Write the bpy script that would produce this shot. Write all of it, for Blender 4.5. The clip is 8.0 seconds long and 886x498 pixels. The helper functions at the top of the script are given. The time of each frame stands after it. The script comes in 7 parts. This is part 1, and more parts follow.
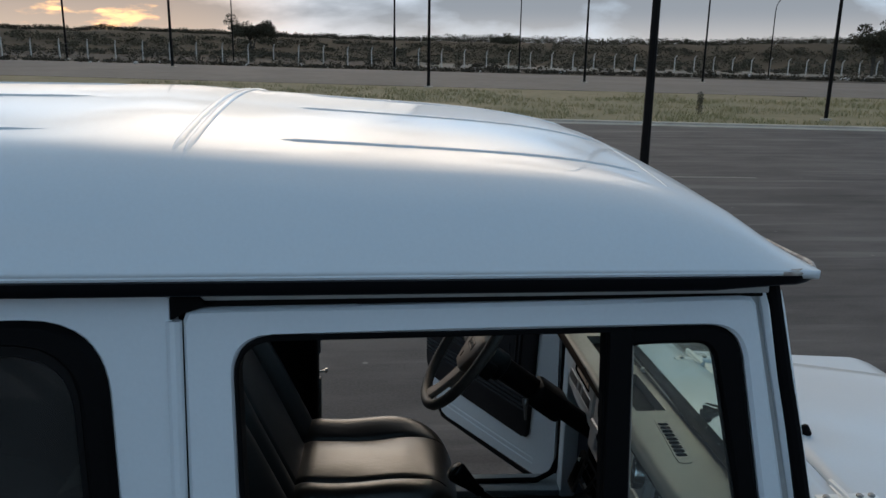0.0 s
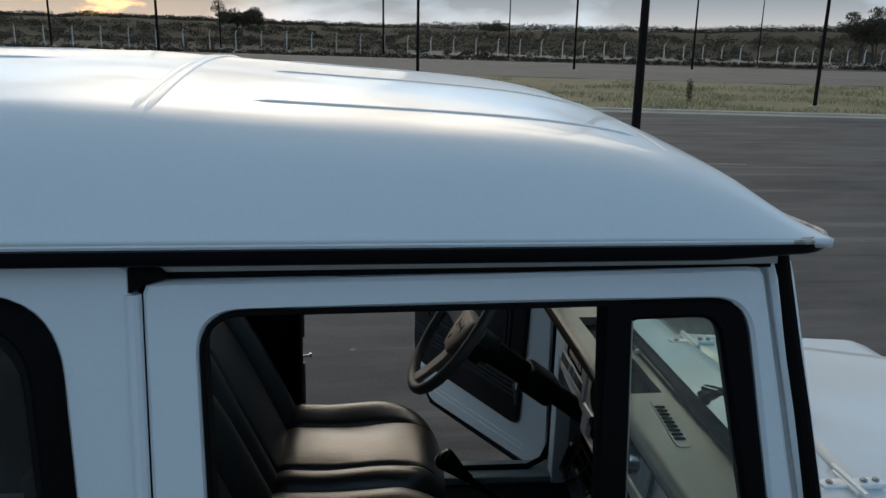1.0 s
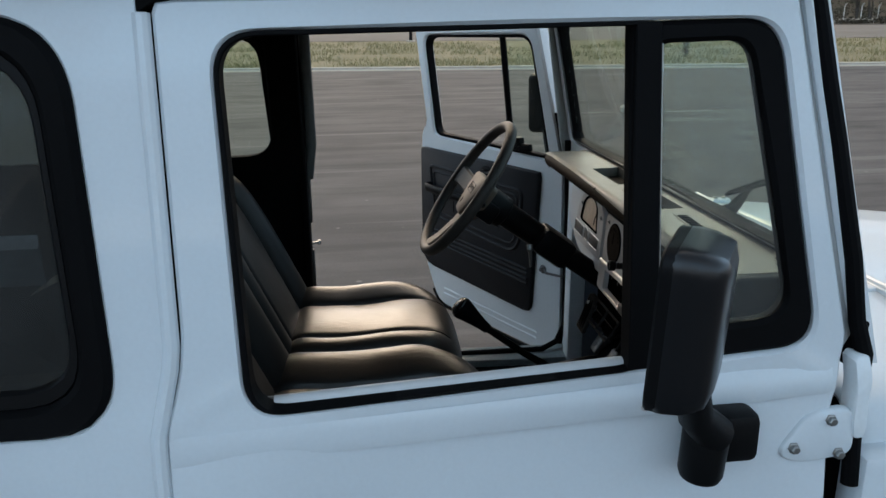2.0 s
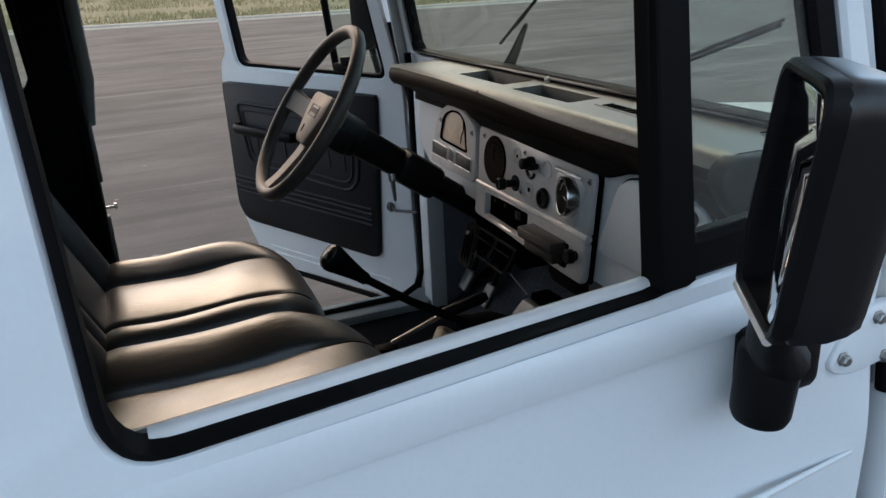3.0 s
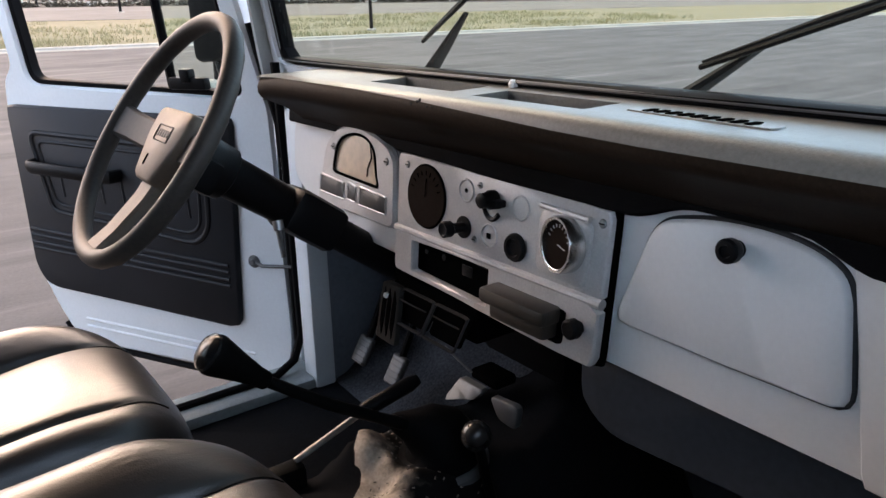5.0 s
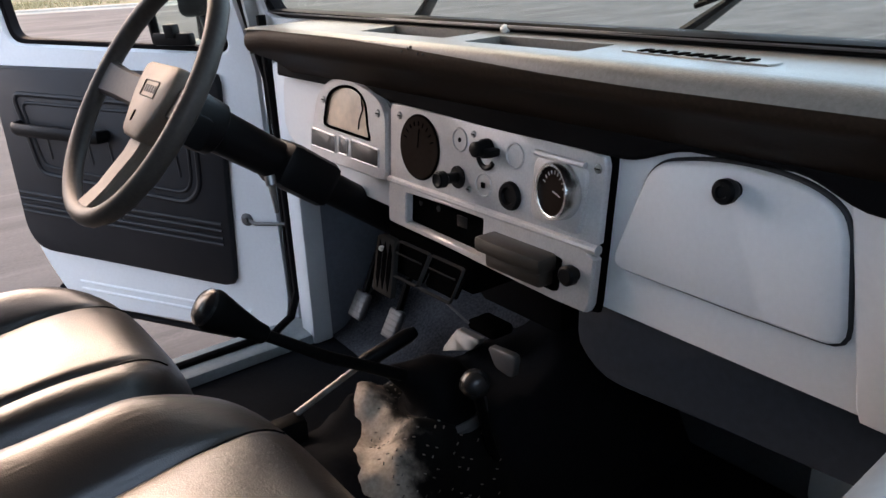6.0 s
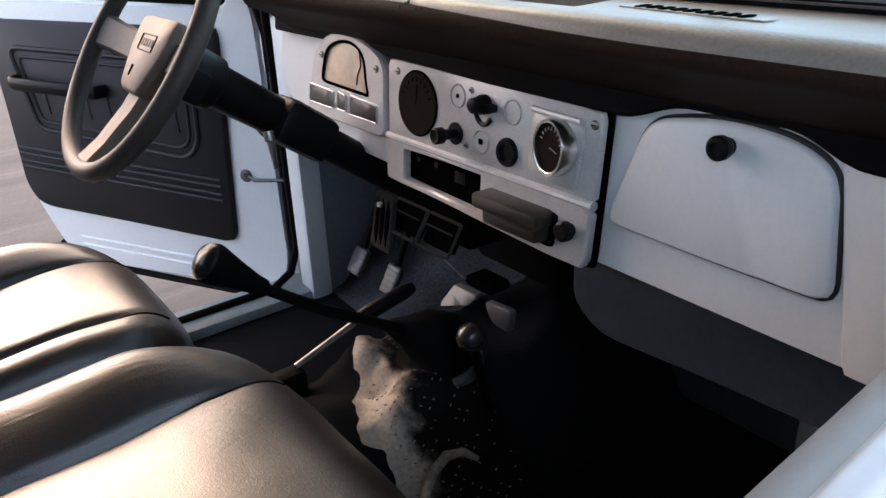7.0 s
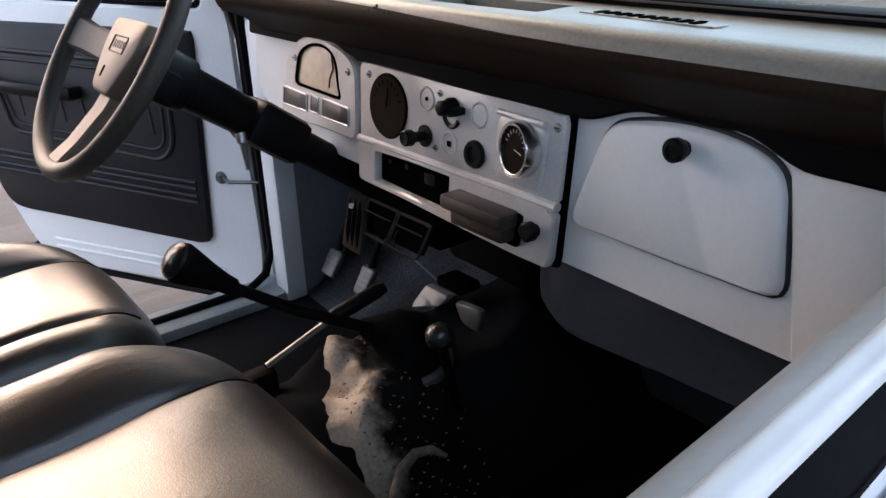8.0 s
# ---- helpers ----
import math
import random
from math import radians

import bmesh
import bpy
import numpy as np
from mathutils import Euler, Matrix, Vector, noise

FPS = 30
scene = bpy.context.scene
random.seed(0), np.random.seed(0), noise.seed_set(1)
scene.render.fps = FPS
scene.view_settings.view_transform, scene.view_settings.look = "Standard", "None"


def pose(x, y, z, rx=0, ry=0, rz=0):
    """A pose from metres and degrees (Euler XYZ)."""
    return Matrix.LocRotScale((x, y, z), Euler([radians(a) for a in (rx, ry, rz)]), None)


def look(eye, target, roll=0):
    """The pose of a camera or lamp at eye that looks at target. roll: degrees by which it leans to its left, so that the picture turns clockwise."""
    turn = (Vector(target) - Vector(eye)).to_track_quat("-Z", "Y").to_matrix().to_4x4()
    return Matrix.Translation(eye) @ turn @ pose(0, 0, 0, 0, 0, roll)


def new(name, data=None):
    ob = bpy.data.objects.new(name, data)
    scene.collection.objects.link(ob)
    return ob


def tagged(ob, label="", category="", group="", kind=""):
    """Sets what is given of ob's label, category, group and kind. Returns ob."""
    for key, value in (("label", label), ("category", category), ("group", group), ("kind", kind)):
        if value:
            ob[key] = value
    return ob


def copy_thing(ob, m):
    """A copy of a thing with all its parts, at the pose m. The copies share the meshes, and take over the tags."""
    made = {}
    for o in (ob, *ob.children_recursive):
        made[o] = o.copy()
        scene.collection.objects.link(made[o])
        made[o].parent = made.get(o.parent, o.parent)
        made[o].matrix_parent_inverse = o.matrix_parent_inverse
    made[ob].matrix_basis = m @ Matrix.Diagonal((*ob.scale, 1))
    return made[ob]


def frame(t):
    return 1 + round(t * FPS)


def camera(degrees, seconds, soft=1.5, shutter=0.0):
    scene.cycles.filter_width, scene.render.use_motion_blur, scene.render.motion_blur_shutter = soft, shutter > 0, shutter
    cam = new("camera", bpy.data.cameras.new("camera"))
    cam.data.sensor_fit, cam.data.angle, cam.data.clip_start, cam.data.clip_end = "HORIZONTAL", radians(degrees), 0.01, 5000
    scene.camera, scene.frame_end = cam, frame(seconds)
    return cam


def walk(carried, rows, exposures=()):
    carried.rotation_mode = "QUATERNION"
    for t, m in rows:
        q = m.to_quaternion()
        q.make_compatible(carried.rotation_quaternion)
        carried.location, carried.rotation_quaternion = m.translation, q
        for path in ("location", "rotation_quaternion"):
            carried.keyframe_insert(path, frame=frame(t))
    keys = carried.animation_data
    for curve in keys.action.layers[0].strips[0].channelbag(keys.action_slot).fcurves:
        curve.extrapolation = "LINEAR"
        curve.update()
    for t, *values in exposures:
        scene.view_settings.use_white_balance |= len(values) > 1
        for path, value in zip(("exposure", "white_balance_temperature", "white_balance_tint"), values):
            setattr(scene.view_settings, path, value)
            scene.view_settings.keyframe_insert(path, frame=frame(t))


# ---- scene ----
cam = camera(60.9, 8.0)
PATH = [
    (0, (-0.605, -0.896, 2.033), (-0.426, 1.037, 1.553), 0.9),
    (0.5, (-0.59, -0.828, 2.023), (-0.362, 1.116, 1.61), 1.7),
    (1, (-0.591, -0.826, 1.988), (-0.385, 1.097, 1.479), 1.0),
    (1.5, (-0.603, -0.893, 1.843), (-0.427, 1.035, 1.342), 0.2),
    (1.7, (-0.601, -0.899, 1.767), (-0.434, 1.02, 1.232), -0.1),
    (2.8, (-0.739, -0.598, 1.575), (-0.154, 1.189, 0.893), -4.3),
    (3, (-0.728, -0.515, 1.546), (-0.005, 1.208, 0.833), -3.1),
    (3.2, (-0.707, -0.426, 1.527), (0.052, 1.282, 0.817), -2.5),
    (3.5, (-0.7, -0.304, 1.505), (0.198, 1.325, 0.77), -1.9),
    (4, (-0.687, -0.162, 1.463), (0.332, 1.396, 0.732), -2.4),
    (4.5, (-0.693, -0.046, 1.441), (0.459, 1.45, 0.782), -0.8),
    (4.7, (-0.693, -0.038, 1.447), (0.465, 1.465, 0.812), -1.0),
    (5.8, (-0.692, -0.035, 1.429), (0.461, 1.44, 0.725), -2.3),
    (6, (-0.695, -0.034, 1.432), (0.45, 1.428, 0.688), -2.4),
    (6.2, (-0.695, -0.04, 1.425), (0.408, 1.417, 0.611), -2.3),
    (6.5, (-0.696, -0.038, 1.424), (0.385, 1.401, 0.553), -1.9),
    (7, (-0.7, -0.046, 1.433), (0.415, 1.384, 0.588), -2.2),
    (7.5, (-0.69, -0.045, 1.436), (0.518, 1.372, 0.706), -3.2),
    (8, (-0.696, -0.073, 1.434), (0.458, 1.331, 0.599), -1.5),
]
walk(cam, [(t, look(eye, target, roll)) for t, eye, target, roll in PATH], exposures=[(0.0, -0.30, 6250, 5), (0.5, -0.66, 6150, 4), (1.0, -0.24, 6200, 2), (1.5, -0.11, 6200, 1), (1.7, 0.38, 6500, 3), (3.0, 1.02, 6900, 11), (4.0, 1.74, 6800, 15), (4.5, 1.92, 6900, 18), (6.0, 2.16, 7000, 20), (7.0, 2.30, 7000, 20), (8.0, 2.18, 7000, 20)])

# ---- light: low sun behind broken cloud, cool sky overhead and behind ----
SUN_DIR = Vector((-0.328, 0.945, 0.0330)).normalized()
SUN_FROM = Vector((-0.324, 0.945, 0.115)).normalized()
world = bpy.data.worlds.new("evening_sky")
scene.world = world
world.use_nodes = True
wn, wl = world.node_tree.nodes, world.node_tree.links
wn.clear()


sky = wn.new("ShaderNodeTexSky")
sky.sky_type = "NISHITA"
sky.sun_disc = False
sky.sun_elevation = radians(3.5)
sky.sun_rotation = radians(-18.9)
sky.dust_density = 2.0
coord = wn.new("ShaderNodeTexCoord")
split = wn.new("ShaderNodeSeparateXYZ")
wl.new(coord.outputs["Generated"], split.inputs[0])
# clouds: soft heaps, flattened towards the horizon
flat = wn.new("ShaderNodeMapping")
flat.inputs["Scale"].default_value = (1.0, 1.0, 3.2)
wl.new(coord.outputs["Generated"], flat.inputs[0])
heap = wn.new("ShaderNodeTexNoise")
heap.inputs["Scale"].default_value = 3.1
heap.inputs["Detail"].default_value = 7.0
heap.inputs["Roughness"].default_value = 0.52
heap.inputs["Distortion"].default_value = 0.25
wl.new(flat.outputs[0], heap.inputs["Vector"])
cover = wn.new("ShaderNodeMapRange")
cover.inputs["From Min"].default_value = 0.42
cover.inputs["From Max"].default_value = 0.60
deck = wn.new("ShaderNodeMapRange")
deck.inputs["From Min"].default_value = 0.018
deck.inputs["From Max"].default_value = 0.055
deck.inputs["To Max"].default_value = 0.13
wl.new(split.outputs["Z"], deck.inputs["Value"])
banked = wn.new("ShaderNodeMath")
wl.new(heap.outputs["Fac"], banked.inputs[0])
parted = wn.new("ShaderNodeMapRange")
parted.inputs["From Min"].default_value = 0.12
parted.inputs["From Max"].default_value = 0.26
parted.inputs["To Min"].default_value = 1.0
parted.inputs["To Max"].default_value = 0.0
wl.new(split.outputs["Z"], parted.inputs["Value"])
bank = wn.new("ShaderNodeMath")
bank.operation = "MULTIPLY"
wl.new(deck.outputs[0], bank.inputs[0])
wl.new(parted.outputs[0], bank.inputs[1])
wl.new(bank.outputs[0], banked.inputs[1])
wl.new(banked.outputs[0], cover.inputs["Value"])
# how near a direction is to the sun
near_sun = wn.new("ShaderNodeVectorMath")
near_sun.operation = "DOT_PRODUCT"
near_sun.inputs[1].default_value = SUN_DIR
wl.new(coord.outputs["Generated"], near_sun.inputs[0])
glow = wn.new("ShaderNodeMapRange")
glow.interpolation_type = "SMOOTHSTEP"
glow.inputs["From Min"].default_value = 0.962
glow.inputs["From Max"].default_value = 1.0
wl.new(near_sun.outputs["Value"], glow.inputs["Value"])
low = wn.new("ShaderNodeMapRange")
low.inputs["From Min"].default_value = 0.0
low.inputs["From Max"].default_value = 0.19
low.inputs["To Min"].default_value = 1.0
low.inputs["To Max"].default_value = 0.0
wl.new(split.outputs["Z"], low.inputs["Value"])
warm = wn.new("ShaderNodeMath")
warm.operation = "MULTIPLY"
wl.new(glow.outputs[0], warm.inputs[0])
wl.new(low.outputs[0], warm.inputs[1])
# clear sky between the clouds: Nishita plus the bright haze low down
haze = wn.new("ShaderNodeMix")
haze.data_type = "RGBA"
haze.inputs["B"].default_value = (0.98, 0.88, 0.81, 1)
clear = wn.new("ShaderNodeMix")
clear.data_type = "RGBA"
clear.blend_type = "MULTIPLY"
clear.inputs["Factor"].default_value = 1.0
clear.inputs["B"].default_value = (0.05, 0.05, 0.052, 1)
wl.new(sky.outputs[0], clear.inputs["A"])
lift = wn.new("ShaderNodeMix")
lift.data_type = "RGBA"
lift.blend_type = "ADD"
lift.clamp_factor = False
lift.inputs["B"].default_value = (0.56, 0.88, 1.28, 1)
wl.new(clear.outputs["Result"], lift.inputs["A"])
# the clear blue is palest low down and deepens towards the zenith
deep = wn.new("ShaderNodeMapRange")
deep.inputs["From Max"].default_value = 0.95
deep.inputs["To Min"].default_value = 2.05
deep.inputs["To Max"].default_value = 0.10
wl.new(split.outputs["Z"], deep.inputs["Value"])
wl.new(deep.outputs[0], lift.inputs["Factor"])
wl.new(lift.outputs["Result"], haze.inputs["A"])
hazed = wn.new("ShaderNodeMath")
hazed.operation = "MULTIPLY"
hazed.inputs[1].default_value = 0.95
wl.new(low.outputs[0], hazed.inputs[0])
wl.new(hazed.outputs[0], haze.inputs["Factor"])
# cloud colour: grey blue, paler low down
cloud = wn.new("ShaderNodeMix")
cloud.data_type = "RGBA"
cloud.inputs["A"].default_value = (0.40, 0.42, 0.47, 1)
cloud.inputs["B"].default_value = (0.88, 0.80, 0.77, 1)
pale = wn.new("ShaderNodeMapRange")
pale.interpolation_type = "SMOOTHSTEP"
pale.inputs["From Min"].default_value = 0.010
pale.inputs["From Max"].default_value = 0.072
pale.inputs["To Min"].default_value = 0.9
pale.inputs["To Max"].default_value = 0.0
wl.new(split.outputs["Z"], pale.inputs["Value"])
wl.new(pale.outputs[0], cloud.inputs["Factor"])
both = wn.new("ShaderNodeMix")
both.data_type = "RGBA"
wl.new(cover.outputs[0], both.inputs["Factor"])
wl.new(haze.outputs["Result"], both.inputs["A"])
wl.new(cloud.outputs["Result"], both.inputs["B"])
# the sun's own glow behind the cloud edge
core = wn.new("ShaderNodeMapRange")
core.interpolation_type = "SMOOTHSTEP"
core.inputs["From Min"].default_value = 0.070
core.inputs["From Max"].default_value = 0.0
aside = wn.new("ShaderNodeVectorMath")
aside.operation = "SUBTRACT"
aside.inputs[1].default_value = SUN_DIR
wl.new(coord.outputs["Generated"], aside.inputs[0])
squash = wn.new("ShaderNodeVectorMath")
squash.operation = "MULTIPLY"
squash.inputs[1].default_value = (1.0, 1.0, 3.0)
wl.new(aside.outputs[0], squash.inputs[0])
away = wn.new("ShaderNodeVectorMath")
away.operation = "LENGTH"
wl.new(squash.outputs[0], away.inputs[0])
# cloud edges break up the glow
jag = wn.new("ShaderNodeMath")
jag.operation = "MULTIPLY_ADD"
jag.inputs[1].default_value = 0.42
shred = wn.new("ShaderNodeTexNoise")
shred.inputs["Scale"].default_value, shred.inputs["Detail"].default_value = 16.0, 5.0
wl.new(flat.outputs[0], shred.inputs["Vector"])
off = wn.new("ShaderNodeMath")
off.operation = "SUBTRACT"
off.inputs[1].default_value = 0.5
wl.new(shred.outputs["Fac"], off.inputs[0])
wl.new(off.outputs[0], jag.inputs[0])
wl.new(away.outputs["Value"], jag.inputs[2])
wl.new(jag.outputs[0], core.inputs["Value"])
tint = wn.new("ShaderNodeMix")
tint.data_type = "RGBA"
tint.inputs["B"].default_value = (1.0, 0.62, 0.36, 1)
half = wn.new("ShaderNodeMath")
half.operation = "MULTIPLY"
half.inputs[1].default_value = 0.62
wl.new(warm.outputs[0], half.inputs[0])
wl.new(half.outputs[0], tint.inputs["Factor"])
wl.new(both.outputs["Result"], tint.inputs["A"])
burn = wn.new("ShaderNodeMix")
burn.data_type = "RGBA"
burn.blend_type = "ADD"
burn.inputs["B"].default_value = (2.3, 1.05, 0.20, 1)
burnt = wn.new("ShaderNodeMath")
burnt.operation = "POWER"
burnt.inputs[1].default_value = 2.2
wl.new(core.outputs[0], burnt.inputs[0])
wl.new(burnt.outputs[0], burn.inputs["Factor"])
wl.new(tint.outputs["Result"], burn.inputs["A"])
# above the low cloud bank: unseen bright western patch, added to light the seats
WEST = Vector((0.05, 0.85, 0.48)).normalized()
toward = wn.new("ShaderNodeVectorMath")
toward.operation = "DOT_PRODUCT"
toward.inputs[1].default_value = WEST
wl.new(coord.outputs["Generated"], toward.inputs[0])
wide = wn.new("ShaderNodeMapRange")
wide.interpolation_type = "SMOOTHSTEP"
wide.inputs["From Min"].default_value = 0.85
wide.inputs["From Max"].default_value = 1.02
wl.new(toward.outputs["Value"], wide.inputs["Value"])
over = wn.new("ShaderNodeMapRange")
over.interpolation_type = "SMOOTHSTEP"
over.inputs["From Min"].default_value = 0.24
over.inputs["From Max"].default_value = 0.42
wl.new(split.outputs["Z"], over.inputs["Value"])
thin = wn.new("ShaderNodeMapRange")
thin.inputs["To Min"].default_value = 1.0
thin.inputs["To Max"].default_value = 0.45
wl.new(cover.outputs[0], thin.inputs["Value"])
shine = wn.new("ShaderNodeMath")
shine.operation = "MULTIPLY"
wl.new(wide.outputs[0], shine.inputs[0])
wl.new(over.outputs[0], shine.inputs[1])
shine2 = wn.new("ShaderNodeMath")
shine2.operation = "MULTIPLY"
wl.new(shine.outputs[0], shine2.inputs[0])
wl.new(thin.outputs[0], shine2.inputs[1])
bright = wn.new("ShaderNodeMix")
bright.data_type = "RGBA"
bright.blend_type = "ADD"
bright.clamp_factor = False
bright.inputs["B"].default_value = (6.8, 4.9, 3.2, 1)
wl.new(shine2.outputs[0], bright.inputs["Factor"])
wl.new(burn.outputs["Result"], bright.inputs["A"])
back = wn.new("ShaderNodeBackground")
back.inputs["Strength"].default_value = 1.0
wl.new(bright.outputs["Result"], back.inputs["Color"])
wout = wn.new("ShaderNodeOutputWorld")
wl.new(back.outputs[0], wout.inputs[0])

sun_data = bpy.data.lights.new("sun", "SUN")
sun_data.energy = 0.5
sun_data.angle = radians(45.0)
sun_data.color = (1.0, 0.82, 0.65)
sun = new("sun", sun_data)
sun.matrix_world = look(SUN_FROM * 50, (0, 0, 0))


# ---- materials ----
def material(name, colour, rough=0.5, metal=0.0, coat=0.0, vary=0.12, grain=60.0, stain=2.0, bump=0.0, bump_scale=300.0, spec=0.5, second=None, rough_vary=0.1):
    """A surface with variation at two scales: grain (fine) and stains (broad)."""
    m = bpy.data.materials.new(name)
    m.use_nodes = True
    n, l = m.node_tree.nodes, m.node_tree.links
    b = n["Principled BSDF"]
    tc = n.new("ShaderNodeTexCoord")
    fine, broad = n.new("ShaderNodeTexNoise"), n.new("ShaderNodeTexNoise")
    fine.inputs["Scale"].default_value, fine.inputs["Detail"].default_value = grain, 4.0
    broad.inputs["Scale"].default_value, broad.inputs["Detail"].default_value = stain, 6.0
    for t in (fine, broad):
        l.new(tc.outputs["Object"], t.inputs["Vector"])
    both = n.new("ShaderNodeMath")
    both.operation = "ADD"
    l.new(fine.outputs["Fac"], both.inputs[0])
    l.new(broad.outputs["Fac"], both.inputs[1])
    fac = n.new("ShaderNodeMapRange")
    fac.inputs["From Min"].default_value, fac.inputs["From Max"].default_value = 0.65, 1.35
    l.new(both.outputs[0], fac.inputs["Value"])
    mix = n.new("ShaderNodeMix")
    mix.data_type = "RGBA"
    second = second or tuple(c * (1 - vary) for c in colour)
    mix.inputs["A"].default_value, mix.inputs["B"].default_value = (*colour, 1), (*second, 1)
    l.new(fac.outputs[0], mix.inputs["Factor"])
    l.new(mix.outputs["Result"], b.inputs["Base Color"])
    rr = n.new("ShaderNodeMapRange")
    rr.inputs["To Min"].default_value, rr.inputs["To Max"].default_value = max(0.02, rough - rough_vary), min(1, rough + rough_vary)
    l.new(broad.outputs["Fac"], rr.inputs["Value"])
    l.new(rr.outputs[0], b.inputs["Roughness"])
    b.inputs["Metallic"].default_value = metal
    b.inputs["Coat Weight"].default_value = coat
    b.inputs["Coat Roughness"].default_value = 0.06
    b.inputs["Specular IOR Level"].default_value = spec
    if bump:
        bt = n.new("ShaderNodeTexNoise")
        bt.inputs["Scale"].default_value, bt.inputs["Detail"].default_value = bump_scale, 3.0
        l.new(tc.outputs["Object"], bt.inputs["Vector"])
        bp = n.new("ShaderNodeBump")
        bp.inputs["Strength"].default_value, bp.inputs["Distance"].default_value = bump, 0.002
        l.new(bt.outputs["Fac"], bp.inputs["Height"])
        l.new(bp.outputs[0], b.inputs["Normal"])
    return m


PAINT = material("ice_white_paint", (0.60, 0.645, 0.675), 0.36, coat=0.55, spec=0.06, vary=0.05, grain=180, stain=3.0, rough_vary=0.06, bump=0.02, bump_scale=40)
PAINT_IN = material("inner_white_paint", (0.71, 0.75, 0.77), 0.42, coat=0.25, vary=0.08, grain=150, stain=4.0)
FASCIA_M = material("dash_white_paint", (0.72, 0.71, 0.69), 0.40, coat=0.25, vary=0.07, grain=150, stain=4.0)
WORN = material("worn_chipped_paint", (0.50, 0.47, 0.43), 0.6, vary=0.5, grain=90, stain=38, second=(0.13, 0.105, 0.09), bump=0.4, bump_scale=120)
RUBBER = material("black_rubber", (0.0042, 0.0042, 0.0047), 0.6, spec=0.05, vary=0.35, grain=200, stain=8, bump=0.05, bump_scale=900)
GUTTER_M = material("dark_gutter_seal", (0.003, 0.0035, 0.005), 0.45, spec=0.12, vary=0.3, grain=120, stain=6)
TRIM = material("black_trim_panel", (0.0045, 0.0045, 0.005), 0.7, spec=0.04, vary=0.3, grain=250, stain=5, bump=0.25, bump_scale=600)
PLASTIC = material("black_plastic", (0.006, 0.006, 0.0065), 0.42, spec=0.1, vary=0.25, grain=300, stain=8, bump=0.12, bump_scale=700)
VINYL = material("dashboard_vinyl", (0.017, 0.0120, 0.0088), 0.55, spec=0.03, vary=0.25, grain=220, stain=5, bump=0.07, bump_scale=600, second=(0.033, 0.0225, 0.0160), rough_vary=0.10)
# fading and the sky's sheen on black vinyl, both put into this grey
FADED_SHEEN = material("faded_vinyl_sky_sheen", (0.172, 0.166, 0.144), 0.42, spec=0.7, vary=0.25, grain=220, stain=5, bump=0.18, bump_scale=420, second=(0.108, 0.103, 0.088), rough_vary=0.10)
CARD_M = material("door_card_vinyl", (0.012, 0.013, 0.016), 0.50, spec=0.22, vary=0.25, grain=260, stain=6, bump=0.2, bump_scale=520)
SILVER = material("brushed_silver_paint", (0.61, 0.585, 0.56), 0.40, metal=0.25, vary=0.22, grain=320, stain=24)
CHROME = material("chrome", (0.62, 0.62, 0.61), 0.24, metal=1.0, vary=0.08, grain=120, stain=10, rough_vary=0.05)
STEEL = material("worn_steel", (0.34, 0.34, 0.33), 0.42, metal=0.9, vary=0.3, grain=160, stain=14)
WHEEL_M = material("worn_steering_wheel_plastic", (0.026, 0.024, 0.022), 0.52, spec=0.25, vary=0.3, grain=160, stain=12, second=(0.048, 0.041, 0.035))
HUB_M = material("faded_brown_hub_plastic", (0.145, 0.110, 0.083), 0.6, vary=0.2, grain=200, stain=18, bump=0.08)
GREY_PLATE = material("grey_metal_bracket", (0.10, 0.10, 0.10), 0.5, metal=0.3, vary=0.2, grain=90, stain=12)
TYRE = material("tyre_rubber", (0.02, 0.02, 0.02), 0.8, vary=0.3, grain=120, stain=10, bump=0.3)
DIAL = material("dark_dial_face", (0.016, 0.0095, 0.0065), 0.8, spec=0.05, vary=0.25, grain=120, stain=20)
# the sun's warm glow on the dial is put into this colour
DIAL_WARM = material("sun_warmed_dial_face", (0.86, 0.66, 0.48), 0.40, spec=0.3, vary=0.2, grain=80, stain=30)
MARK = material("pale_dial_marks", (0.45, 0.43, 0.40), 0.6, vary=0.1)
DARK_VOID = material("black_void", (0.003, 0.003, 0.003), 0.8, spec=0.0, vary=0.2)
FLOOR_M = material("dark_floor_rubber", (0.012, 0.0127, 0.014), 0.75, spec=0.0, vary=0.35, grain=150, stain=9, bump=0.2)
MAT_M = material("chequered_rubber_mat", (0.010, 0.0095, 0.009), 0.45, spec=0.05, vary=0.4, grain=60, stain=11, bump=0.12)


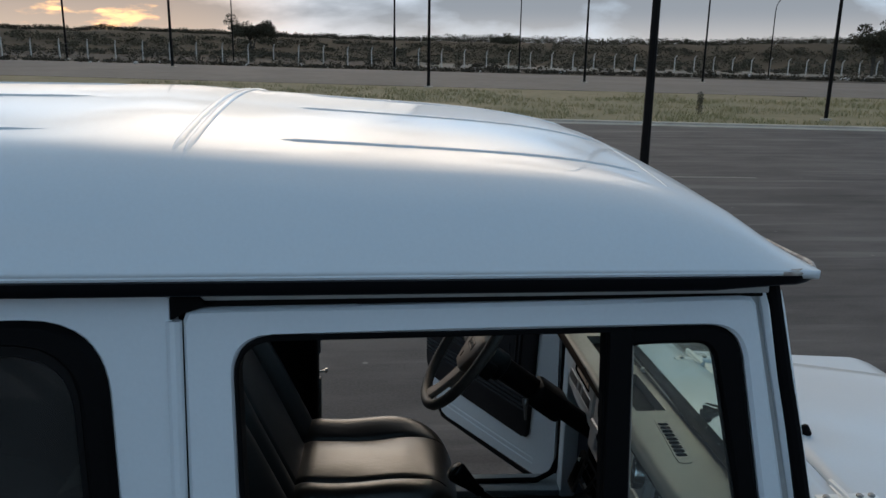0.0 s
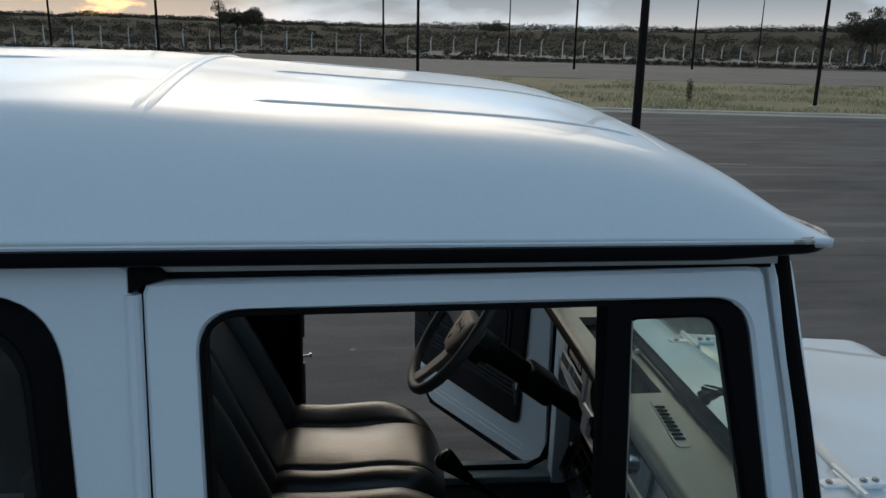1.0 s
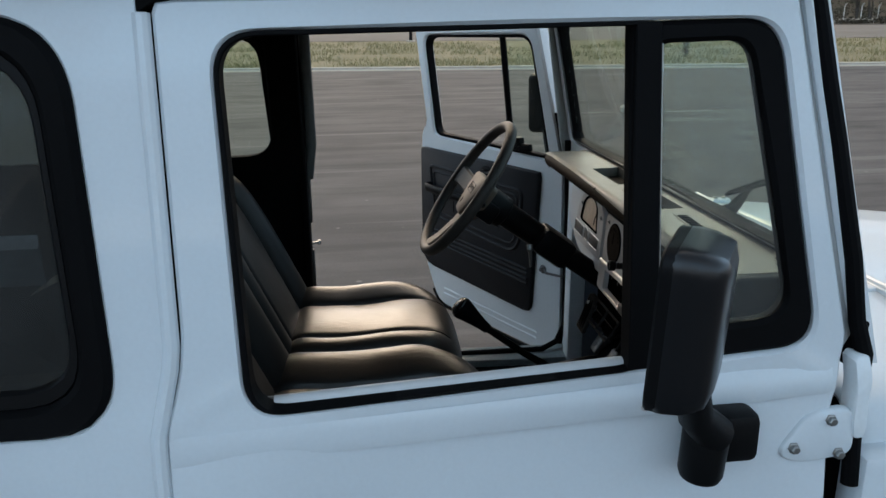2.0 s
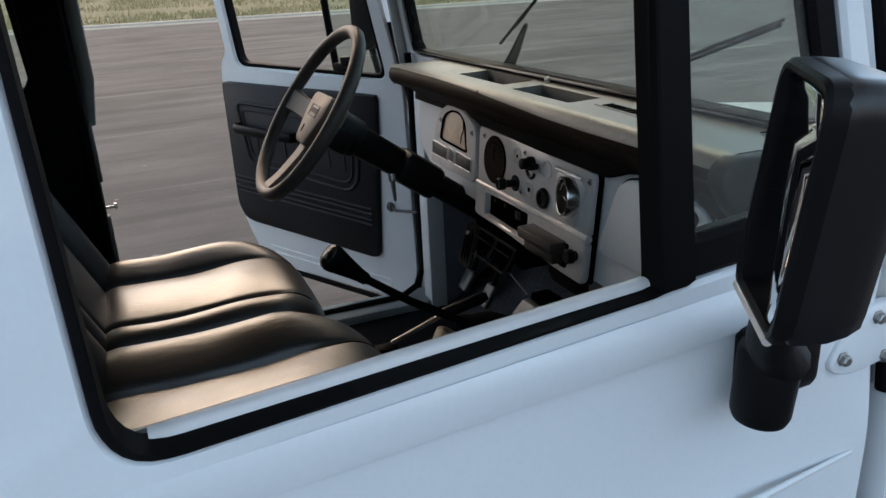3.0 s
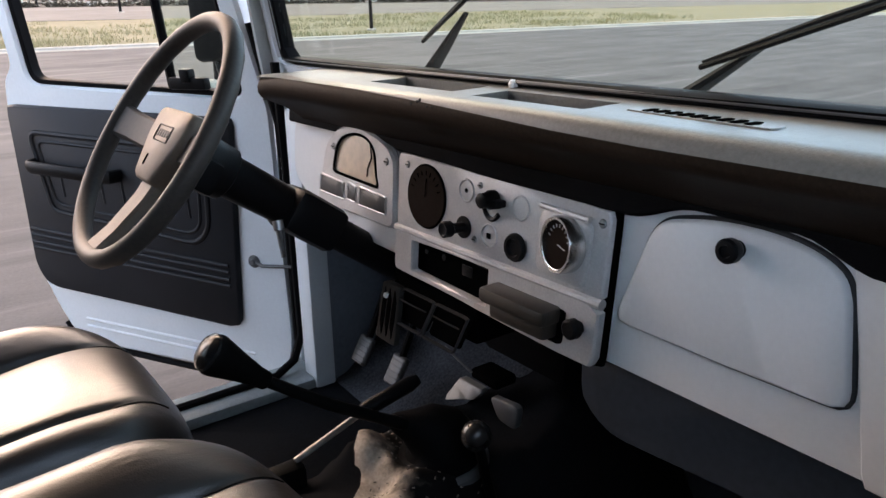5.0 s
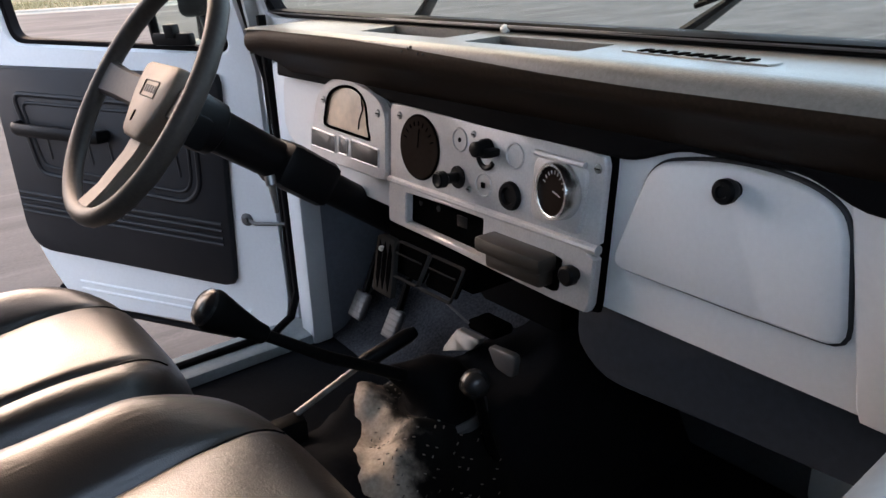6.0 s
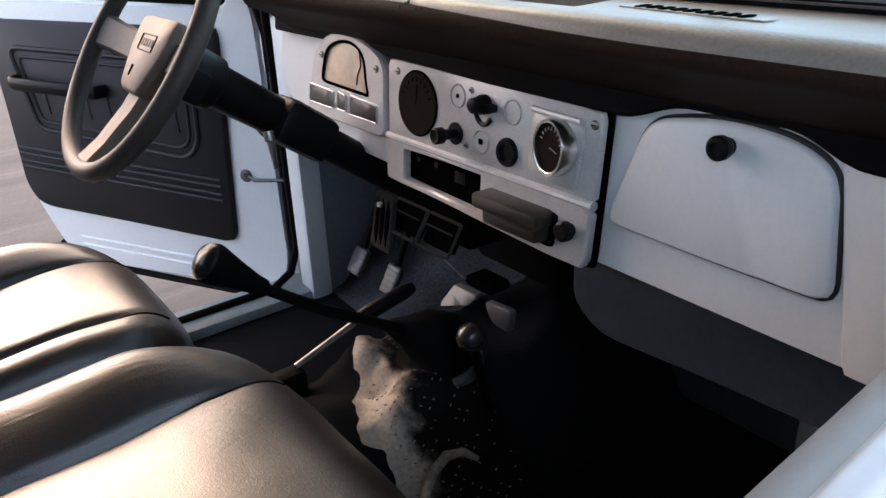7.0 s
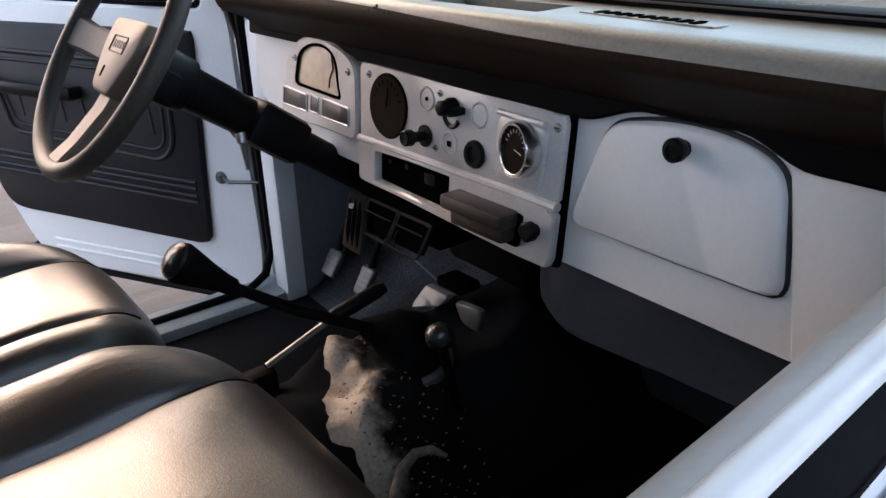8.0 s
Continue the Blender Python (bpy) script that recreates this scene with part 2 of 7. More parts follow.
def dusty_or_lit(m, colour):
    """Light painted beige on the cover's driver's side, its border ragged, with black scuffs."""
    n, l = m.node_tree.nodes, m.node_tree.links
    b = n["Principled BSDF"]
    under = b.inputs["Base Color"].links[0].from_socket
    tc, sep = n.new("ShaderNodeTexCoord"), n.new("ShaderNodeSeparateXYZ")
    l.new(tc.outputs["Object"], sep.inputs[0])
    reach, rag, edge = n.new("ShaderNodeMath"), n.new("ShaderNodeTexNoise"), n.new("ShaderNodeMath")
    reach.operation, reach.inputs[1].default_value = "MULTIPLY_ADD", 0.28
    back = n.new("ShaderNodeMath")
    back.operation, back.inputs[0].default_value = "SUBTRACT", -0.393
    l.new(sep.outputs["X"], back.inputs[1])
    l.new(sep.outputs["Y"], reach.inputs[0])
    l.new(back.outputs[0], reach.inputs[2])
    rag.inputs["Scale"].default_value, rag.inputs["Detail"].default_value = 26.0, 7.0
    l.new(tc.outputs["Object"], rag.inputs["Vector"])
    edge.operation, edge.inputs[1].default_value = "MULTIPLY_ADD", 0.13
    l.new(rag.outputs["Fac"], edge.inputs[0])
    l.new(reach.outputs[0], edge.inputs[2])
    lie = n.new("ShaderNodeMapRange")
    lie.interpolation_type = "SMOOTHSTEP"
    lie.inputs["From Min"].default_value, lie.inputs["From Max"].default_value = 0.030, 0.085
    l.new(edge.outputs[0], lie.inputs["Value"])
    mix, lit_mix = n.new("ShaderNodeMix"), n.new("ShaderNodeMix")
    mix.data_type = lit_mix.data_type = "RGBA"
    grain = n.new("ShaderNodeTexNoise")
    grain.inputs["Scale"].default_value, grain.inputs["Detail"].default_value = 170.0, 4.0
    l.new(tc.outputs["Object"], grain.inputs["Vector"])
    lit_mix.inputs["A"].default_value = (*(c * 0.45 for c in colour), 1)
    lit_mix.inputs["B"].default_value = (*(c * 1.35 for c in colour), 1)
    l.new(grain.outputs["Fac"], lit_mix.inputs["Factor"])
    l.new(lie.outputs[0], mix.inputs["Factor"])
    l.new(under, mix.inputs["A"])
    l.new(lit_mix.outputs["Result"], mix.inputs["B"])
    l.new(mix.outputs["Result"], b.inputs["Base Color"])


dusty_or_lit(MAT_M, (0.44, 0.375, 0.305))
# studs in the same lit beige, for their glints
STUD_M = material("lit_rubber_studs", (0.30, 0.26, 0.215), 0.5, spec=0.3, vary=0.4, grain=60, stain=30, second=(0.05, 0.045, 0.04))
LEVER_M = material("black_lever_paint", (0.005, 0.005, 0.005), 0.5, spec=0.04, vary=0.3, grain=100)
BULK_M = material("dark_grey_footwell_paint", (0.10, 0.11, 0.125), 0.55, vary=0.3, grain=90, stain=4)
KNOB_M = material("black_knob_leather", (0.004, 0.004, 0.004), 0.55, spec=0.02, vary=0.3, grain=120, stain=20, bump=0.2, bump_scale=300)
GLASS_DARK = material("tinted_lens", (0.050, 0.048, 0.045), 0.40, vary=0.1)


def leather():
    m = material("black_leatherette", (0.016, 0.0142, 0.0125), 0.38, vary=0.3, grain=90, stain=7, spec=0.82, rough_vary=0.10, coat=0.20)
    m.node_tree.nodes["Principled BSDF"].inputs["Coat Roughness"].default_value = 0.33
    n, l = m.node_tree.nodes, m.node_tree.links
    tc = n.new("ShaderNodeTexCoord")
    cell = n.new("ShaderNodeTexVoronoi")
    cell.inputs["Scale"].default_value = 420.0
    crease = n.new("ShaderNodeTexNoise")
    crease.inputs["Scale"].default_value, crease.inputs["Detail"].default_value, crease.inputs["Distortion"].default_value = 60.0, 6.0, 1.2
    l.new(tc.outputs["Object"], cell.inputs["Vector"])
    run = n.new("ShaderNodeMapping")
    run.inputs["Rotation"].default_value = (0, 0, radians(35))
    run.inputs["Scale"].default_value = (0.38, 1.25, 1.0)
    l.new(tc.outputs["Object"], run.inputs[0])
    l.new(run.outputs[0], crease.inputs["Vector"])
    b1, b2 = n.new("ShaderNodeBump"), n.new("ShaderNodeBump")
    b1.inputs["Strength"].default_value, b1.inputs["Distance"].default_value = 0.26, 0.001
    b2.inputs["Strength"].default_value, b2.inputs["Distance"].default_value = 0.30, 0.0035
    l.new(cell.outputs["Distance"], b1.inputs["Height"])
    worn, where = n.new("ShaderNodeTexNoise"), n.new("ShaderNodeMapRange")
    worn.inputs["Scale"].default_value = 7.0
    where.inputs["From Min"].default_value, where.inputs["From Max"].default_value = 0.36, 0.58
    folds = n.new("ShaderNodeMath")
    folds.operation = "MULTIPLY"
    l.new(tc.outputs["Object"], worn.inputs["Vector"])
    l.new(worn.outputs["Fac"], where.inputs["Value"])
    l.new(crease.outputs["Fac"], folds.inputs[0])
    l.new(where.outputs[0], folds.inputs[1])
    l.new(folds.outputs[0], b2.inputs["Height"])
    l.new(b1.outputs[0], b2.inputs["Normal"])
    l.new(b2.outputs[0], n["Principled BSDF"].inputs["Normal"])
    return m


LEATHER = leather()
BACK_M = material("dull_black_backrest_vinyl", (0.008, 0.0075, 0.007), 0.52, spec=0.3, vary=0.3, grain=90, stain=7, bump=0.1, bump_scale=500)


def glass(name, tint, rough=0.02, dusty_or_lit=0.05):
    m = bpy.data.materials.new(name)
    m.use_nodes = True
    n, l = m.node_tree.nodes, m.node_tree.links
    n.remove(n["Principled BSDF"])
    clear, shine, mix = n.new("ShaderNodeBsdfTransparent"), n.new("ShaderNodeBsdfGlossy"), n.new("ShaderNodeMixShader")
    clear.inputs["Color"].default_value = (*tint, 1)
    shine.inputs["Roughness"].default_value = rough
    lw, pw, sc = n.new("ShaderNodeLayerWeight"), n.new("ShaderNodeMath"), n.new("ShaderNodeMath")
    lw.inputs["Blend"].default_value = 0.5
    pw.operation, pw.inputs[1].default_value = "POWER", 4.0
    sc.operation, sc.inputs[1].default_value, sc.inputs[2].default_value = "MULTIPLY_ADD", 0.22, 0.008
    l.new(lw.outputs["Facing"], pw.inputs[0])
    l.new(pw.outputs[0], sc.inputs[0])
    l.new(sc.outputs[0], mix.inputs[0])
    l.new(clear.outputs[0], mix.inputs[1])
    l.new(shine.outputs[0], mix.inputs[2])
    # a thin film of dust
    dust, film, spots = n.new("ShaderNodeBsdfDiffuse"), n.new("ShaderNodeMixShader"), n.new("ShaderNodeTexNoise")
    dust.inputs["Color"].default_value = (0.55, 0.53, 0.50, 1)
    spots.inputs["Scale"].default_value, spots.inputs["Detail"].default_value = 9.0, 6.0
    tc, amount = n.new("ShaderNodeTexCoord"), n.new("ShaderNodeMapRange")
    amount.inputs["To Min"].default_value, amount.inputs["To Max"].default_value = dusty_or_lit * 0.5, dusty_or_lit * 1.5
    l.new(tc.outputs["Object"], spots.inputs["Vector"])
    l.new(spots.outputs["Fac"], amount.inputs["Value"])
    l.new(amount.outputs[0], film.inputs[0])
    l.new(mix.outputs[0], film.inputs[1])
    l.new(dust.outputs[0], film.inputs[2])
    l.new(film.outputs[0], n["Material Output"].inputs["Surface"])
    return m


GLASS = glass("window_glass", (0.87, 0.93, 0.905), dusty_or_lit=0.013)
GLASS_DUSTY = glass("dusty_quarter_light_glass", (0.90, 0.945, 0.925), dusty_or_lit=0.045)
GLASS_REAR = glass("tinted_rear_glass", (0.40, 0.44, 0.45), dusty_or_lit=0.035)
MIRROR_M = material("mirror_silvering", (0.85, 0.86, 0.87), 0.03, metal=1.0, vary=0.02, rough_vary=0.01)


# ---- mesh tools ----
# the body tapers forwards: the fittings of the cabin stand a little turned against the near door
CABIN = Matrix.Translation((-0.019, 0.0, 0.001)) @ Euler((-0.0105, 0.0095, -0.021)).to_matrix().to_4x4()
place = [Matrix.Identity(4)]


def part(name, bm, mat, parent=None, label="", angle=35, smooth=True):
    """Links a bmesh, in world coordinates, as one mesh object under a thing or a part."""
    bmesh.ops.recalc_face_normals(bm, faces=bm.faces)
    bm.transform(place[-1])
    me = bpy.data.meshes.new(name)
    bm.to_mesh(me)
    bm.free()
    me.materials.append(mat)
    if smooth:
        me.polygons.foreach_set("use_smooth", [True] * len(me.polygons))
        me.set_sharp_from_angle(angle=radians(angle))
    ob = new(name, me)
    if parent is not None:
        if parent.parent is not None and parent.parent.parent is not None:
            parent = parent.parent
        ob.parent = parent
        root = parent
        while root.parent is not None:
            root = root.parent
        if parent == root:
            ob.matrix_parent_inverse = Matrix.Translation(-root.location)
    if label:
        ob["label"] = label
    return ob


def thing(name, at, label, category, group="", kind=""):
    ob = new(name)
    ob.location = at
    ob.empty_display_size = 0.1
    return tagged(ob, label, category, group, kind)


def skin(bm, rings, closed=True, cap=True, loop=False):
    """Faces between rings of equal count."""
    vs = [[bm.verts.new(p) for p in r] for r in rings]
    n = len(vs[0])
    pairs = list(zip(vs, vs[1:])) + ([(vs[-1], vs[0])] if loop else [])
    for a, b in pairs:
        for i in range(n if closed else n - 1):
            j = (i + 1) % n
            bm.faces.new((a[i], a[j], b[j], b[i]))
    if cap and closed and not loop:
        bm.faces.new(list(reversed(vs[0])))
        bm.faces.new(vs[-1])
    return vs


def basis(axis):
    axis = Vector(axis).normalized()
    side = axis.cross(Vector((0, 0, 1)))
    if side.length < 1e-3:
        side = Vector((0, 1, 0))
    side.normalize()
    return axis, side, side.cross(axis)


def tube(bm, pts, r, segs=10, loop=False, flat=1.0):
    """A bar of radius r (or one radius a point) swept along points."""
    pts = [Vector(p) for p in pts]
    rs = r if isinstance(r, (list, tuple)) else [r] * len(pts)
    rings, up = [], None
    for i, p in enumerate(pts):
        a = pts[i - 1] if (i > 0 or loop) else p
        b = pts[(i + 1) % len(pts)] if (i < len(pts) - 1 or loop) else p
        t = (b - a).normalized()
        if up is None:
            _, up, _ = basis(t)
        up = (up - t * up.dot(t)).normalized()
        w = t.cross(up)
        rings.append([p + rs[i] * (math.cos(k) * up + flat * math.sin(k) * w) for k in (2 * math.pi * j / segs for j in range(segs))])
    skin(bm, rings, loop=loop)


def lathe(bm, at, axis, profile, segs=24):
    """Profile rows (radius, height along the axis) turned about it; ends are capped."""
    at = Vector(at)
    ax, u, v = basis(axis)
    rings = [[at + ax * h + max(r, 1e-4) * (math.cos(k) * u + math.sin(k) * v) for k in (2 * math.pi * j / segs for j in range(segs))] for r, h in profile]
    skin(bm, rings)


def box(bm, lo, hi, bevel=0.0, m=None, segs=2):
    made = bmesh.ops.create_cube(bm, size=1.0)["verts"]
    lo, hi = Vector(lo), Vector(hi)
    c, s = (lo + hi) / 2, hi - lo
    for v in made:
        v.co = Vector((v.co.x * s.x, v.co.y * s.y, v.co.z * s.z))
    if bevel:
        es = list({e for v in made for e in v.link_edges})
        made = bmesh.ops.bevel(bm, geom=es, offset=bevel, segments=segs, profile=0.5, affect="EDGES", clamp_overlap=True)["verts"]
        made = list({v for f in {f for v in made for f in v.link_faces} for v in f.verts})
    for v in made:
        v.co = (m @ v.co if m else v.co) + c
    return made


def rounded(pts, r, k=5):
    """A closed outline with its corners rounded; r one radius, or one a corner."""
    out, n = [], len(pts)
    for i in range(n):
        p, a, b = Vector(pts[i]), Vector(pts[i - 1]), Vector(pts[(i + 1) % n])
        rr = r[i] if isinstance(r, (list, tuple)) else r
        if rr <= 0:
            out.append(p)
            continue
        da, db = a - p, b - p
        s = p + da.normalized() * min(rr, da.length * 0.49)
        e = p + db.normalized() * min(rr, db.length * 0.49)
        for j in range(k + 1):
            t = j / k
            out.append((1 - t) ** 2 * s + 2 * t * (1 - t) * p + t * t * e)
    return out


def around(pts, n, c):
    """n points of a star-shaped outline, at even angles round c."""
    c, out, m = Vector(c), [], len(pts)
    ps = [Vector(p) for p in pts]
    for j in range(n):
        a = 2 * math.pi * (j + 0.137) / n
        d = Vector((math.cos(a), math.sin(a)))
        best = None
        for i in range(m):
            p, q = ps[i] - c, ps[(i + 1) % m] - c
            e = q - p
            den = d.x * e.y - d.y * e.x
            if abs(den) < 1e-12:
                continue
            t = (p.x * e.y - p.y * e.x) / den
            s = (p.x * d.y - p.y * d.x) / den
            if t > 0 and -1e-6 <= s <= 1 + 1e-6 and (best is None or t > best):
                best = t
        out.append(c + d * (best or 0.01))
    return out


def shrink(pts, by, c):
    c = Vector(c)
    return [p + (c - p).normalized() * by for p in pts]


def frame_plate(bm, outer, inner, f, t0, t1, n=120, c=None, edge=0.004):
    """A plate with one hole: outlines in (u, v), laid into space by f(u, v, depth) from t0 (face) to t1 (back), its edges eased."""
    c = c or tuple(sum(p[i] for p in inner) / len(inner) for i in (0, 1))
    o, i = around(outer, n, c), around(inner, n, c)
    oi, ii = shrink(o, edge, c), [p - (Vector(c) - p).normalized() * edge for p in i]
    s = 1 if t1 > t0 else -1
    seq = [(o, t1), (o, t0 + s * edge), (oi, t0), (ii, t0), (i, t0 + s * edge), (i, t1)]
    skin(bm, [[f(p.x, p.y, t) for p in ring] for ring, t in seq], loop=True)


def plate(bm, outline, f, t0, t1, edge=0.003, n=72, c=None):
    """A solid plate of an outline, its face edge eased."""
    c = c or tuple(sum(p[i] for p in outline) / len(outline) for i in (0, 1))
    o = around(outline, n, c)
    s = 1 if t1 > t0 else -1
    seq = [(o, t1), (o, t0 + s * edge), (shrink(o, edge * 0.4, c), t0 + s * edge * 0.3), (shrink(o, edge, c), t0)]
    skin(bm, [[f(p.x, p.y, t) for p in ring] for ring, t in seq])


def grid(bm, f, us, vs):
    rows = [[bm.verts.new(f(u, v)) for v in vs] for u in us]
    for a, b in zip(rows, rows[1:]):
        for j in range(len(vs) - 1):
            bm.faces.new((a[j], a[j + 1], b[j + 1], b[j]))
    return rows


def steps(a, b, n):
    return [a + (b - a) * i / n for i in range(n + 1)]


def smooth01(t):
    t = max(0.0, min(1.0, t))
    return t * t * (3 - 2 * t)


# ---- ground and distance ----
def kerb_y(x):
    return 25.6 - 0.17 * x


def land(x, y):
    """The lot is level; beyond it the land rises gently, more to the west."""
    d = max(0.0, y - 18)
    z = 0.022 * d * d / (d + 1.5) - 0.010 * max(-90, min(110, x)) * min(y, 130) / 90 * smooth01((y - 18) / 20)
    return z


def ground_material():
    m = material("dry_ground", (0.066, 0.053, 0.040), 0.9, vary=0.3, grain=1.6, stain=0.12, second=(0.045, 0.039, 0.030), bump=0.4, bump_scale=6.0, spec=0.08)
    return m


ASPHALT = material("worn_asphalt", (0.088, 0.083, 0.080), 0.9, spec=0.15, vary=0.35, grain=55, stain=0.45, second=(0.050, 0.047, 0.046), bump=0.5, bump_scale=160, rough_vary=0.12)


def streaks(m):
    """Tyre streaks and swept dust along the lot."""
    n, l = m.node_tree.nodes, m.node_tree.links
    b = n["Principled BSDF"]
    src = b.inputs["Base Color"].links[0].from_socket
    tc, mp, ns, rg, mix = n.new("ShaderNodeTexCoord"), n.new("ShaderNodeMapping"), n.new("ShaderNodeTexNoise"), n.new("ShaderNodeMapRange"), n.new("ShaderNodeMix")
    mp.inputs["Scale"].default_value = (0.40, 1.0, 1.0)
    mp.inputs["Rotation"].default_value = (0, 0, radians(8))
    ns.inputs["Scale"].default_value, ns.inputs["Detail"].default_value = 1.3, 10.0
    ns.inputs["Roughness"].default_value = 0.66
    rg.inputs["From Min"].default_value, rg.inputs["From Max"].default_value = 0.42, 0.66
    rg.inputs["To Max"].default_value = 0.42
    mix.data_type = "RGBA"
    mix.inputs["B"].default_value = (0.150, 0.141, 0.133, 1)
    l.new(tc.outputs["Object"], mp.inputs[0])
    l.new(mp.outputs[0], ns.inputs["Vector"])
    l.new(ns.outputs["Fac"], rg.inputs["Value"])
    l.new(rg.outputs[0], mix.inputs["Factor"])
    l.new(src, mix.inputs["A"])
    # long dark and pale drag marks, then scattered specks
    run, band = n.new("ShaderNodeMapping"), n.new("ShaderNodeTexNoise")
    run.inputs["Scale"].default_value = (0.07, 1.15, 1.0)
    run.inputs["Rotation"].default_value = (0, 0, radians(5))
    band.inputs["Scale"].default_value, band.inputs["Detail"].default_value, band.inputs["Roughness"].default_value = 2.2, 9.0, 0.62
    l.new(tc.outputs["Object"], run.inputs[0])
    l.new(run.outputs[0], band.inputs["Vector"])
    last = mix.outputs["Result"]
    for lo, hi, top, colour in ((0.55, 0.66, 0.55, (0.040, 0.038, 0.038, 1)), (0.43, 0.34, 0.50, (0.165, 0.156, 0.148, 1))):
        span, lay = n.new("ShaderNodeMapRange"), n.new("ShaderNodeMix")
        span.inputs["From Min"].default_value, span.inputs["From Max"].default_value, span.inputs["To Max"].default_value = lo, hi, top
        lay.data_type = "RGBA"
        lay.inputs["B"].default_value = colour
        l.new(band.outputs["Fac"], span.inputs["Value"])
        l.new(span.outputs[0], lay.inputs["Factor"])
        l.new(last, lay.inputs["A"])
        last = lay.outputs["Result"]
    cell, dot, speck = n.new("ShaderNodeTexVoronoi"), n.new("ShaderNodeMapRange"), n.new("ShaderNodeMix")
    cell.inputs["Scale"].default_value = 2.3
    dot.inputs["From Min"].default_value, dot.inputs["From Max"].default_value, dot.inputs["To Max"].default_value = 0.055, 0.035, 0.6
    speck.data_type = "RGBA"
    speck.inputs["B"].default_value = (0.22, 0.21, 0.195, 1)
    l.new(tc.outputs["Object"], cell.inputs["Vector"])
    l.new(cell.outputs["Distance"], dot.inputs["Value"])
    l.new(dot.outputs[0], speck.inputs["Factor"])
    l.new(last, speck.inputs["A"])
    l.new(speck.outputs["Result"], b.inputs["Base Color"])


streaks(ASPHALT)
DIRT = ground_material()
bm = bmesh.new()
gx = [-1500, -900, -500, -300, -200] + steps(-150, 150, 60) + [200, 300, 500, 900, 1500]
gy = [-1500, -600, -200, -80, -30, 0] + steps(10, 40, 15) + steps(44, 140, 24) + [160, 200, 300, 600, 1500]
grid(bm, lambda x, y: Vector((x, y, land(x, y) - 0.06 + (0.0 if y < kerb_y(x) else 0.05))), gx, gy)
tagged(part("ground", bm, DIRT), "dry brown earth reaching to the horizon", "ground", kind="structure")
bm = bmesh.new()
gx = [-140, -90] + steps(-60, 90, 50) + [130]
grid(bm, lambda x, k: Vector((x, -70 + (kerb_y(x) + 70) * k, land(x, -70 + (kerb_y(x) + 70) * k))), gx, [0, 0.3, 0.5, 0.65] + steps(0.72, 1.0, 16))
tagged(part("road", bm, ASPHALT), "worn grey asphalt lot with pale tyre streaks", "asphalt", kind="structure")
CONCRETE = material("weathered_concrete", (0.44, 0.40, 0.335), 0.9, spec=0.08, vary=0.3, grain=12, stain=1.2, bump=0.3, bump_scale=60)
bm = bmesh.new()
prof = [(-0.35, -0.02), (-0.30, 0.012), (0.0, 0.03), (0.02, 0.075), (0.05, 0.09), (0.30, 0.10), (0.45, 0.06), (0.45, -0.05)]
skin(bm, [[Vector((x, kerb_y(x) + d, land(x, kerb_y(x)) + h)) for d, h in prof] for x in steps(-60, 90, 75)])
tagged(part("kerb", bm, CONCRETE), "pale weathered concrete kerb along the lot", "kerb", kind="structure")
# faint painted line and a patch on the lot
LINE = material("faded_line_paint", (0.19, 0.185, 0.175), 0.8, vary=0.3, grain=20, stain=3)
for a, b in (((7.5, 9.2), (9.3, 9.0)), ((3.5, 13.0), (6.6, 12.7))):
    bm = bmesh.new()
    grid(bm, lambda k, w: Vector((a[0] + (b[0] - a[0]) * k, a[1] + (b[1] - a[1]) * k + w + 0.03 * math.sin(9 * k), 0.005)), steps(0, 1, 14), (-0.05, 0.05))
    tagged(part("lane_mark", bm, LINE), "faded pale line on the asphalt", "road mark", kind="structure")

# verge, dirt track, far strip: sheets laid over the ground
VERGE = material("dry_grass_soil", (0.26, 0.215, 0.135), 0.95, vary=0.4, grain=3.5, stain=0.5, second=(0.17, 0.155, 0.088), bump=0.5, bump_scale=14, spec=0.08)
bm = bmesh.new()
grid(bm, lambda x, k: Vector((x, kerb_y(x) + 0.2 + 20 * k, land(x, kerb_y(x) + 0.2 + 20 * k) + 0.05 + 0.04 * noise.noise((x * 0.4, k * 9, 0)))), steps(-50, 80, 90), steps(0, 1, 14))
tagged(part("verge", bm, VERGE), "dry grassy verge beyond the kerb", "verge", kind="structure")
TRACK = material("sandy_track", (0.20, 0.175, 0.150), 0.92, vary=0.25, grain=1.2, stain=0.2, second=(0.145, 0.128, 0.11), spec=0.08)
bm = bmesh.new()
grid(bm, lambda x, k: Vector((x, kerb_y(x) + 20.5 + 28 * k, land(x, kerb_y(x) + 20.5 + 28 * k) + 0.055)), steps(-90, 110, 50), steps(0, 1, 8))
tagged(part("dirt_track", bm, TRACK), "sandy grey dirt track", "track", kind="structure")
PALE = material("pale_dry_field", (0.235, 0.215, 0.185), 0.95, vary=0.35, grain=0.6, stain=0.08, second=(0.12, 0.11, 0.085), spec=0.08)
bm = bmesh.new()
grid(bm, lambda x, k: Vector((x, 88 + 22 * k, land(x, 88 + 22 * k) + 0.06 + 0.15 * noise.noise((x * 0.1, k * 3, 4)))), steps(5, 110, 40), steps(0, 1, 8))
tagged(part("field", bm, PALE), "pale dry field behind the fence", "field", kind="structure")

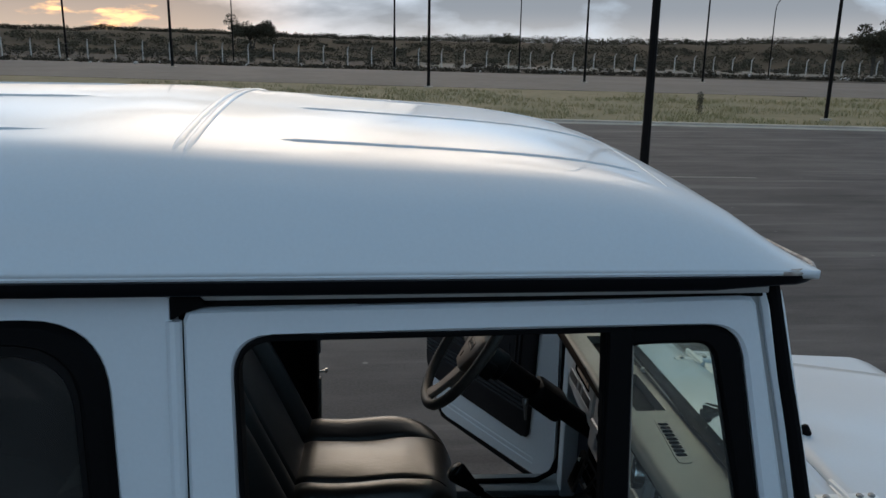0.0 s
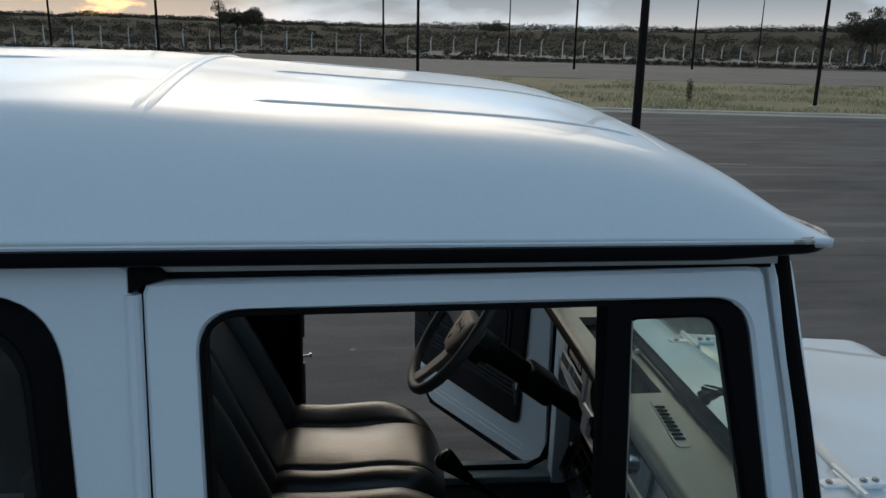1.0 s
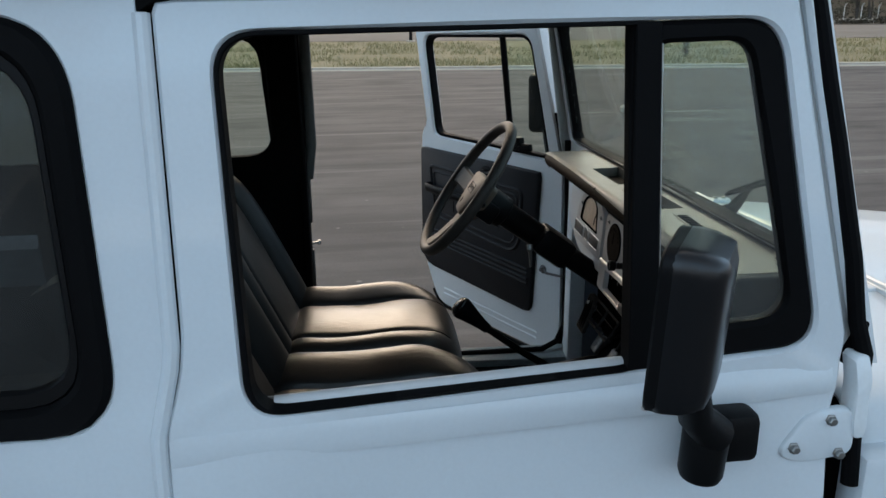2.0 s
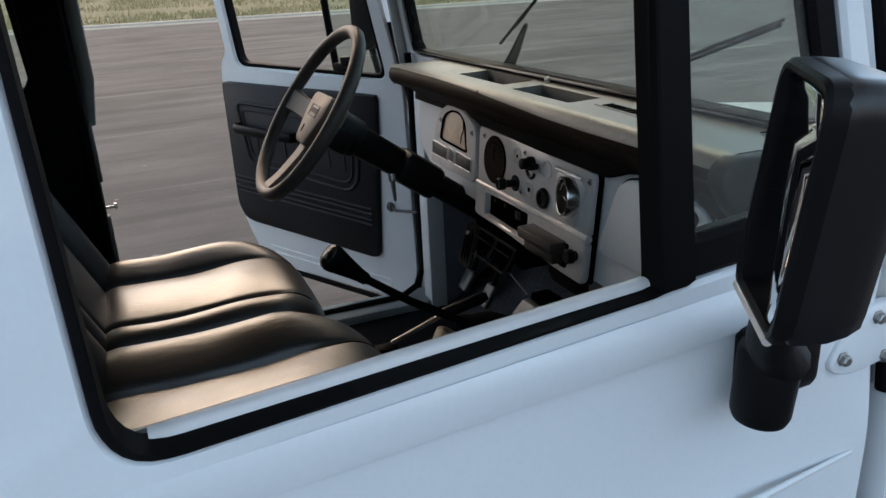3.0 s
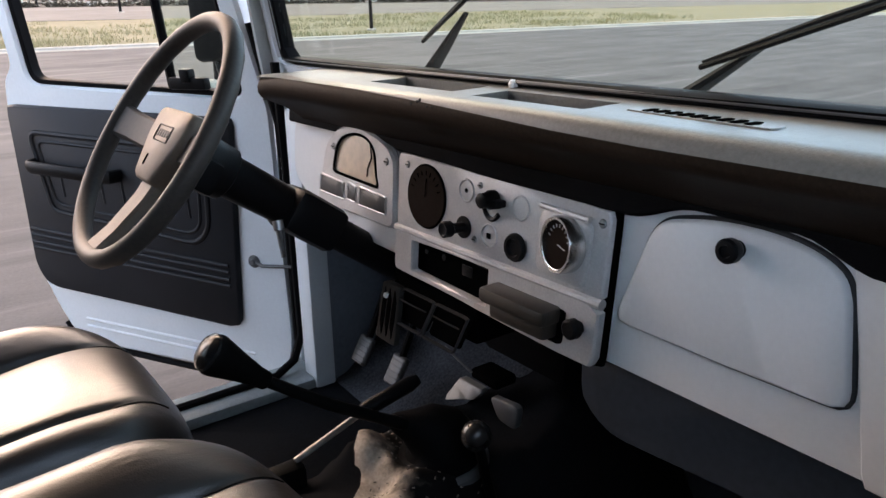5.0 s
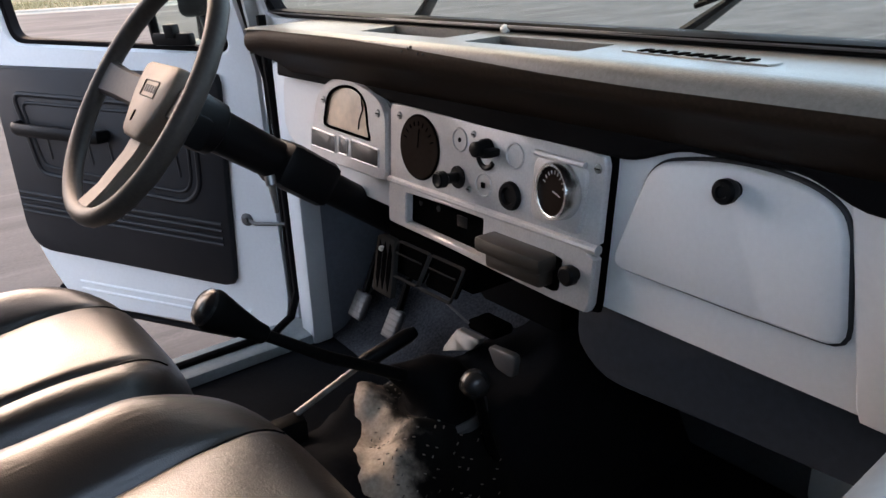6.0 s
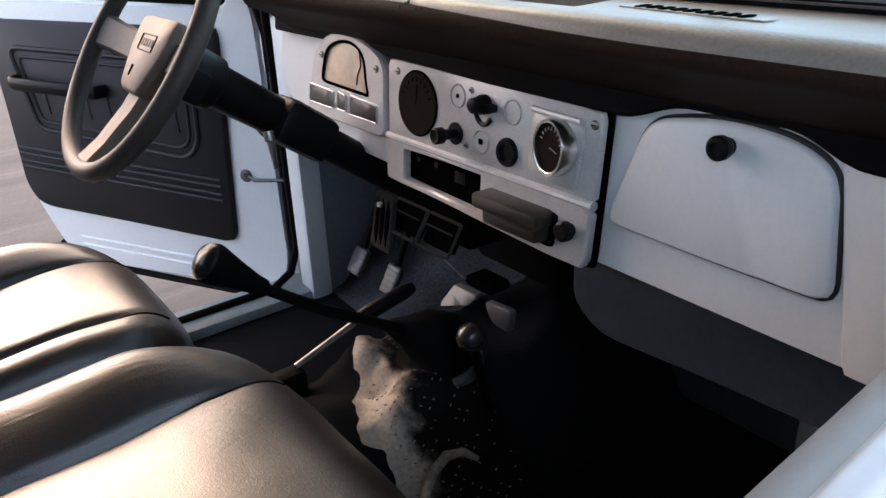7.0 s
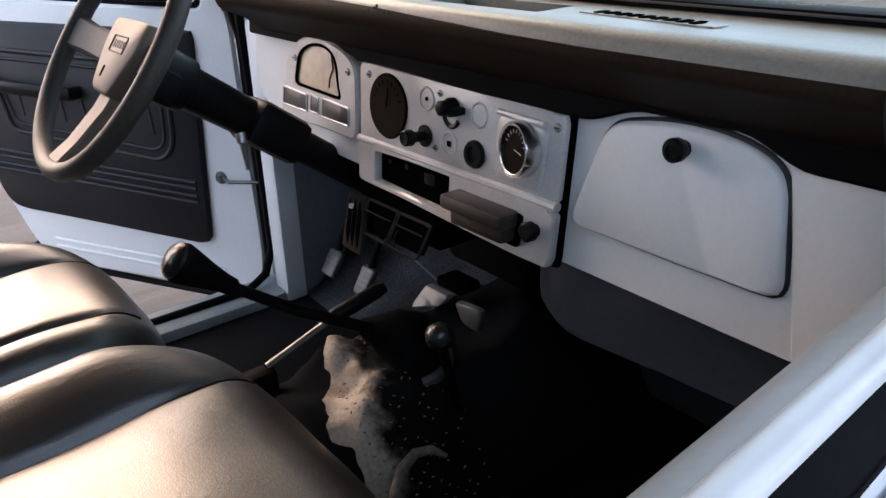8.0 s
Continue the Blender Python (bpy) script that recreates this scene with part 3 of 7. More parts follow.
# grass on the verge: many thin blades in tufts, one object
GRASS = material("dry_grass", (0.34, 0.285, 0.165), 0.8, vary=0.4, grain=0.8, stain=0.3, second=(0.22, 0.205, 0.095), spec=0.08)
rng = random.Random(7)
verts, faces = [], []
for _ in range(5200):
    x = rng.uniform(-14, 34)
    d = rng.random() ** 1.3 * 17 + 0.35
    y = kerb_y(x) + d
    dens = 0.5 + 0.5 * noise.noise((x * 0.16, y * 0.30, 3.0)) + 0.25 * noise.noise((x * 0.7, y * 0.7, 9.0))
    if dens < 0.40 + 0.10 * rng.random():
        continue
    z = land(x, y) + 0.03
    for _ in range(7):
        a, h = rng.uniform(0, 6.283), rng.uniform(0.06, 0.24) * (0.5 + dens)
        bx, by = x + rng.gauss(0, 0.16), y + rng.gauss(0, 0.16)
        wx, wy = 0.012 * math.cos(a), 0.012 * math.sin(a)
        lx, ly = rng.gauss(0, 0.35) * h, rng.gauss(0, 0.35) * h
        k = len(verts)
        verts += [(bx - wx, by - wy, z), (bx + wx, by + wy, z), (bx + wx + lx * 0.5, by + wy + ly * 0.5, z + h * 0.6), (bx + lx, by + ly, z + h)]
        faces += [(k, k + 1, k + 2), (k, k + 2, k + 3)]
me = bpy.data.meshes.new("grass")
me.from_pydata(verts, [], faces)
me.materials.append(GRASS)
tagged(new("grass", me), "tufts of dry yellow-green grass on the verge", "grass", kind="stuff")


# leafy clumps: small leaf faces scattered in lumpy volumes
def foliage(bm_or_lists, centre, size, count, leaf, rng):
    verts, faces = bm_or_lists
    for _ in range(count):
        while True:
            p = Vector((rng.uniform(-1, 1), rng.uniform(-1, 1), rng.uniform(-1, 1)))
            if 0.25 < p.length < 1:
                break
        p = Vector((centre[0] + p.x * size[0], centre[1] + p.y * size[1], centre[2] + p.z * size[2]))
        a = Vector((rng.gauss(0, 1), rng.gauss(0, 1), rng.gauss(0, 1))).normalized()
        b = a.cross(Vector((rng.gauss(0, 1), rng.gauss(0, 1), rng.gauss(0, 1)))).normalized()
        s = leaf * rng.uniform(0.6, 1.4)
        k = len(verts)
        verts += [tuple(p - a * s), tuple(p + b * s * 0.5), tuple(p + a * s), tuple(p - b * s * 0.5)]
        faces.append((k, k + 1, k + 2, k + 3))


def from_lists(name, lists, mat):
    me = bpy.data.meshes.new(name)
    me.from_pydata(lists[0], [], lists[1])
    me.materials.append(mat)
    return new(name, me)


LEAF = material("dark_scrub_leaves", (0.060, 0.054, 0.030), 0.8, spec=0.2, vary=0.5, grain=0.5, stain=0.08, second=(0.062, 0.053, 0.036))
LEAF_DRY = material("dry_scrub", (0.080, 0.066, 0.048), 0.8, vary=0.5, grain=0.5, stain=0.06, second=(0.050, 0.043, 0.030), spec=0.08)
BARK = material("grey_bark", (0.075, 0.062, 0.050), 0.9, vary=0.4, grain=8, stain=1, bump=0.4, bump_scale=20)

# the wooded skyline: a low rise, its slope covered with an uncountable belt of scrub
def crest(x):
    """Height of the scrub's top, 150 m off."""
    return 6.5 + 0.9 * smooth01((-x - 5) / 45) + 0.9 * smooth01((x - 55) / 35) + 0.35 * noise.noise((x * 0.06, 0.0, 2.0)) + 0.22 * noise.noise((x * 0.21, 4.0, 2.0))


def rise(x, y):
    k = smooth01((y - 112) / 38)
    return land(x, 112) + (crest(x) * 0.93 - land(x, 112)) * k + 0.25 * noise.noise((x * 0.35, y * 0.3, 6)) * k


SLOPE = material("brown_scrub_slope", (0.078, 0.058, 0.038), 0.95, vary=0.5, grain=0.7, stain=0.09, second=(0.048, 0.040, 0.026), bump=1.0, bump_scale=1.5, spec=0.08)
bm = bmesh.new()
grid(bm, lambda x, y: Vector((x, y, rise(x, y) if y < 160 else rise(x, 158) - (y - 158) * 0.1)), steps(-240, 260, 200), steps(111, 150, 14) + [154, 158, 200])
tagged(part("hillside", bm, SLOPE), "low brown slope covered with scrub", "hillside", kind="structure")
rng = random.Random(11)
belt = ([], [])
for row, y0, hgt, n in ((0, 119, 1.6, 330), (1, 132, 1.7, 420), (2, 149, 1.9, 620)):
    for i in range(n):
        x = -120 + 250 * (i + rng.uniform(-0.5, 0.5)) / n
        y = y0 + rng.uniform(-6, 6) * (row < 2)
        h = hgt * rng.uniform(0.5, 1.1) * (0.75 if x < 10 else 1.15)
        foliage(belt, (x, y, rise(x, y) + h * 0.12), (rng.uniform(0.9, 2.2), 1.2, h * 0.55), 130, 0.15, rng)
tagged(from_lists("scrub_belt", belt, LEAF), "dark wooded scrub along the skyline", "scrub", kind="stuff")
dry = ([], [])
for i in range(260):
    x = -60 + 190 * rng.random()
    y = rng.uniform(84, 112)
    s = rng.uniform(0.25, 0.8) * (1.25 if x < 5 else 0.7)
    foliage(dry, (x, y, land(x, y) + s * 0.6), (s * 1.5, s, s * 0.8), 60, 0.13, rng)
tagged(from_lists("dry_brush", dry, LEAF_DRY), "low dry brush along the fence", "brush", kind="stuff")
bank = ([], [])
for i in range(420):
    x = -40 + 150 * i / 420 + rng.uniform(-0.6, 0.6)
    y = 77 - 0.05 * x + rng.uniform(-1.2, 1.2)
    s = rng.uniform(0.18, 0.42)
    foliage(bank, (x, y, land(x, y) + s * 0.5), (s * 2.2, s * 1.4, s * 0.8), 36, 0.13, rng)
tagged(from_lists("earth_bank_weeds", bank, LEAF_DRY), "dark weedy bank before the fence", "weeds", kind="stuff")


def tree(at, height, spread, clumps, seed, label):
    """A branching tree: tapered trunk and limbs, a ragged flat crown of small leaves."""
    r = random.Random(seed)
    t = thing("tree", at, label, "tree", "trees beyond the fence")
    o = Vector(at)
    bm = bmesh.new()
    tips = []
    for s in range(3):
        lean = Vector((r.uniform(-0.35, 0.35) * spread * 0.5, r.uniform(-0.2, 0.2), height * 0.45))
        b = o + Vector((r.uniform(-0.25, 0.25), 0, -0.1))
        mid = b + lean * 0.5 + Vector((r.uniform(-0.15, 0.15), 0, 0))
        top = b + lean
        tube(bm, [b, mid, top], [0.16, 0.11, 0.08], 7)
        for _ in range(4):
            e = top + Vector((r.uniform(-0.7, 0.7) * spread, r.uniform(-0.5, 0.5) * spread, r.uniform(0.22, 0.46) * height))
            tube(bm, [top, top.lerp(e, 0.5) + Vector((0, 0, 0.1 * height)), e], [0.07, 0.045, 0.02], 6)
            tips.append(e)
    part("trunk", bm, BARK, t)
    lists = ([], [])
    for k in range(int(clumps * 1.8)):
        e = r.choice(tips)
        foliage(lists, e + Vector((r.gauss(0, 0.22 * spread), r.gauss(0, 0.25 * spread), r.gauss(-0.06, 0.09) * height)), (0.26 * spread, 0.26 * spread, 0.10 * height), 130, 0.13, r)
    crown = from_lists("crown", lists, LEAF)
    crown.parent, crown.matrix_parent_inverse = t, Matrix.Translation(-o)
    return t


def on_land(x, y):
    return (x, y, land(x, y))


tree(on_land(67.65, 100), 7.0, 3.6, 44, 3, "broad dark thorn tree with a flat ragged crown")
tree(on_land(71.64, 103), 6.0, 2.6, 26, 5, "dark thorn tree with several stems")
tree(on_land(-19.76, 126), 5.6, 3.4, 40, 8, "dark spreading tree against the evening sky")
tree(on_land(24.5, 145), 5.0, 3.4, 30, 13, "rounded dark tree in the scrub")
shrub = thing("shrub", on_land(12.04, 28), "thin dark shrub standing in the verge", "shrub")
lists = ([], [])
rng = random.Random(5)
for k in range(9):
    foliage(lists, Vector((12.04, 28, land(12.04, 28) + 0.1 + 0.09 * k)), (0.14, 0.14, 0.10), 40, 0.035, rng)
ob = from_lists("foliage", lists, LEAF)
ob.parent, ob.matrix_parent_inverse = shrub, Matrix.Translation(-shrub.location)
bm = bmesh.new()
tube(bm, [Vector(on_land(12.04, 28)) - Vector((0, 0, 0.05)), Vector((12.06, 28, land(12.04, 28) + 0.8))], [0.02, 0.008], 6)
part("stem", bm, BARK, shrub)

# fence: concrete posts with bent tops, and strands of wire
POST = material("pale_concrete_post", (0.55, 0.52, 0.47), 0.85, vary=0.3, grain=10, stain=1, spec=0.08)


def fence_y(x):
    return 84 + 0.14 * (x + 35)


first = thing("fence_post", (0, 0, 0), "pale concrete fence post with a bent top", "fence post", "fence posts")
bm = bmesh.new()
tube(bm, [(0, 0, -0.1), (0, 0, 1.75), (0.06, -0.10, 1.95), (0.16, -0.22, 2.12)], [0.075, 0.07, 0.06, 0.05], 6)
part("post", bm, POST, first)
xs = [-58 + 2.72 * i for i in range(52)]
for x in xs[1:]:
    copy_thing(first, pose(*on_land(x, fence_y(x)), 0, 0, rng.uniform(-8, 8)))
first.matrix_basis = pose(*on_land(xs[0], fence_y(xs[0])))
WIRE = material("dull_wire", (0.20, 0.19, 0.18), 0.6, metal=0.6)
for h in (0.45, 0.85, 1.25, 1.65):
    bm = bmesh.new()
    tube(bm, [Vector((x, fence_y(x), land(x, fence_y(x)) + h)) for x in xs[::3]], 0.006, 4)
    tagged(part("fence_wire", bm, WIRE), "thin strand of fence wire", "wire", "fence wires")

# lamp poles
POLE = material("dark_pole_steel", (0.010, 0.008, 0.007), 0.7, spec=0.1, vary=0.3, grain=10, stain=0.8)


def lamp_pole(x, y, r, h, arm=0.0, turn=0.0):
    at = on_land(x, y)
    p = thing("street_lamp", at, "tall thin dark lamp pole" + (" with a curved arm" if arm else " on a concrete footing"), "lamp pole", "lamp poles")
    o = Vector(at)
    bm = bmesh.new()
    pts = [o + Vector((0, 0, z)) for z in (-0.2, 0.4 * h, 0.8 * h)]
    rs = [r, r * 0.8, r * 0.62]
    d = Vector((math.cos(turn), math.sin(turn), 0))
    if arm:
        pts += [o + d * arm * a + Vector((0, 0, h * b)) for a, b in ((0.06, 0.88), (0.28, 0.95), (0.62, 0.99), (1.0, 1.0))]
        rs += [r * 0.5] * 2 + [r * 0.42] * 2
    else:
        pts.append(o + Vector((0, 0, h)))
        rs.append(r * 0.5)
    tube(bm, pts, rs, 10)
    part("pole", bm, POLE, p)
    if arm:
        bm = bmesh.new()
        box(bm, (-0.28, -0.10, -0.05), (0.28, 0.10, 0.05), 0.03, Matrix.Rotation(turn, 3, "Z"))
        bmesh.ops.translate(bm, verts=bm.verts, vec=o + d * (arm + 0.2) + Vector((0, 0, h)))
        part("lamp_head", bm, POST, p)
    bm = bmesh.new()
    lathe(bm, o - Vector((0, 0, 0.1)), (0, 0, 1), [(r * 2.6, 0), (r * 2.6, 0.18), (r * 2.2, 0.22)], 12)
    part("footing", bm, CONCRETE, p)
    return p


lamp_pole(4.49, 13.0, 0.088, 10.0)
lamp_pole(16.05, 26.0, 0.075, 11.0)
lamp_pole(14.86, 55.0, 0.09, 13.0)
lamp_pole(2.62, 45.0, 0.10, 12.5)
lamp_pole(-18.47, 70.0, 0.13, 15.0)
lamp_pole(-33.1, 85.0, 0.12, 16.0)
lamp_pole(1.51, 80.0, 0.12, 16.0)
lamp_pole(26.09, 60.0, 0.085, 13.0)
lamp_pole(39.58, 75.0, 0.075, 8.3, 1.6, 0.0)
lamp_pole(14.65, 80.0, 0.085, 9.2, 0.9, 0.0)
lamp_pole(-16.64, 90.0, 0.085, 10.0, 1.0, 3.14)
# rubble along the bank
rng = random.Random(21)
bm = bmesh.new()
for i in range(60):
    x, y = rng.uniform(-30, 70), 79 + rng.uniform(-3, 4)
    s = rng.uniform(0.08, 0.26)
    for v in bmesh.ops.create_icosphere(bm, subdivisions=1, radius=s, matrix=Matrix.Translation(Vector((x, y, land(x, y) + 0.25 * s))))["verts"]:
        v.co += Vector((rng.uniform(-1, 1), rng.uniform(-1, 1), rng.uniform(-1, 1))) * s * 0.25
tagged(part("rubble", bm, POST, smooth=False), "scattered pale rubble by the bank", "rubble", kind="stuff")


# ---- the off-road vehicle: nose towards +x, its closed passenger side at y = 0 ----
W = 1.53
YC = W / 2
car = thing("off_road_vehicle", (-0.6, YC, 0.0), "pale ice-white off-road vehicle with hardtop, driver's door open, on asphalt", "vehicle")


def side(z):
    """How far the body side leans in above the belt, and swells below it."""
    if z > 1.25:
        return 0.135 * (z - 1.25)
    return -0.012 * smooth01((1.25 - z) / 0.05) - 0.020 * smooth01((1.20 - z) / 0.20)


def near_side(u, v, w):
    return Vector((u, side(v) + w, v))


def far_side(u, v, w):
    return Vector((u, W - side(v) - w, v))


HINGE = Vector((0.042, 1.473, -0.009))
OPEN = Matrix.Rotation(radians(-57.3), 4, "Z")


def open_side(u, v, w):
    """The far door in its own plane, swung open about its front edge; w from its inner face outwards."""
    p = Vector((u, w - 0.135 * max(0.0, v - 1.25), v))
    return HINGE + OPEN @ p


# roof shell
ROOF_FRONT, ROOF_BACK = -0.006, -2.95


def roof_rise(x):
    d = ROOF_FRONT - x
    d += 0.026 * smooth01(d / 0.10)
    s = (1 - 0.331 * (1 - min(1.0, d / 1.032))) * (1 - (1 - min(1.0, max(0.0, d) / 0.696)) ** 5)
    e = x - ROOF_BACK
    return s * (1 - (1 - min(1.0, max(0.0, e) / 0.35)) ** 3)


def roof_z(x, y):
    """Height of the roof skin: a steep side, a rounded shoulder and a flat crown."""
    d = min(y - 0.035, W - 0.035 - y)
    s = roof_rise(x)
    t = min(1.0, max(0.0, d) / 0.17)
    z = 0.136 * (1 - (1 - t) ** 2.6)
    if d > 0.10:
        z += 0.075 * (1 - (1 - min(1.0, (d - 0.10) / 0.63)) ** 2)
    return 1.768 + z * (0.03 + 0.97 * s)


bm = bmesh.new()
ys = [0.035 + 0.73 * (i / 26) ** 1.7 for i in range(27)]
ys = ys + [W - y for y in reversed(ys[:-1])]
xs = [ROOF_FRONT - 1.0 * (i / 30) ** 1.35 for i in range(31)] + steps(ROOF_FRONT - 1.06, ROOF_BACK, 34)
grid(bm, lambda x, y: Vector((x, y, roof_z(x, y))), xs, ys)
roof = part("roof", bm, PAINT, car, "smooth pale hardtop roof with raised ribs", angle=60)
mod = roof.modifiers.new("thickness", "SOLIDIFY")
mod.thickness, mod.offset = 0.012, -1

# raised ribs along the roof and the seam across it
for y in (0.262, 0.51, YC, W - 0.51, W - 0.262):
    for a, b in ((-0.135, -0.80), (-0.945, -2.70)):
        bm = bmesh.new()
        pts = [Vector((x, y, roof_z(x, y) - 0.0074)) for x in steps(a, b, 26)]
        tube(bm, pts, [0.002 + 0.008 * min(1.0, i / 3, (26 - i) / 3) for i in range(27)], 10)
        part("roof_rib", bm, PAINT, roof, angle=60)
for dx in (0.0, 0.017):
    bm = bmesh.new()
    tube(bm, [Vector((-0.868 - dx, y, roof_z(-0.87, y) - 0.0042)) for y in steps(0.13, W - 0.13, 40)], [0.0015 + 0.0065 * min(1.0, i / 3, (40 - i) / 3) for i in range(41)], 10)
    part("roof_seam", bm, PAINT, roof, angle=60)
bm = bmesh.new()
tube(bm, [Vector((-0.165, y, roof_z(-0.165, y) - 0.0062)) for y in steps(0.20, W - 0.20, 30)], 0.0068, 8)
part("roof_rib", bm, PAINT, roof, angle=60)

# the visor lip and the dark rain gutter round the roof
lip = [Vector((x, 0.040, 1.762)) for x in steps(ROOF_BACK, -0.058, 30)]
lip += [Vector((-0.046 + 0.055 * math.sin(a), 0.10 - 0.062 * math.cos(a), 1.762)) for a in steps(0.15, 1.45, 6)]
lip += [Vector((0.010, y, 1.762 + 0.010 * math.sin(math.pi * (y - 0.16) / (W - 0.32)))) for y in steps(0.16, W - 0.16, 16)]
lip += [Vector((p.x, W - p.y, p.z)) for p in reversed(lip[:37])]
n_side = 31
for piece, name, mat, text in ((lip[:n_side], "roof_lip", PAINT, ""), (lip[n_side - 1:len(lip) - n_side + 1], "visor_lip", WORN, "worn, chipped front edge of the roof"), (lip[len(lip) - n_side:], "roof_lip", PAINT, "")):
    bm = bmesh.new()
    tube(bm, [p + Vector((0, 0, 0.003)) for p in piece], 0.0050, 8)
    part(name, bm, mat, roof, text)
bm = bmesh.new()
rings = []
for i, p in enumerate(lip):
    q = lip[min(i + 1, len(lip) - 1)] - lip[max(i - 1, 0)]
    out = Vector((q.y, -q.x, 0)).normalized()
    k = smooth01((p.x + 0.16) / 0.15)
    o, deep = 0.010 - 0.007 * k, 0.0165 - 0.006 * k
    rings.append([p + out * d + Vector((0, 0, h)) for d, h in ((o, -0.001), (o, -deep), (o - 0.003, -deep - 0.003), (-0.035, -deep - 0.003), (-0.035, -0.001))])
skin(bm, rings)
part("rain_gutter", bm, GUTTER_M, roof, "black rain gutter round the roof edge", angle=50)
bm = bmesh.new()
grid(bm, lambda x, y: Vector((x, y, min(1.735 + 0.10 * roof_rise(x), roof_z(x, y) - 0.03))), steps(-0.02, ROOF_BACK + 0.03, 14), steps(0.09, W - 0.09, 10))
part("headlining", bm, TRIM, roof, "dark headlining under the roof")

HEADER_M = material("dulled_or_shaded_paint", (0.36, 0.375, 0.37), 0.5, vary=0.12, grain=120, stain=5)
# header rail over each door: a pale strip with a dark seal and a black corner
for f, nm in ((near_side, "near"), (far_side, "far")):
    bm = bmesh.new()
    box(bm, (-0.866, 0.004, 0.0), (-0.056, 0.05, 0.022), 0.002)
    for v in bm.verts:
        v.co = f(v.co.x, 1.7255 + 0.0015 * (v.co.x + 0.866) / 0.81 + v.co.z, v.co.y)
    rail = part("door_header", bm, HEADER_M, car, "greyish strip above the door")
    bm = bmesh.new()
    box(bm, (-0.866, 0.010, 0.0), (-0.062, 0.045, 0.009), 0.001)
    for v in bm.verts:
        v.co = f(v.co.x, 1.7158 + 0.0050 * (v.co.x + 0.866) / 0.81 + v.co.z, v.co.y)
    part("door_seal", bm, RUBBER, rail)
    bm = bmesh.new()
    plate(bm, rounded([(-0.872, 1.700), (-0.858, 1.709), (-0.822, 1.7205), (-0.835, 1.733), (-0.872, 1.733)], 0.004), f, -0.001, 0.03, 0.002)
    part("seal_corner", bm, RUBBER, rail)


# rear quarter with its window; the far one is seen from inside
def quarter(f, tint, dx=0.0):
    c = (-1.42, 1.47)
    outer = rounded([(-0.870, 1.740), (-0.868, 1.30), (-0.895, 1.19), (-0.90, 0.62), (-2.93, 0.62), (-2.93, 1.740)], 0.006)
    hole = rounded([(-0.956 + dx, 1.703), (-0.936 + dx * 0.6, 1.208), (-1.95, 1.215), (-1.95, 1.700)], [0.10, 0.085, 0.10, 0.10], 8)
    bm = bmesh.new()
    frame_plate(bm, outer, hole, f, 0.0, 0.035, 200, c)
    panel = part("quarter_panel", bm, PAINT, car)
    rubber_in = rounded([(-0.992 + dx, 1.672), (-0.972 + dx, 1.242), (-1.915, 1.245), (-1.915, 1.672)], [0.085, 0.075, 0.09, 0.09], 8)
    bm = bmesh.new()
    frame_plate(bm, hole, rubber_in, f, -0.008, 0.04, 160, c, 0.008)
    part("window_rubber", bm, RUBBER, panel, "thick black window rubber")
    rubber_2 = rounded([(-1.004 + dx, 1.655), (-0.984 + dx, 1.262), (-1.90, 1.262), (-1.90, 1.655)], [0.075, 0.065, 0.08, 0.08], 8)
    bm = bmesh.new()
    frame_plate(bm, rubber_in, rubber_2, f, 0.004, 0.035, 160, c, 0.003)
    part("window_frame", bm, PLASTIC, panel)
    bm = bmesh.new()
    plate(bm, rubber_2, f, 0.016, 0.020, 0.0005, 100, c)
    g = part("window_pane", bm, tint, panel, "tinted rear side window")
    g.visible_shadow = False
    return panel


near_quarter = quarter(near_side, GLASS_REAR)
place.append(CABIN)
far_quarter = quarter(far_side, GLASS, 0.060)
place.pop()
# a clear clasp stuck on the pane
bm = bmesh.new()
box(bm, (-0.034, -0.002, -0.032), (0.034, 0.002, 0.032), 0.004)
bmesh.ops.translate(bm, verts=bm.verts, vec=near_side(-1.048, 1.418, 0.024))
part("window_catch", bm, material("dull_sticker", (0.24, 0.225, 0.22), 0.6, vary=0.4, grain=60, stain=30), near_quarter, "dull pale sticker inside the pane")
# rolled edge where quarter meets door
bm = bmesh.new()
tube(bm, [near_side(-0.868, z, 0.004) for z in steps(1.70, 1.31, 8)] + [near_side(u, z, 0.003) for u, z in ((-0.872, 1.28), (-0.882, 1.24), (-0.891, 1.20), (-0.893, 1.15), (-0.893, 0.95), (-0.893, 0.62))], 0.0105, 10)
part("pillar_bead", bm, PAINT, near_quarter)

# inside trim of the far quarter and its pillar
place.append(CABIN)
c = (-1.42, 1.47)
hole = rounded([(-0.922, 1.665), (-0.917, 1.305), (-1.93, 1.285), (-1.93, 1.640)], [0.04, 0.085, 0.08, 0.08], 8)
outer = rounded([(-0.825, 1.745), (-0.825, 0.60), (-2.90, 0.60), (-2.90, 1.745)], 0.004)
bm = bmesh.new()
frame_plate(bm, outer, hole, lambda u, v, w: far_side(u, v, 0.075 - w), 0.0, 0.035, 200, c)
part("quarter_trim", bm, TRIM, far_quarter, "black inner side trim")
bm = bmesh.new()
tube(bm, [far_side(-0.805, z, 0.030) for z in steps(1.73, 1.33, 6)] + [far_side(u, z, 0.025) for u, z in ((-0.812, 1.29), (-0.822, 1.22))], 0.017, 10, flat=0.7)
part("pillar_seal", bm, material("grey_pillar_seal", (0.10, 0.115, 0.115), 0.5, vary=0.3), far_quarter, "grey-green door seal on the pillar")
bm = bmesh.new()
box(bm, (-0.84, W - 0.075, 0.60), (-0.822, W - 0.004, 1.74), 0.004)
part("lock_pillar", bm, TRIM, far_quarter)
bm = bmesh.new()
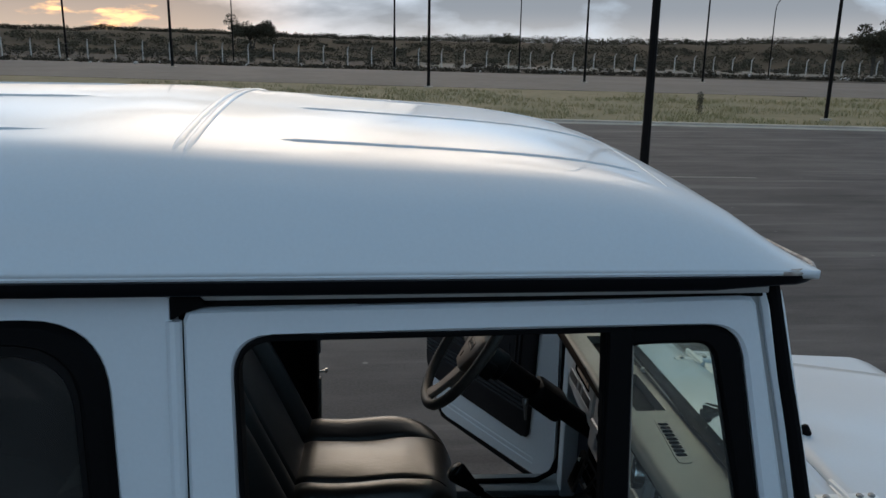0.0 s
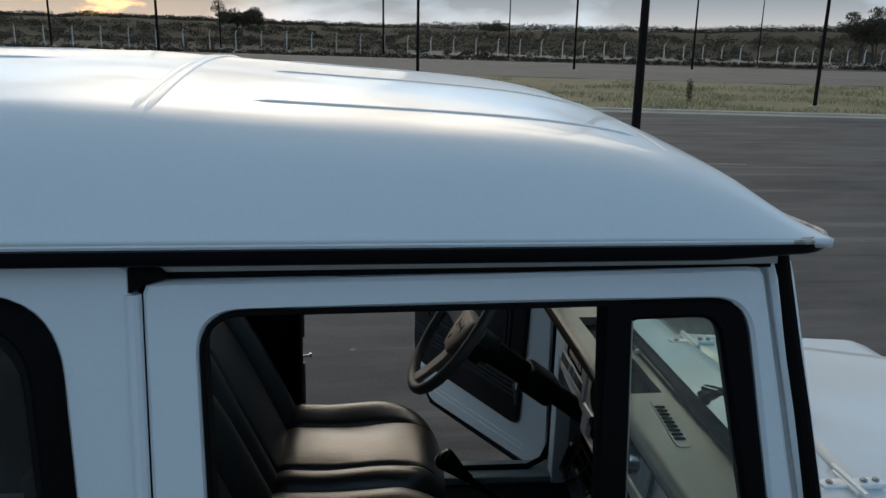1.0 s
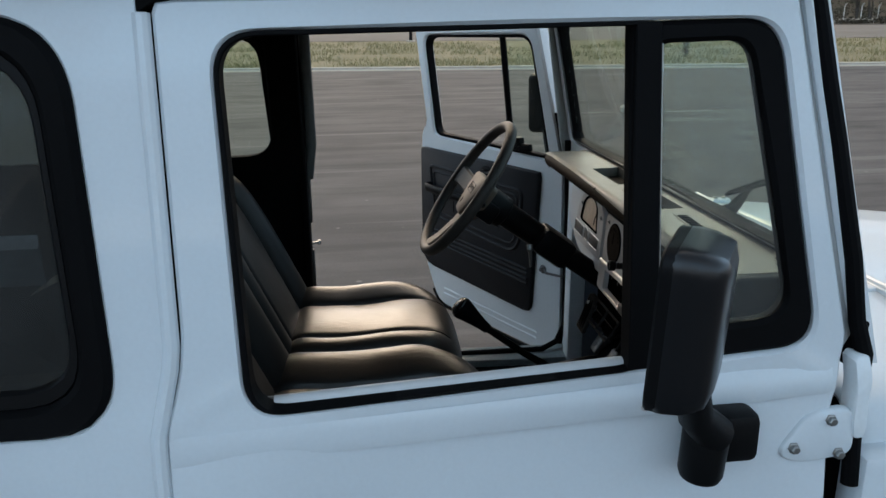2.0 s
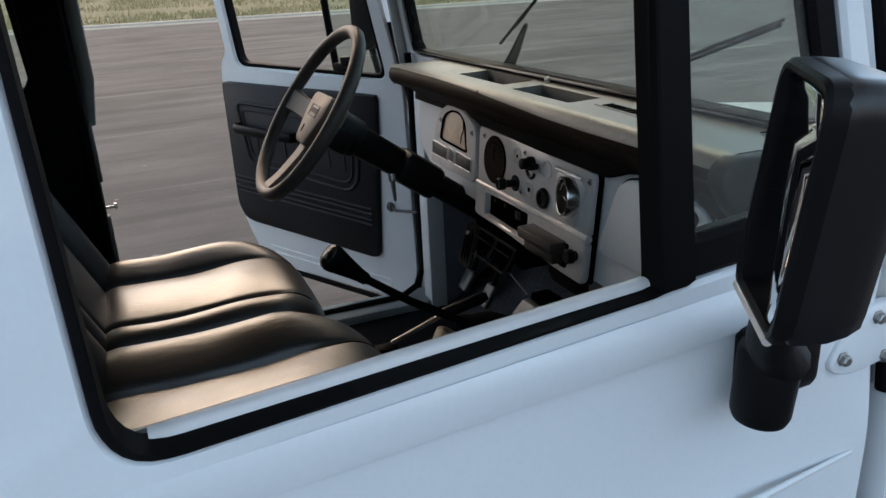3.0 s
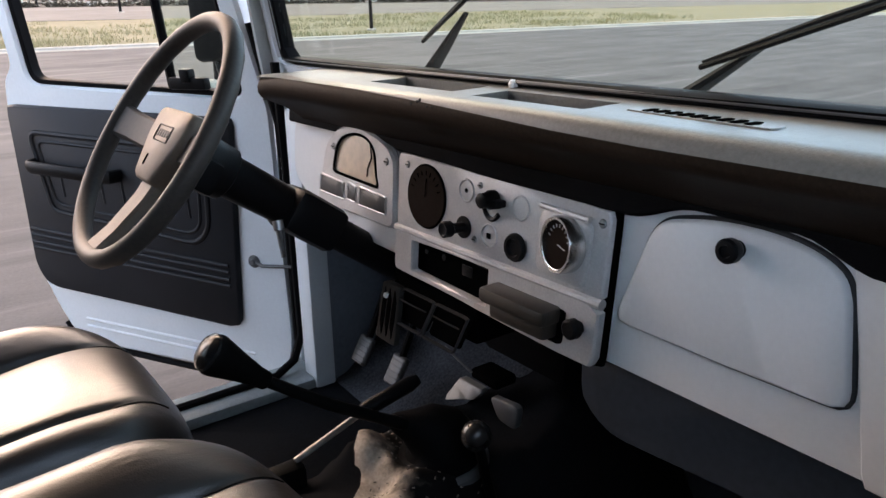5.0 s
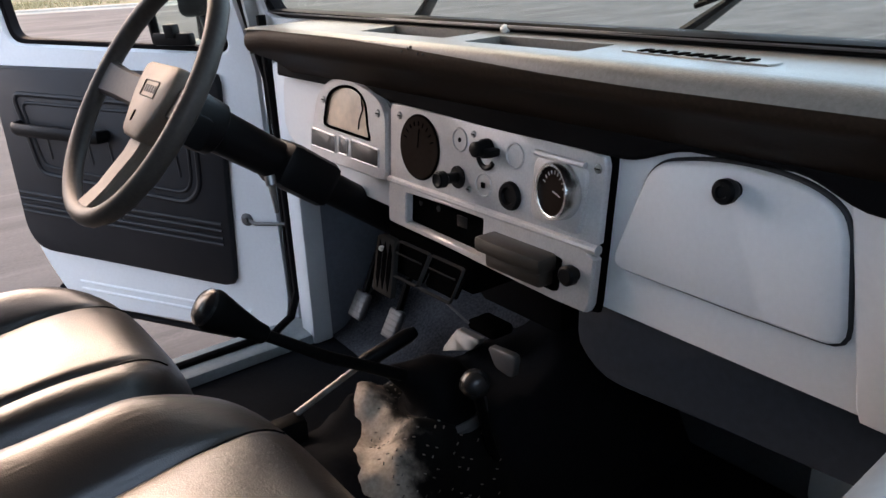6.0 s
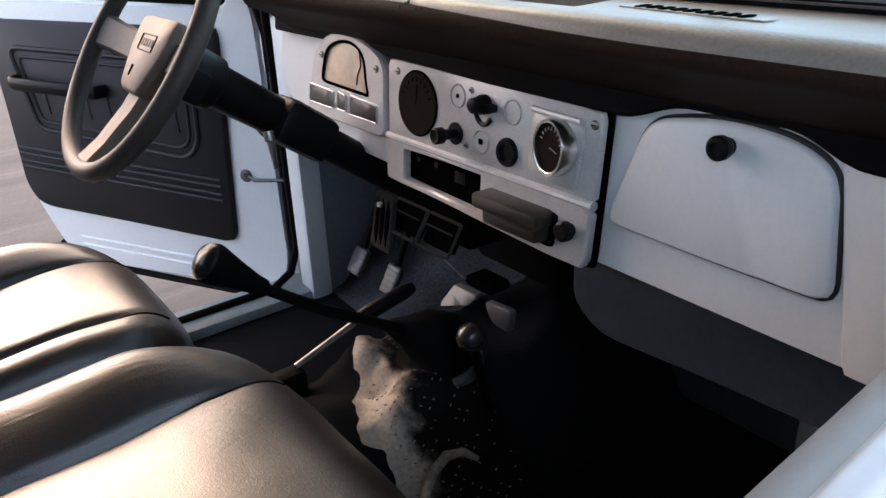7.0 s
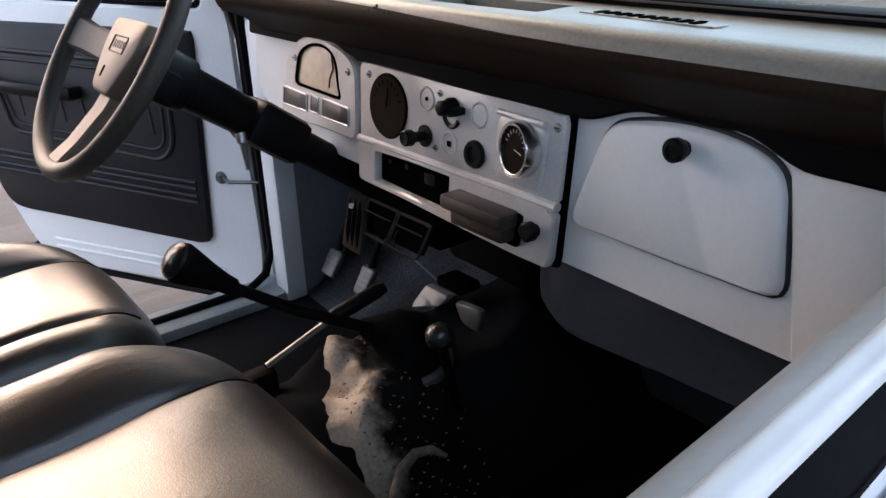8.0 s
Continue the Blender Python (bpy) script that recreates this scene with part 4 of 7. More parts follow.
for z0, z1 in ((1.075, 1.225), (0.66, 0.985)):
    box(bm, (-0.824, W - 0.034, z0), (-0.815, W - 0.008, z1), 0.003)
part("pillar_strip", bm, GREY_PLATE, far_quarter)
bm = bmesh.new()
lathe(bm, (-0.824, W - 0.004, 1.0), (1, 0.25, 0), [(0.004, 0), (0.004, 0.022), (0.009, 0.022), (0.009, 0.028), (0.004, 0.030)], 14)
part("door_striker", bm, CHROME, far_quarter, "bright door striker pin")
place.pop()
bm = bmesh.new()
box(bm, (-0.898, 0.038, 0.62), (-0.850, 0.060, 1.730), 0.004)
for v in bm.verts:
    v.co = near_side(v.co.x, v.co.z, v.co.y)
part("lock_pillar", bm, TRIM, near_quarter)
# near quarter inside trim, tail and floor close the cabin
bm = bmesh.new()
frame_plate(bm, rounded([(-0.885, 1.735), (-0.885, 0.60), (-2.90, 0.60), (-2.90, 1.735)], 0.004), rounded([(-0.985, 1.65), (-0.965, 1.26), (-1.90, 1.26), (-1.90, 1.65)], 0.07, 8), lambda u, v, w: near_side(u, v, 0.07 - w), 0.0, 0.03, 200, c)
part("quarter_trim", bm, TRIM, near_quarter)
bm = bmesh.new()
frame_plate(bm, rounded([(0.0, 0.62), (W, 0.62), (W - 0.065, 1.745), (0.065, 1.745)], 0.02), rounded([(0.25, 1.28), (W - 0.25, 1.28), (W - 0.28, 1.62), (0.28, 1.62)], 0.06), lambda u, v, w: Vector((-2.935 + w, u, v)), 0.0, 0.03, 120, (YC, 1.45))
part("tailgate", bm, PAINT, car)
bm = bmesh.new()
box(bm, (-2.92, 0.03, 0.545), (0.40, W - 0.03, 0.575), 0.004)
part("cabin_floor", bm, FLOOR_M, car, "dark rubber cabin floor")


# ---- passenger door, closed ----
DOOR_OUT = rounded([(-0.856, 1.7135), (-0.077, 1.7225), (-0.033, 1.495), (0.013, 1.268), (0.002, 1.215), (-0.008, 1.16), (-0.008, 0.66), (-0.03, 0.62), (-0.862, 0.62), (-0.884, 0.66), (-0.884, 1.195), (-0.872, 1.235), (-0.855, 1.30)],
                   [0.012, 0.012, 0.3, 0.012, 0.02, 0.03, 0.03, 0.0, 0.03, 0.03, 0.05, 0.03, 0.05], 5)
WIN = rounded([(-0.793, 1.6785), (-0.096, 1.6840), (-0.026, 1.258), (-0.40, 1.2375), (-0.784, 1.2155)], [0.055, 0.05, 0.055, 0.0, 0.05], 7)
WC = (-0.42, 1.46)
bm = bmesh.new()
frame_plate(bm, DOOR_OUT, WIN, near_side, 0.0, 0.028, 260, WC, 0.005)
door = part("passenger_door", bm, PAINT, car, "closed pale passenger door, its window wound down")
# pressed shoulder under the window and the creased panel lower down
bm = bmesh.new()
swell = [(-0.022, 0.001), (-0.016, -0.0003), (-0.008, -0.0012), (0.0, -0.0015), (0.008, -0.0012), (0.016, -0.0003), (0.022, 0.001), (0.0, 0.004)]
skin(bm, [[near_side(u, 1.174 + 0.0493 * (u + 0.879) + dz, w) for dz, w in swell] for u in steps(-0.879, -0.008, 30)])
part("belt_moulding", bm, PAINT, door, angle=80)
bm = bmesh.new()
tube(bm, [near_side(u, z, 0.0025) for u, z in ((-0.835, 0.925), (-0.40, 0.958), (-0.19, 0.979), (-0.030, 0.997))], [0.002, 0.0040, 0.0042, 0.0028], 8)
part("door_crease", bm, PAINT, door, angle=80)
# rubber round the opening; a felt strip on the sill and its bright inner edge
WIN_IN = rounded([(-0.787, 1.672), (-0.285, 1.6765), (-0.292, 1.2440), (-0.40, 1.2385), (-0.775, 1.2185)], [0.05, 0.0, 0.0, 0.0, 0.044], 7)
WIN_EDGE = rounded([(-0.793, 1.6785), (-0.252, 1.6825), (-0.252, 1.2455), (-0.40, 1.2375), (-0.784, 1.2155)], [0.055, 0.0, 0.0, 0.0, 0.05], 7)
bm = bmesh.new()
frame_plate(bm, WIN_EDGE, WIN_IN, near_side, -0.003, 0.030, 220, (-0.53, 1.45), 0.002)
part("window_rubber", bm, RUBBER, door, "black rubber round the window opening")
STRIP_M = material("pale_sill_strip", (0.50, 0.51, 0.515), 0.4, coat=0.2)
# the flange's inner side gets less light: that shade is in its grey
FLANGE_M = material("shaded_grey_flange_paint", (0.25, 0.25, 0.25), 0.5, vary=0.2, grain=120, stain=8)
STRIP = [(0.0150, -0.012), (0.0165, -0.004), (0.0200, -0.0005), (0.0260, 0.0), (0.0330, -0.0025), (0.0360, -0.005), (0.0360, -0.018), (0.0150, -0.018)]
FLANGE = [(0.0362, -0.006), (0.0440, -0.0085), (0.0520, -0.0135), (0.0585, -0.0205), (0.0620, -0.0300), (0.0620, -0.0700), (0.0580, -0.0700), (0.0362, -0.030)]
for profile, a, b, name, mat, text in ((STRIP, -0.752, -0.290, "sill_strip", STRIP_M, "pale metal strip along the sill"), (FLANGE, -0.800, -0.060, "door_flange", FLANGE_M, "folded edge of the inner door skin, its shade in the grey")):
    bm = bmesh.new()
    skin(bm, [[Vector((u, y, 1.2405 + 0.052 * (u + 0.5) + h)) for y, h in profile] for u in steps(a, b, 16)])
    part(name, bm, mat, door, text, angle=60)
# quarter-light: post, thick frame, pane, catch
VENT = rounded([(-0.290, 1.681), (-0.097, 1.6838), (-0.027, 1.259), (-0.290, 1.2440)], [0.0, 0.05, 0.055, 0.0], 7)
VENT_IN = rounded([(-0.250, 1.655), (-0.132, 1.657), (-0.064, 1.300), (-0.250, 1.287)], [0.010, 0.03, 0.05, 0.012], 7)
bm = bmesh.new()
frame_plate(bm, VENT, VENT_IN, near_side, 0.004, 0.026, 160, (-0.17, 1.47), 0.006)
vent = part("quarter_light", bm, RUBBER, door, "black quarter-light frame with a thick post")
bm = bmesh.new()
plate(bm, VENT_IN, near_side, 0.014, 0.0175, 0.0004, 90, (-0.17, 1.47))
pane = part("quarter_light_pane", bm, GLASS_DUSTY, vent)
pane.visible_shadow = False
bm = bmesh.new()
tube(bm, [near_side(-0.251, z, 0.006) for z in (1.655, 1.29)], 0.0035, 6)
part("quarter_light_bead", bm, STEEL, vent)
bm = bmesh.new()
lathe(bm, near_side(-0.232, 1.292, 0.028), (0, 1, 0.2), [(0.010, 0), (0.012, 0.004), (0.012, 0.018), (0.008, 0.024)], 14)
box(bm, (-0.246, 0.040, 1.288), (-0.222, 0.056, 1.322), 0.004)
part("quarter_light_catch", bm, PLASTIC, vent)
# two round stops on the inner side of the post
for z in (1.300, 1.268):
    bm = bmesh.new()
    lathe(bm, near_side(-0.272, z, 0.025), (0.35, 1, 0), [(0.0050, 0), (0.0050, 0.010), (0.0075, 0.011), (0.0075, 0.019), (0.005, 0.021)], 14)
    part("post_stop", bm, PLASTIC, door)
# inner skin of the door with its dark card
bm = bmesh.new()
box(bm, (-0.84, 0.032, 0.64), (-0.02, 0.050, 1.218), 0.006)
part("door_card", bm, CARD_M, door, "black inner door card")
# hinge straps with their bolts
for z in (1.135, 0.78):
    bm = bmesh.new()
    plate(bm, rounded([(-0.088, z - 0.022), (-0.05, z - 0.036), (0.026, z - 0.028), (0.026, z + 0.040), (-0.04, z + 0.036)], 0.02), near_side, -0.006, 0.006, 0.004, 60)
    hinge = part("door_hinge", bm, PAINT, door, "painted hinge strap")
    for du, dz in ((-0.062, -0.012), (0.003, -0.024), (-0.010, 0.024)):
        bm = bmesh.new()
        lathe(bm, near_side(du, z + dz, -0.005), (0, -1, 0), [(0.0085, 0), (0.0085, 0.002), (0.0065, 0.003), (0.0065, 0.008), (0.005, 0.0095)], 6)
        part("bolt", bm, STEEL, hinge)
bm = bmesh.new()
plate(bm, rounded([(0.020, 1.245), (0.044, 1.245), (0.040, 1.13), (0.020, 1.13)], 0.008), near_side, -0.010, 0.02, 0.004, 50)
part("hinge_pillar_clip", bm, PAINT_IN, door)

# ---- door mirror ----
mir_u = Vector((0.54, 0.842, 0.0))
mir_o = Vector((-0.3021, -0.1424, 1.376))
mir_d = Vector((0.84, -0.54, 0.0))
mir_t = Vector((-0.02, -0.16, 0.0))


def mir(u, v, w):
    """u towards the body, v up, w from the glass forwards; the foot is narrower and sits further in."""
    return mir_o + mir_u * u + Vector((0, 0, v)) + mir_t * v + mir_d * w


MIR_OUT = rounded([(-0.055, 0.089), (-0.061, -0.094), (0.061, -0.093), (0.059, 0.092)], [0.020, 0.012, 0.010, 0.016], 6)
bm = bmesh.new()
o = around(MIR_OUT, 64, (0, 0))
seq = [(1.0, 0.0), (1.03, 0.004), (1.03, 0.012), (1.01, 0.028), (0.96, 0.041), (0.84, 0.051), (0.50, 0.057)]
skin(bm, [[mir(p.x * s, p.y * (s if s > 0.95 else 0.5 + 0.5 * s), w) for p in o] for s, w in seq])
HOUSING_M = material("smooth_black_housing", (0.007, 0.0075, 0.009), 0.30, spec=0.45, vary=0.25, grain=160, stain=6, bump=0.05, bump_scale=500)
mirror = part("door_mirror", bm, HOUSING_M, car, "large black door mirror on a bracket", angle=50)
bm = bmesh.new()
frame_plate(bm, [(p.x * 1.03, p.y * 1.03) for p in o], [(p.x * 0.89, p.y * 0.93) for p in o], mir, -0.010, 0.004, 80, (0, 0), 0.003)
part("mirror_rim", bm, PLASTIC, mirror)
bm = bmesh.new()
tube(bm, [mir(u, -0.0955, -0.008) for u in steps(-0.050, 0.052, 8)], 0.0042, 8)
part("rim_edge", bm, SILVER, mirror, "bright lower edge of the mirror rim")
bm = bmesh.new()
plate(bm, [(p.x * 0.85, p.y * 0.90) for p in o], lambda u, v, w: mir(-0.051, v, w - 0.0085) + Vector((0.597, 0.802, 0.0)) * (u + 0.051), 0.0, 0.002, 0.0006, 72, (0, 0))
part("mirror_glass", bm, MIRROR_M, mirror, "mirror glass")
foot = Vector((-0.207, -0.052, 1.108))
bm = bmesh.new()
lathe(bm, foot, (0.05, -0.03, 1), [(0.018, 0), (0.026, 0.004), (0.029, 0.012), (0.030, 0.075), (0.028, 0.082)], 26)
part("mirror_pivot", bm, PLASTIC, mirror)
bm = bmesh.new()
box(bm, (-0.205, -0.052, 1.122), (-0.125, -0.004, 1.192), 0.012)
part("mirror_arm", bm, PLASTIC, mirror)
bm = bmesh.new()
tube(bm, [foot + Vector((0.01, -0.01, 0.07)), (-0.232, -0.078, 1.215), mir(0.045, -0.088, 0.025)], [0.026, 0.022, 0.020], 12)
part("mirror_stem", bm, PLASTIC, mirror)
bm = bmesh.new()
tube(bm, [(-0.236, -0.080, 1.195), (-0.246, -0.088, 1.225)], 0.004, 8)
part("mirror_bolt", bm, STEEL, mirror)

# ---- driver's door, swung open ----
place.append(CABIN)
bm = bmesh.new()
D_OUT = rounded([(-0.80, 1.715), (-0.14, 1.715), (-0.085, 1.40), (-0.055, 1.22), (-0.045, 0.62), (-0.10, 0.555), (-0.74, 0.575), (-0.80, 0.68), (-0.850, 0.80), (-0.850, 1.24), (-0.838, 1.285), (-0.800, 1.32)],
                [0.03, 0.03, 0.2, 0.02, 0.07, 0.05, 0.05, 0.04, 0.04, 0.03, 0.02, 0.03], 6)
D_WIN = rounded([(-0.752, 1.665), (-0.175, 1.665), (-0.122, 1.258), (-0.752, 1.280)], [0.05, 0.05, 0.03, 0.035], 6)
DC = (-0.45, 1.44)
frame_plate(bm, D_OUT, D_WIN, open_side, 0.0, 0.045, 260, DC, 0.008)
open_door = part("driver_door", bm, PAINT_IN, car, "driver's door standing open, pale frame with a black card")
bm = bmesh.new()
frame_plate(bm, D_WIN, rounded([(-0.740, 1.655), (-0.182, 1.655), (-0.134, 1.270), (-0.738, 1.292)], [0.045, 0.045, 0.025, 0.03], 6), open_side, 0.006, 0.034, 200, DC, 0.003)
part("window_rubber", bm, RUBBER, open_door)
bm = bmesh.new()
tube(bm, [open_side(-0.322, 1.66, 0.018), open_side(-0.322, 1.265, 0.018)], 0.011, 8)
part("quarter_light_post", bm, RUBBER, open_door)
bm = bmesh.new()
plate(bm, rounded([(-0.315, 1.652), (-0.185, 1.652), (-0.137, 1.274), (-0.315, 1.280)], 0.02), open_side, 0.016, 0.019, 0.0004)
g = part("quarter_light_pane", bm, GLASS, open_door)
g.visible_shadow = False
bm = bmesh.new()
box(bm, (-0.05, -0.012, -0.016), (0.05, 0.012, 0.012), 0.005)
box(bm, (-0.012, -0.018, 0.0), (0.014, 0.010, 0.032), 0.005)
for v in bm.verts:
    v.co = open_side(-0.262 + v.co.x, 1.290 + v.co.z, 0.004 + v.co.y)
part("quarter_light_catch", bm, PLASTIC, open_door)


# black card with a pressed panel, two grooved lines, a pull and a winder hub
bm = bmesh.new()
CARD = rounded([(-0.838, 1.228), (-0.152, 1.213), (-0.185, 0.690), (-0.805, 0.735), (-0.838, 0.79)], [0.012, 0.012, 0.035, 0.05, 0.03], 6)
plate(bm, CARD, open_side, -0.014, 0.004, 0.008, 140, (-0.5, 0.96))
card = part("door_card", bm, CARD_M, open_door, "black vinyl door card with pressed ridges")
INSET = [(-0.772, 1.160), (-0.235, 1.135), (-0.245, 0.945), (-0.285, 0.905), (-0.735, 0.955)]
bm = bmesh.new()
tube(bm, [open_side(p.x, p.y, -0.013) for p in rounded(INSET, 0.03, 6)], 0.0075, 8, loop=True)
part("card_ridge", bm, CARD_M, card)
bm = bmesh.new()
tube(bm, [open_side(p.x, p.y, -0.013) for p in rounded([(-0.750, 1.138), (-0.258, 1.115), (-0.268, 0.955), (-0.295, 0.930), (-0.718, 0.975)], 0.025, 6)], 0.0050, 8, loop=True)
part("card_ridge", bm, CARD_M, card)
for z in (0.888, 0.872, 0.852, 0.836):
    bm = bmesh.new()
    tube(bm, [open_side(-0.825, z + 0.012, -0.0135), open_side(-0.20, z - 0.032, -0.0135)], 0.0058, 8)
    part("card_ridge", bm, CARD_M, card)
for k in range(7):
    bm = bmesh.new()
    u = -0.69 + 0.065 * k
    tube(bm, [open_side(u, 1.075 - 0.04 * k / 7, -0.0125), open_side(u + 0.004, 0.995 - 0.03 * k / 7, -0.0125)], 0.0042, 6)
    part("card_pleat", bm, CARD_M, card)
bm = bmesh.new()
tube(bm, [open_side(u, z, w) for u, z, w in ((-0.762, 1.078, -0.016), (-0.755, 1.078, -0.045), (-0.74, 1.077, -0.052), (-0.53, 1.066, -0.052), (-0.50, 1.063, -0.045), (-0.495, 1.062, -0.016))], 0.011, 10, flat=1.5)
part("door_pull", bm, PLASTIC, open_door, "black door pull")
bm = bmesh.new()
lathe(bm, open_side(-0.425, 1.172, -0.012), OPEN.to_3x3() @ Vector((0, -1, 0)), [(0.030, 0), (0.030, 0.006), (0.018, 0.008), (0.016, 0.022), (0.010, 0.024)], 22)
tube(bm, [open_side(-0.425, 1.172, -0.034), open_side(-0.36, 1.185, -0.036)], [0.009, 0.006], 8)
part("door_handle", bm, PLASTIC, open_door, "inner door handle in a round bezel")
# lower rail ribs, dark seal along the sill and front edge, check strap
for dz in (0.0, 0.022):
    bm = bmesh.new()
    tube(bm, [open_side(-0.70, 0.648 - dz, 0.001), open_side(-0.30, 0.628 - dz, 0.001), open_side(-0.16, 0.622 - dz, 0.001)], 0.005, 8)
    part("door_bead", bm, PAINT_IN, open_door)
bm = bmesh.new()
tube(bm, [open_side(p[0], p[1], 0.008) for p in ((-0.78, 0.625), (-0.73, 0.568), (-0.40, 0.552), (-0.12, 0.540), (-0.062, 0.580), (-0.036, 0.66), (-0.040, 1.20), (-0.078, 1.42))], 0.009, 8)
part("door_seal", bm, RUBBER, open_door)
bm = bmesh.new()
tube(bm, [open_side(-0.13, 0.870, -0.002), open_side(-0.10, 0.868, -0.02), (0.052, 1.455, 0.862)], 0.0045, 8)
lathe(bm, open_side(-0.135, 0.870, 0.004), OPEN.to_3x3() @ Vector((0, -1, 0)), [(0.016, 0), (0.016, 0.006), (0.008, 0.010), (0.007, 0.018)], 16)
part("check_strap", bm, GREY_PLATE, open_door, "steel door check strap")
# mirror on the open door, seen through its quarter-light
bm = bmesh.new()
pts = rounded([(-0.072, 0.10), (0.070, 0.10), (0.064, -0.10), (-0.066, -0.10)], 0.022, 5)
m_at = open_side(-0.285, 1.432, 0.150)
mu, mv = Vector((0.84, 0.54, 0)), Vector((0.54, -0.84, 0))
skin(bm, [[m_at + mu * p.x * s + mv * w + Vector((0, 0, p.y * s)) for p in pts] for s, w in ((1.0, 0.0), (1.03, 0.008), (1.0, 0.04), (0.8, 0.065), (0.5, 0.072))])
fm = part("door_mirror", bm, PLASTIC, car, "black door mirror")
bm = bmesh.new()
plate(bm, [(p.x * 0.9, p.y * 0.92) for p in pts], lambda u, v, w: m_at + mu * u + Vector((0, 0, v)) - mv * w, 0.003, -0.002, 0.0006)
part("mirror_glass", bm, MIRROR_M, fm)
bm = bmesh.new()
tube(bm, [m_at + Vector((0.01, 0.0, -0.09)), open_side(-0.24, 1.24, 0.120), open_side(-0.20, 1.16, 0.045)], 0.011, 8)
part("mirror_arm", bm, PLASTIC, fm)

# ---- windscreen ----
WS_LEAN = 0.214


def screen(u, v, w):
    """u across (y), v up, w forwards through the screen."""
    return Vector((0.052 - WS_LEAN * (v - 1.33) + w, u, v))


bm = bmesh.new()
WS_O = rounded([(0.058, 1.742), (W - 0.058, 1.742), (W + 0.002, 1.21), (-0.002, 1.21)], [0.03, 0.03, 0.01, 0.01], 5)
WS_H = rounded([(0.100, 1.705), (W - 0.100, 1.705), (W - 0.060, 1.326), (0.060, 1.326)], [0.04, 0.04, 0.025, 0.025], 8)
frame_plate(bm, WS_O, WS_H, screen, -0.030, 0.001, 220, (YC, 1.50), 0.006)
wind = part("windscreen_frame", bm, PAINT_IN, car, "pale painted windscreen frame")
bm = bmesh.new()
WS_R = rounded([(0.116, 1.688), (W - 0.116, 1.688), (W - 0.078, 1.341), (0.078, 1.341)], [0.035, 0.035, 0.018, 0.018], 8)
frame_plate(bm, WS_H, WS_R, screen, -0.028, 0.006, 200, (YC, 1.51), 0.008)
part("windscreen_rubber", bm, RUBBER, wind, "black windscreen rubber")
bm = bmesh.new()
tube(bm, [screen(p.x, p.y, -0.026) for p in rounded([(0.110, 1.695), (W - 0.110, 1.695), (W - 0.071, 1.335), (0.071, 1.335)], [0.038, 0.038, 0.021, 0.021], 8)], 0.0028, 6, loop=True)
part("windscreen_bead", bm, GREY_PLATE, wind)
bm = bmesh.new()
plate(bm, WS_R, screen, -0.010, -0.006, 0.0004, 120, (YC, 1.51))
g = part("windscreen_pane", bm, GLASS, wind, "clear windscreen")
g.visible_shadow = False
# rubber edge of the screen frame seen from outside
for f in (near_side, far_side):
    bm = bmesh.new()
    tube(bm, [f(-0.047, 1.738, -0.002), f(-0.034, 1.675, -0.002), f(-0.019, 1.60, -0.002), f(-0.002, 1.525, -0.002), f(0.013, 1.45, -0.002), f(0.029, 1.37, -0.002), f(0.039, 1.285, -0.002), f(0.052, 1.241, -0.002), f(0.046, 1.16, 0.004), f(0.046, 1.05, 0.006)], [0.0115] * 7 + [0.012, 0.012, 0.012], 10)
    part("screen_edge_rubber", bm, RUBBER, wind)
    # folded pillar between the door's edge and that rubber; its shade is painted grey
    bm = bmesh.new()
    plate(bm, [(-0.078, 1.735), (-0.050, 1.735), (-0.005, 1.525), (0.026, 1.37), (0.046, 1.25), (0.008, 1.25), (-0.036, 1.495)], f, 0.007, 0.020, 0.002, 80, (-0.01, 1.48))
    part("screen_pillar", bm, HEADER_M, wind, "folded pillar beside the door, its shade painted grey")
bm = bmesh.new()
box(bm, (0.036, 0.004, 1.215), (0.062, 0.030, 1.285), 0.006)
part("screen_clamp", bm, RUBBER, wind)


def wiper(base, elbow, blade_a, blade_b):
    base, elbow, a, b = (screen(*p) for p in (base, elbow, blade_a, blade_b))
    bm = bmesh.new()
    lathe(bm, base - Vector((0, 0, 0.004)), (0.9, 0, 0.3), [(0.016, 0), (0.016, 0.012), (0.009, 0.018)], 16)
    tube(bm, [base + Vector((0.012, 0, 0)), base.lerp(elbow, 0.5) + Vector((0.010, 0, 0)), elbow + Vector((0.006, 0, 0))], [0.016, 0.011, 0.005], 8, flat=0.6)
    arm = part("wiper_arm", bm, RUBBER, wind, "black wiper arm")
    bm = bmesh.new()
    tube(bm, [a + Vector((0.004, 0, 0)), a.lerp(b, 0.5) + Vector((0.008, 0, 0.002)), b + Vector((0.004, 0, 0))], [0.003, 0.0062, 0.003], 8, flat=0.6)
    tube(bm, [a + Vector((-0.001, 0, -0.006)), b + Vector((-0.001, 0, -0.006))], 0.0035, 6)
    part("wiper_blade", bm, RUBBER, arm)


wiper((0.512, 1.318, 0.030), (0.372, 1.398, 0.018), (0.452, 1.372, 0.014), (0.186, 1.459, 0.014))
wiper((1.030, 1.322, 0.030), (0.870, 1.425, 0.018), (0.980, 1.388, 0.014), (0.785, 1.482, 0.014))
bm = bmesh.new()
lathe(bm, (0.026, 0.726, 1.327), (-0.5, 0, 1), [(0.005, 0), (0.007, 0.003), (0.006, 0.009), (0.002, 0.012)], 12)
part("screen_clip", bm, material("white_clip", (0.78, 0.77, 0.74), 0.4), wind, "small white clip")

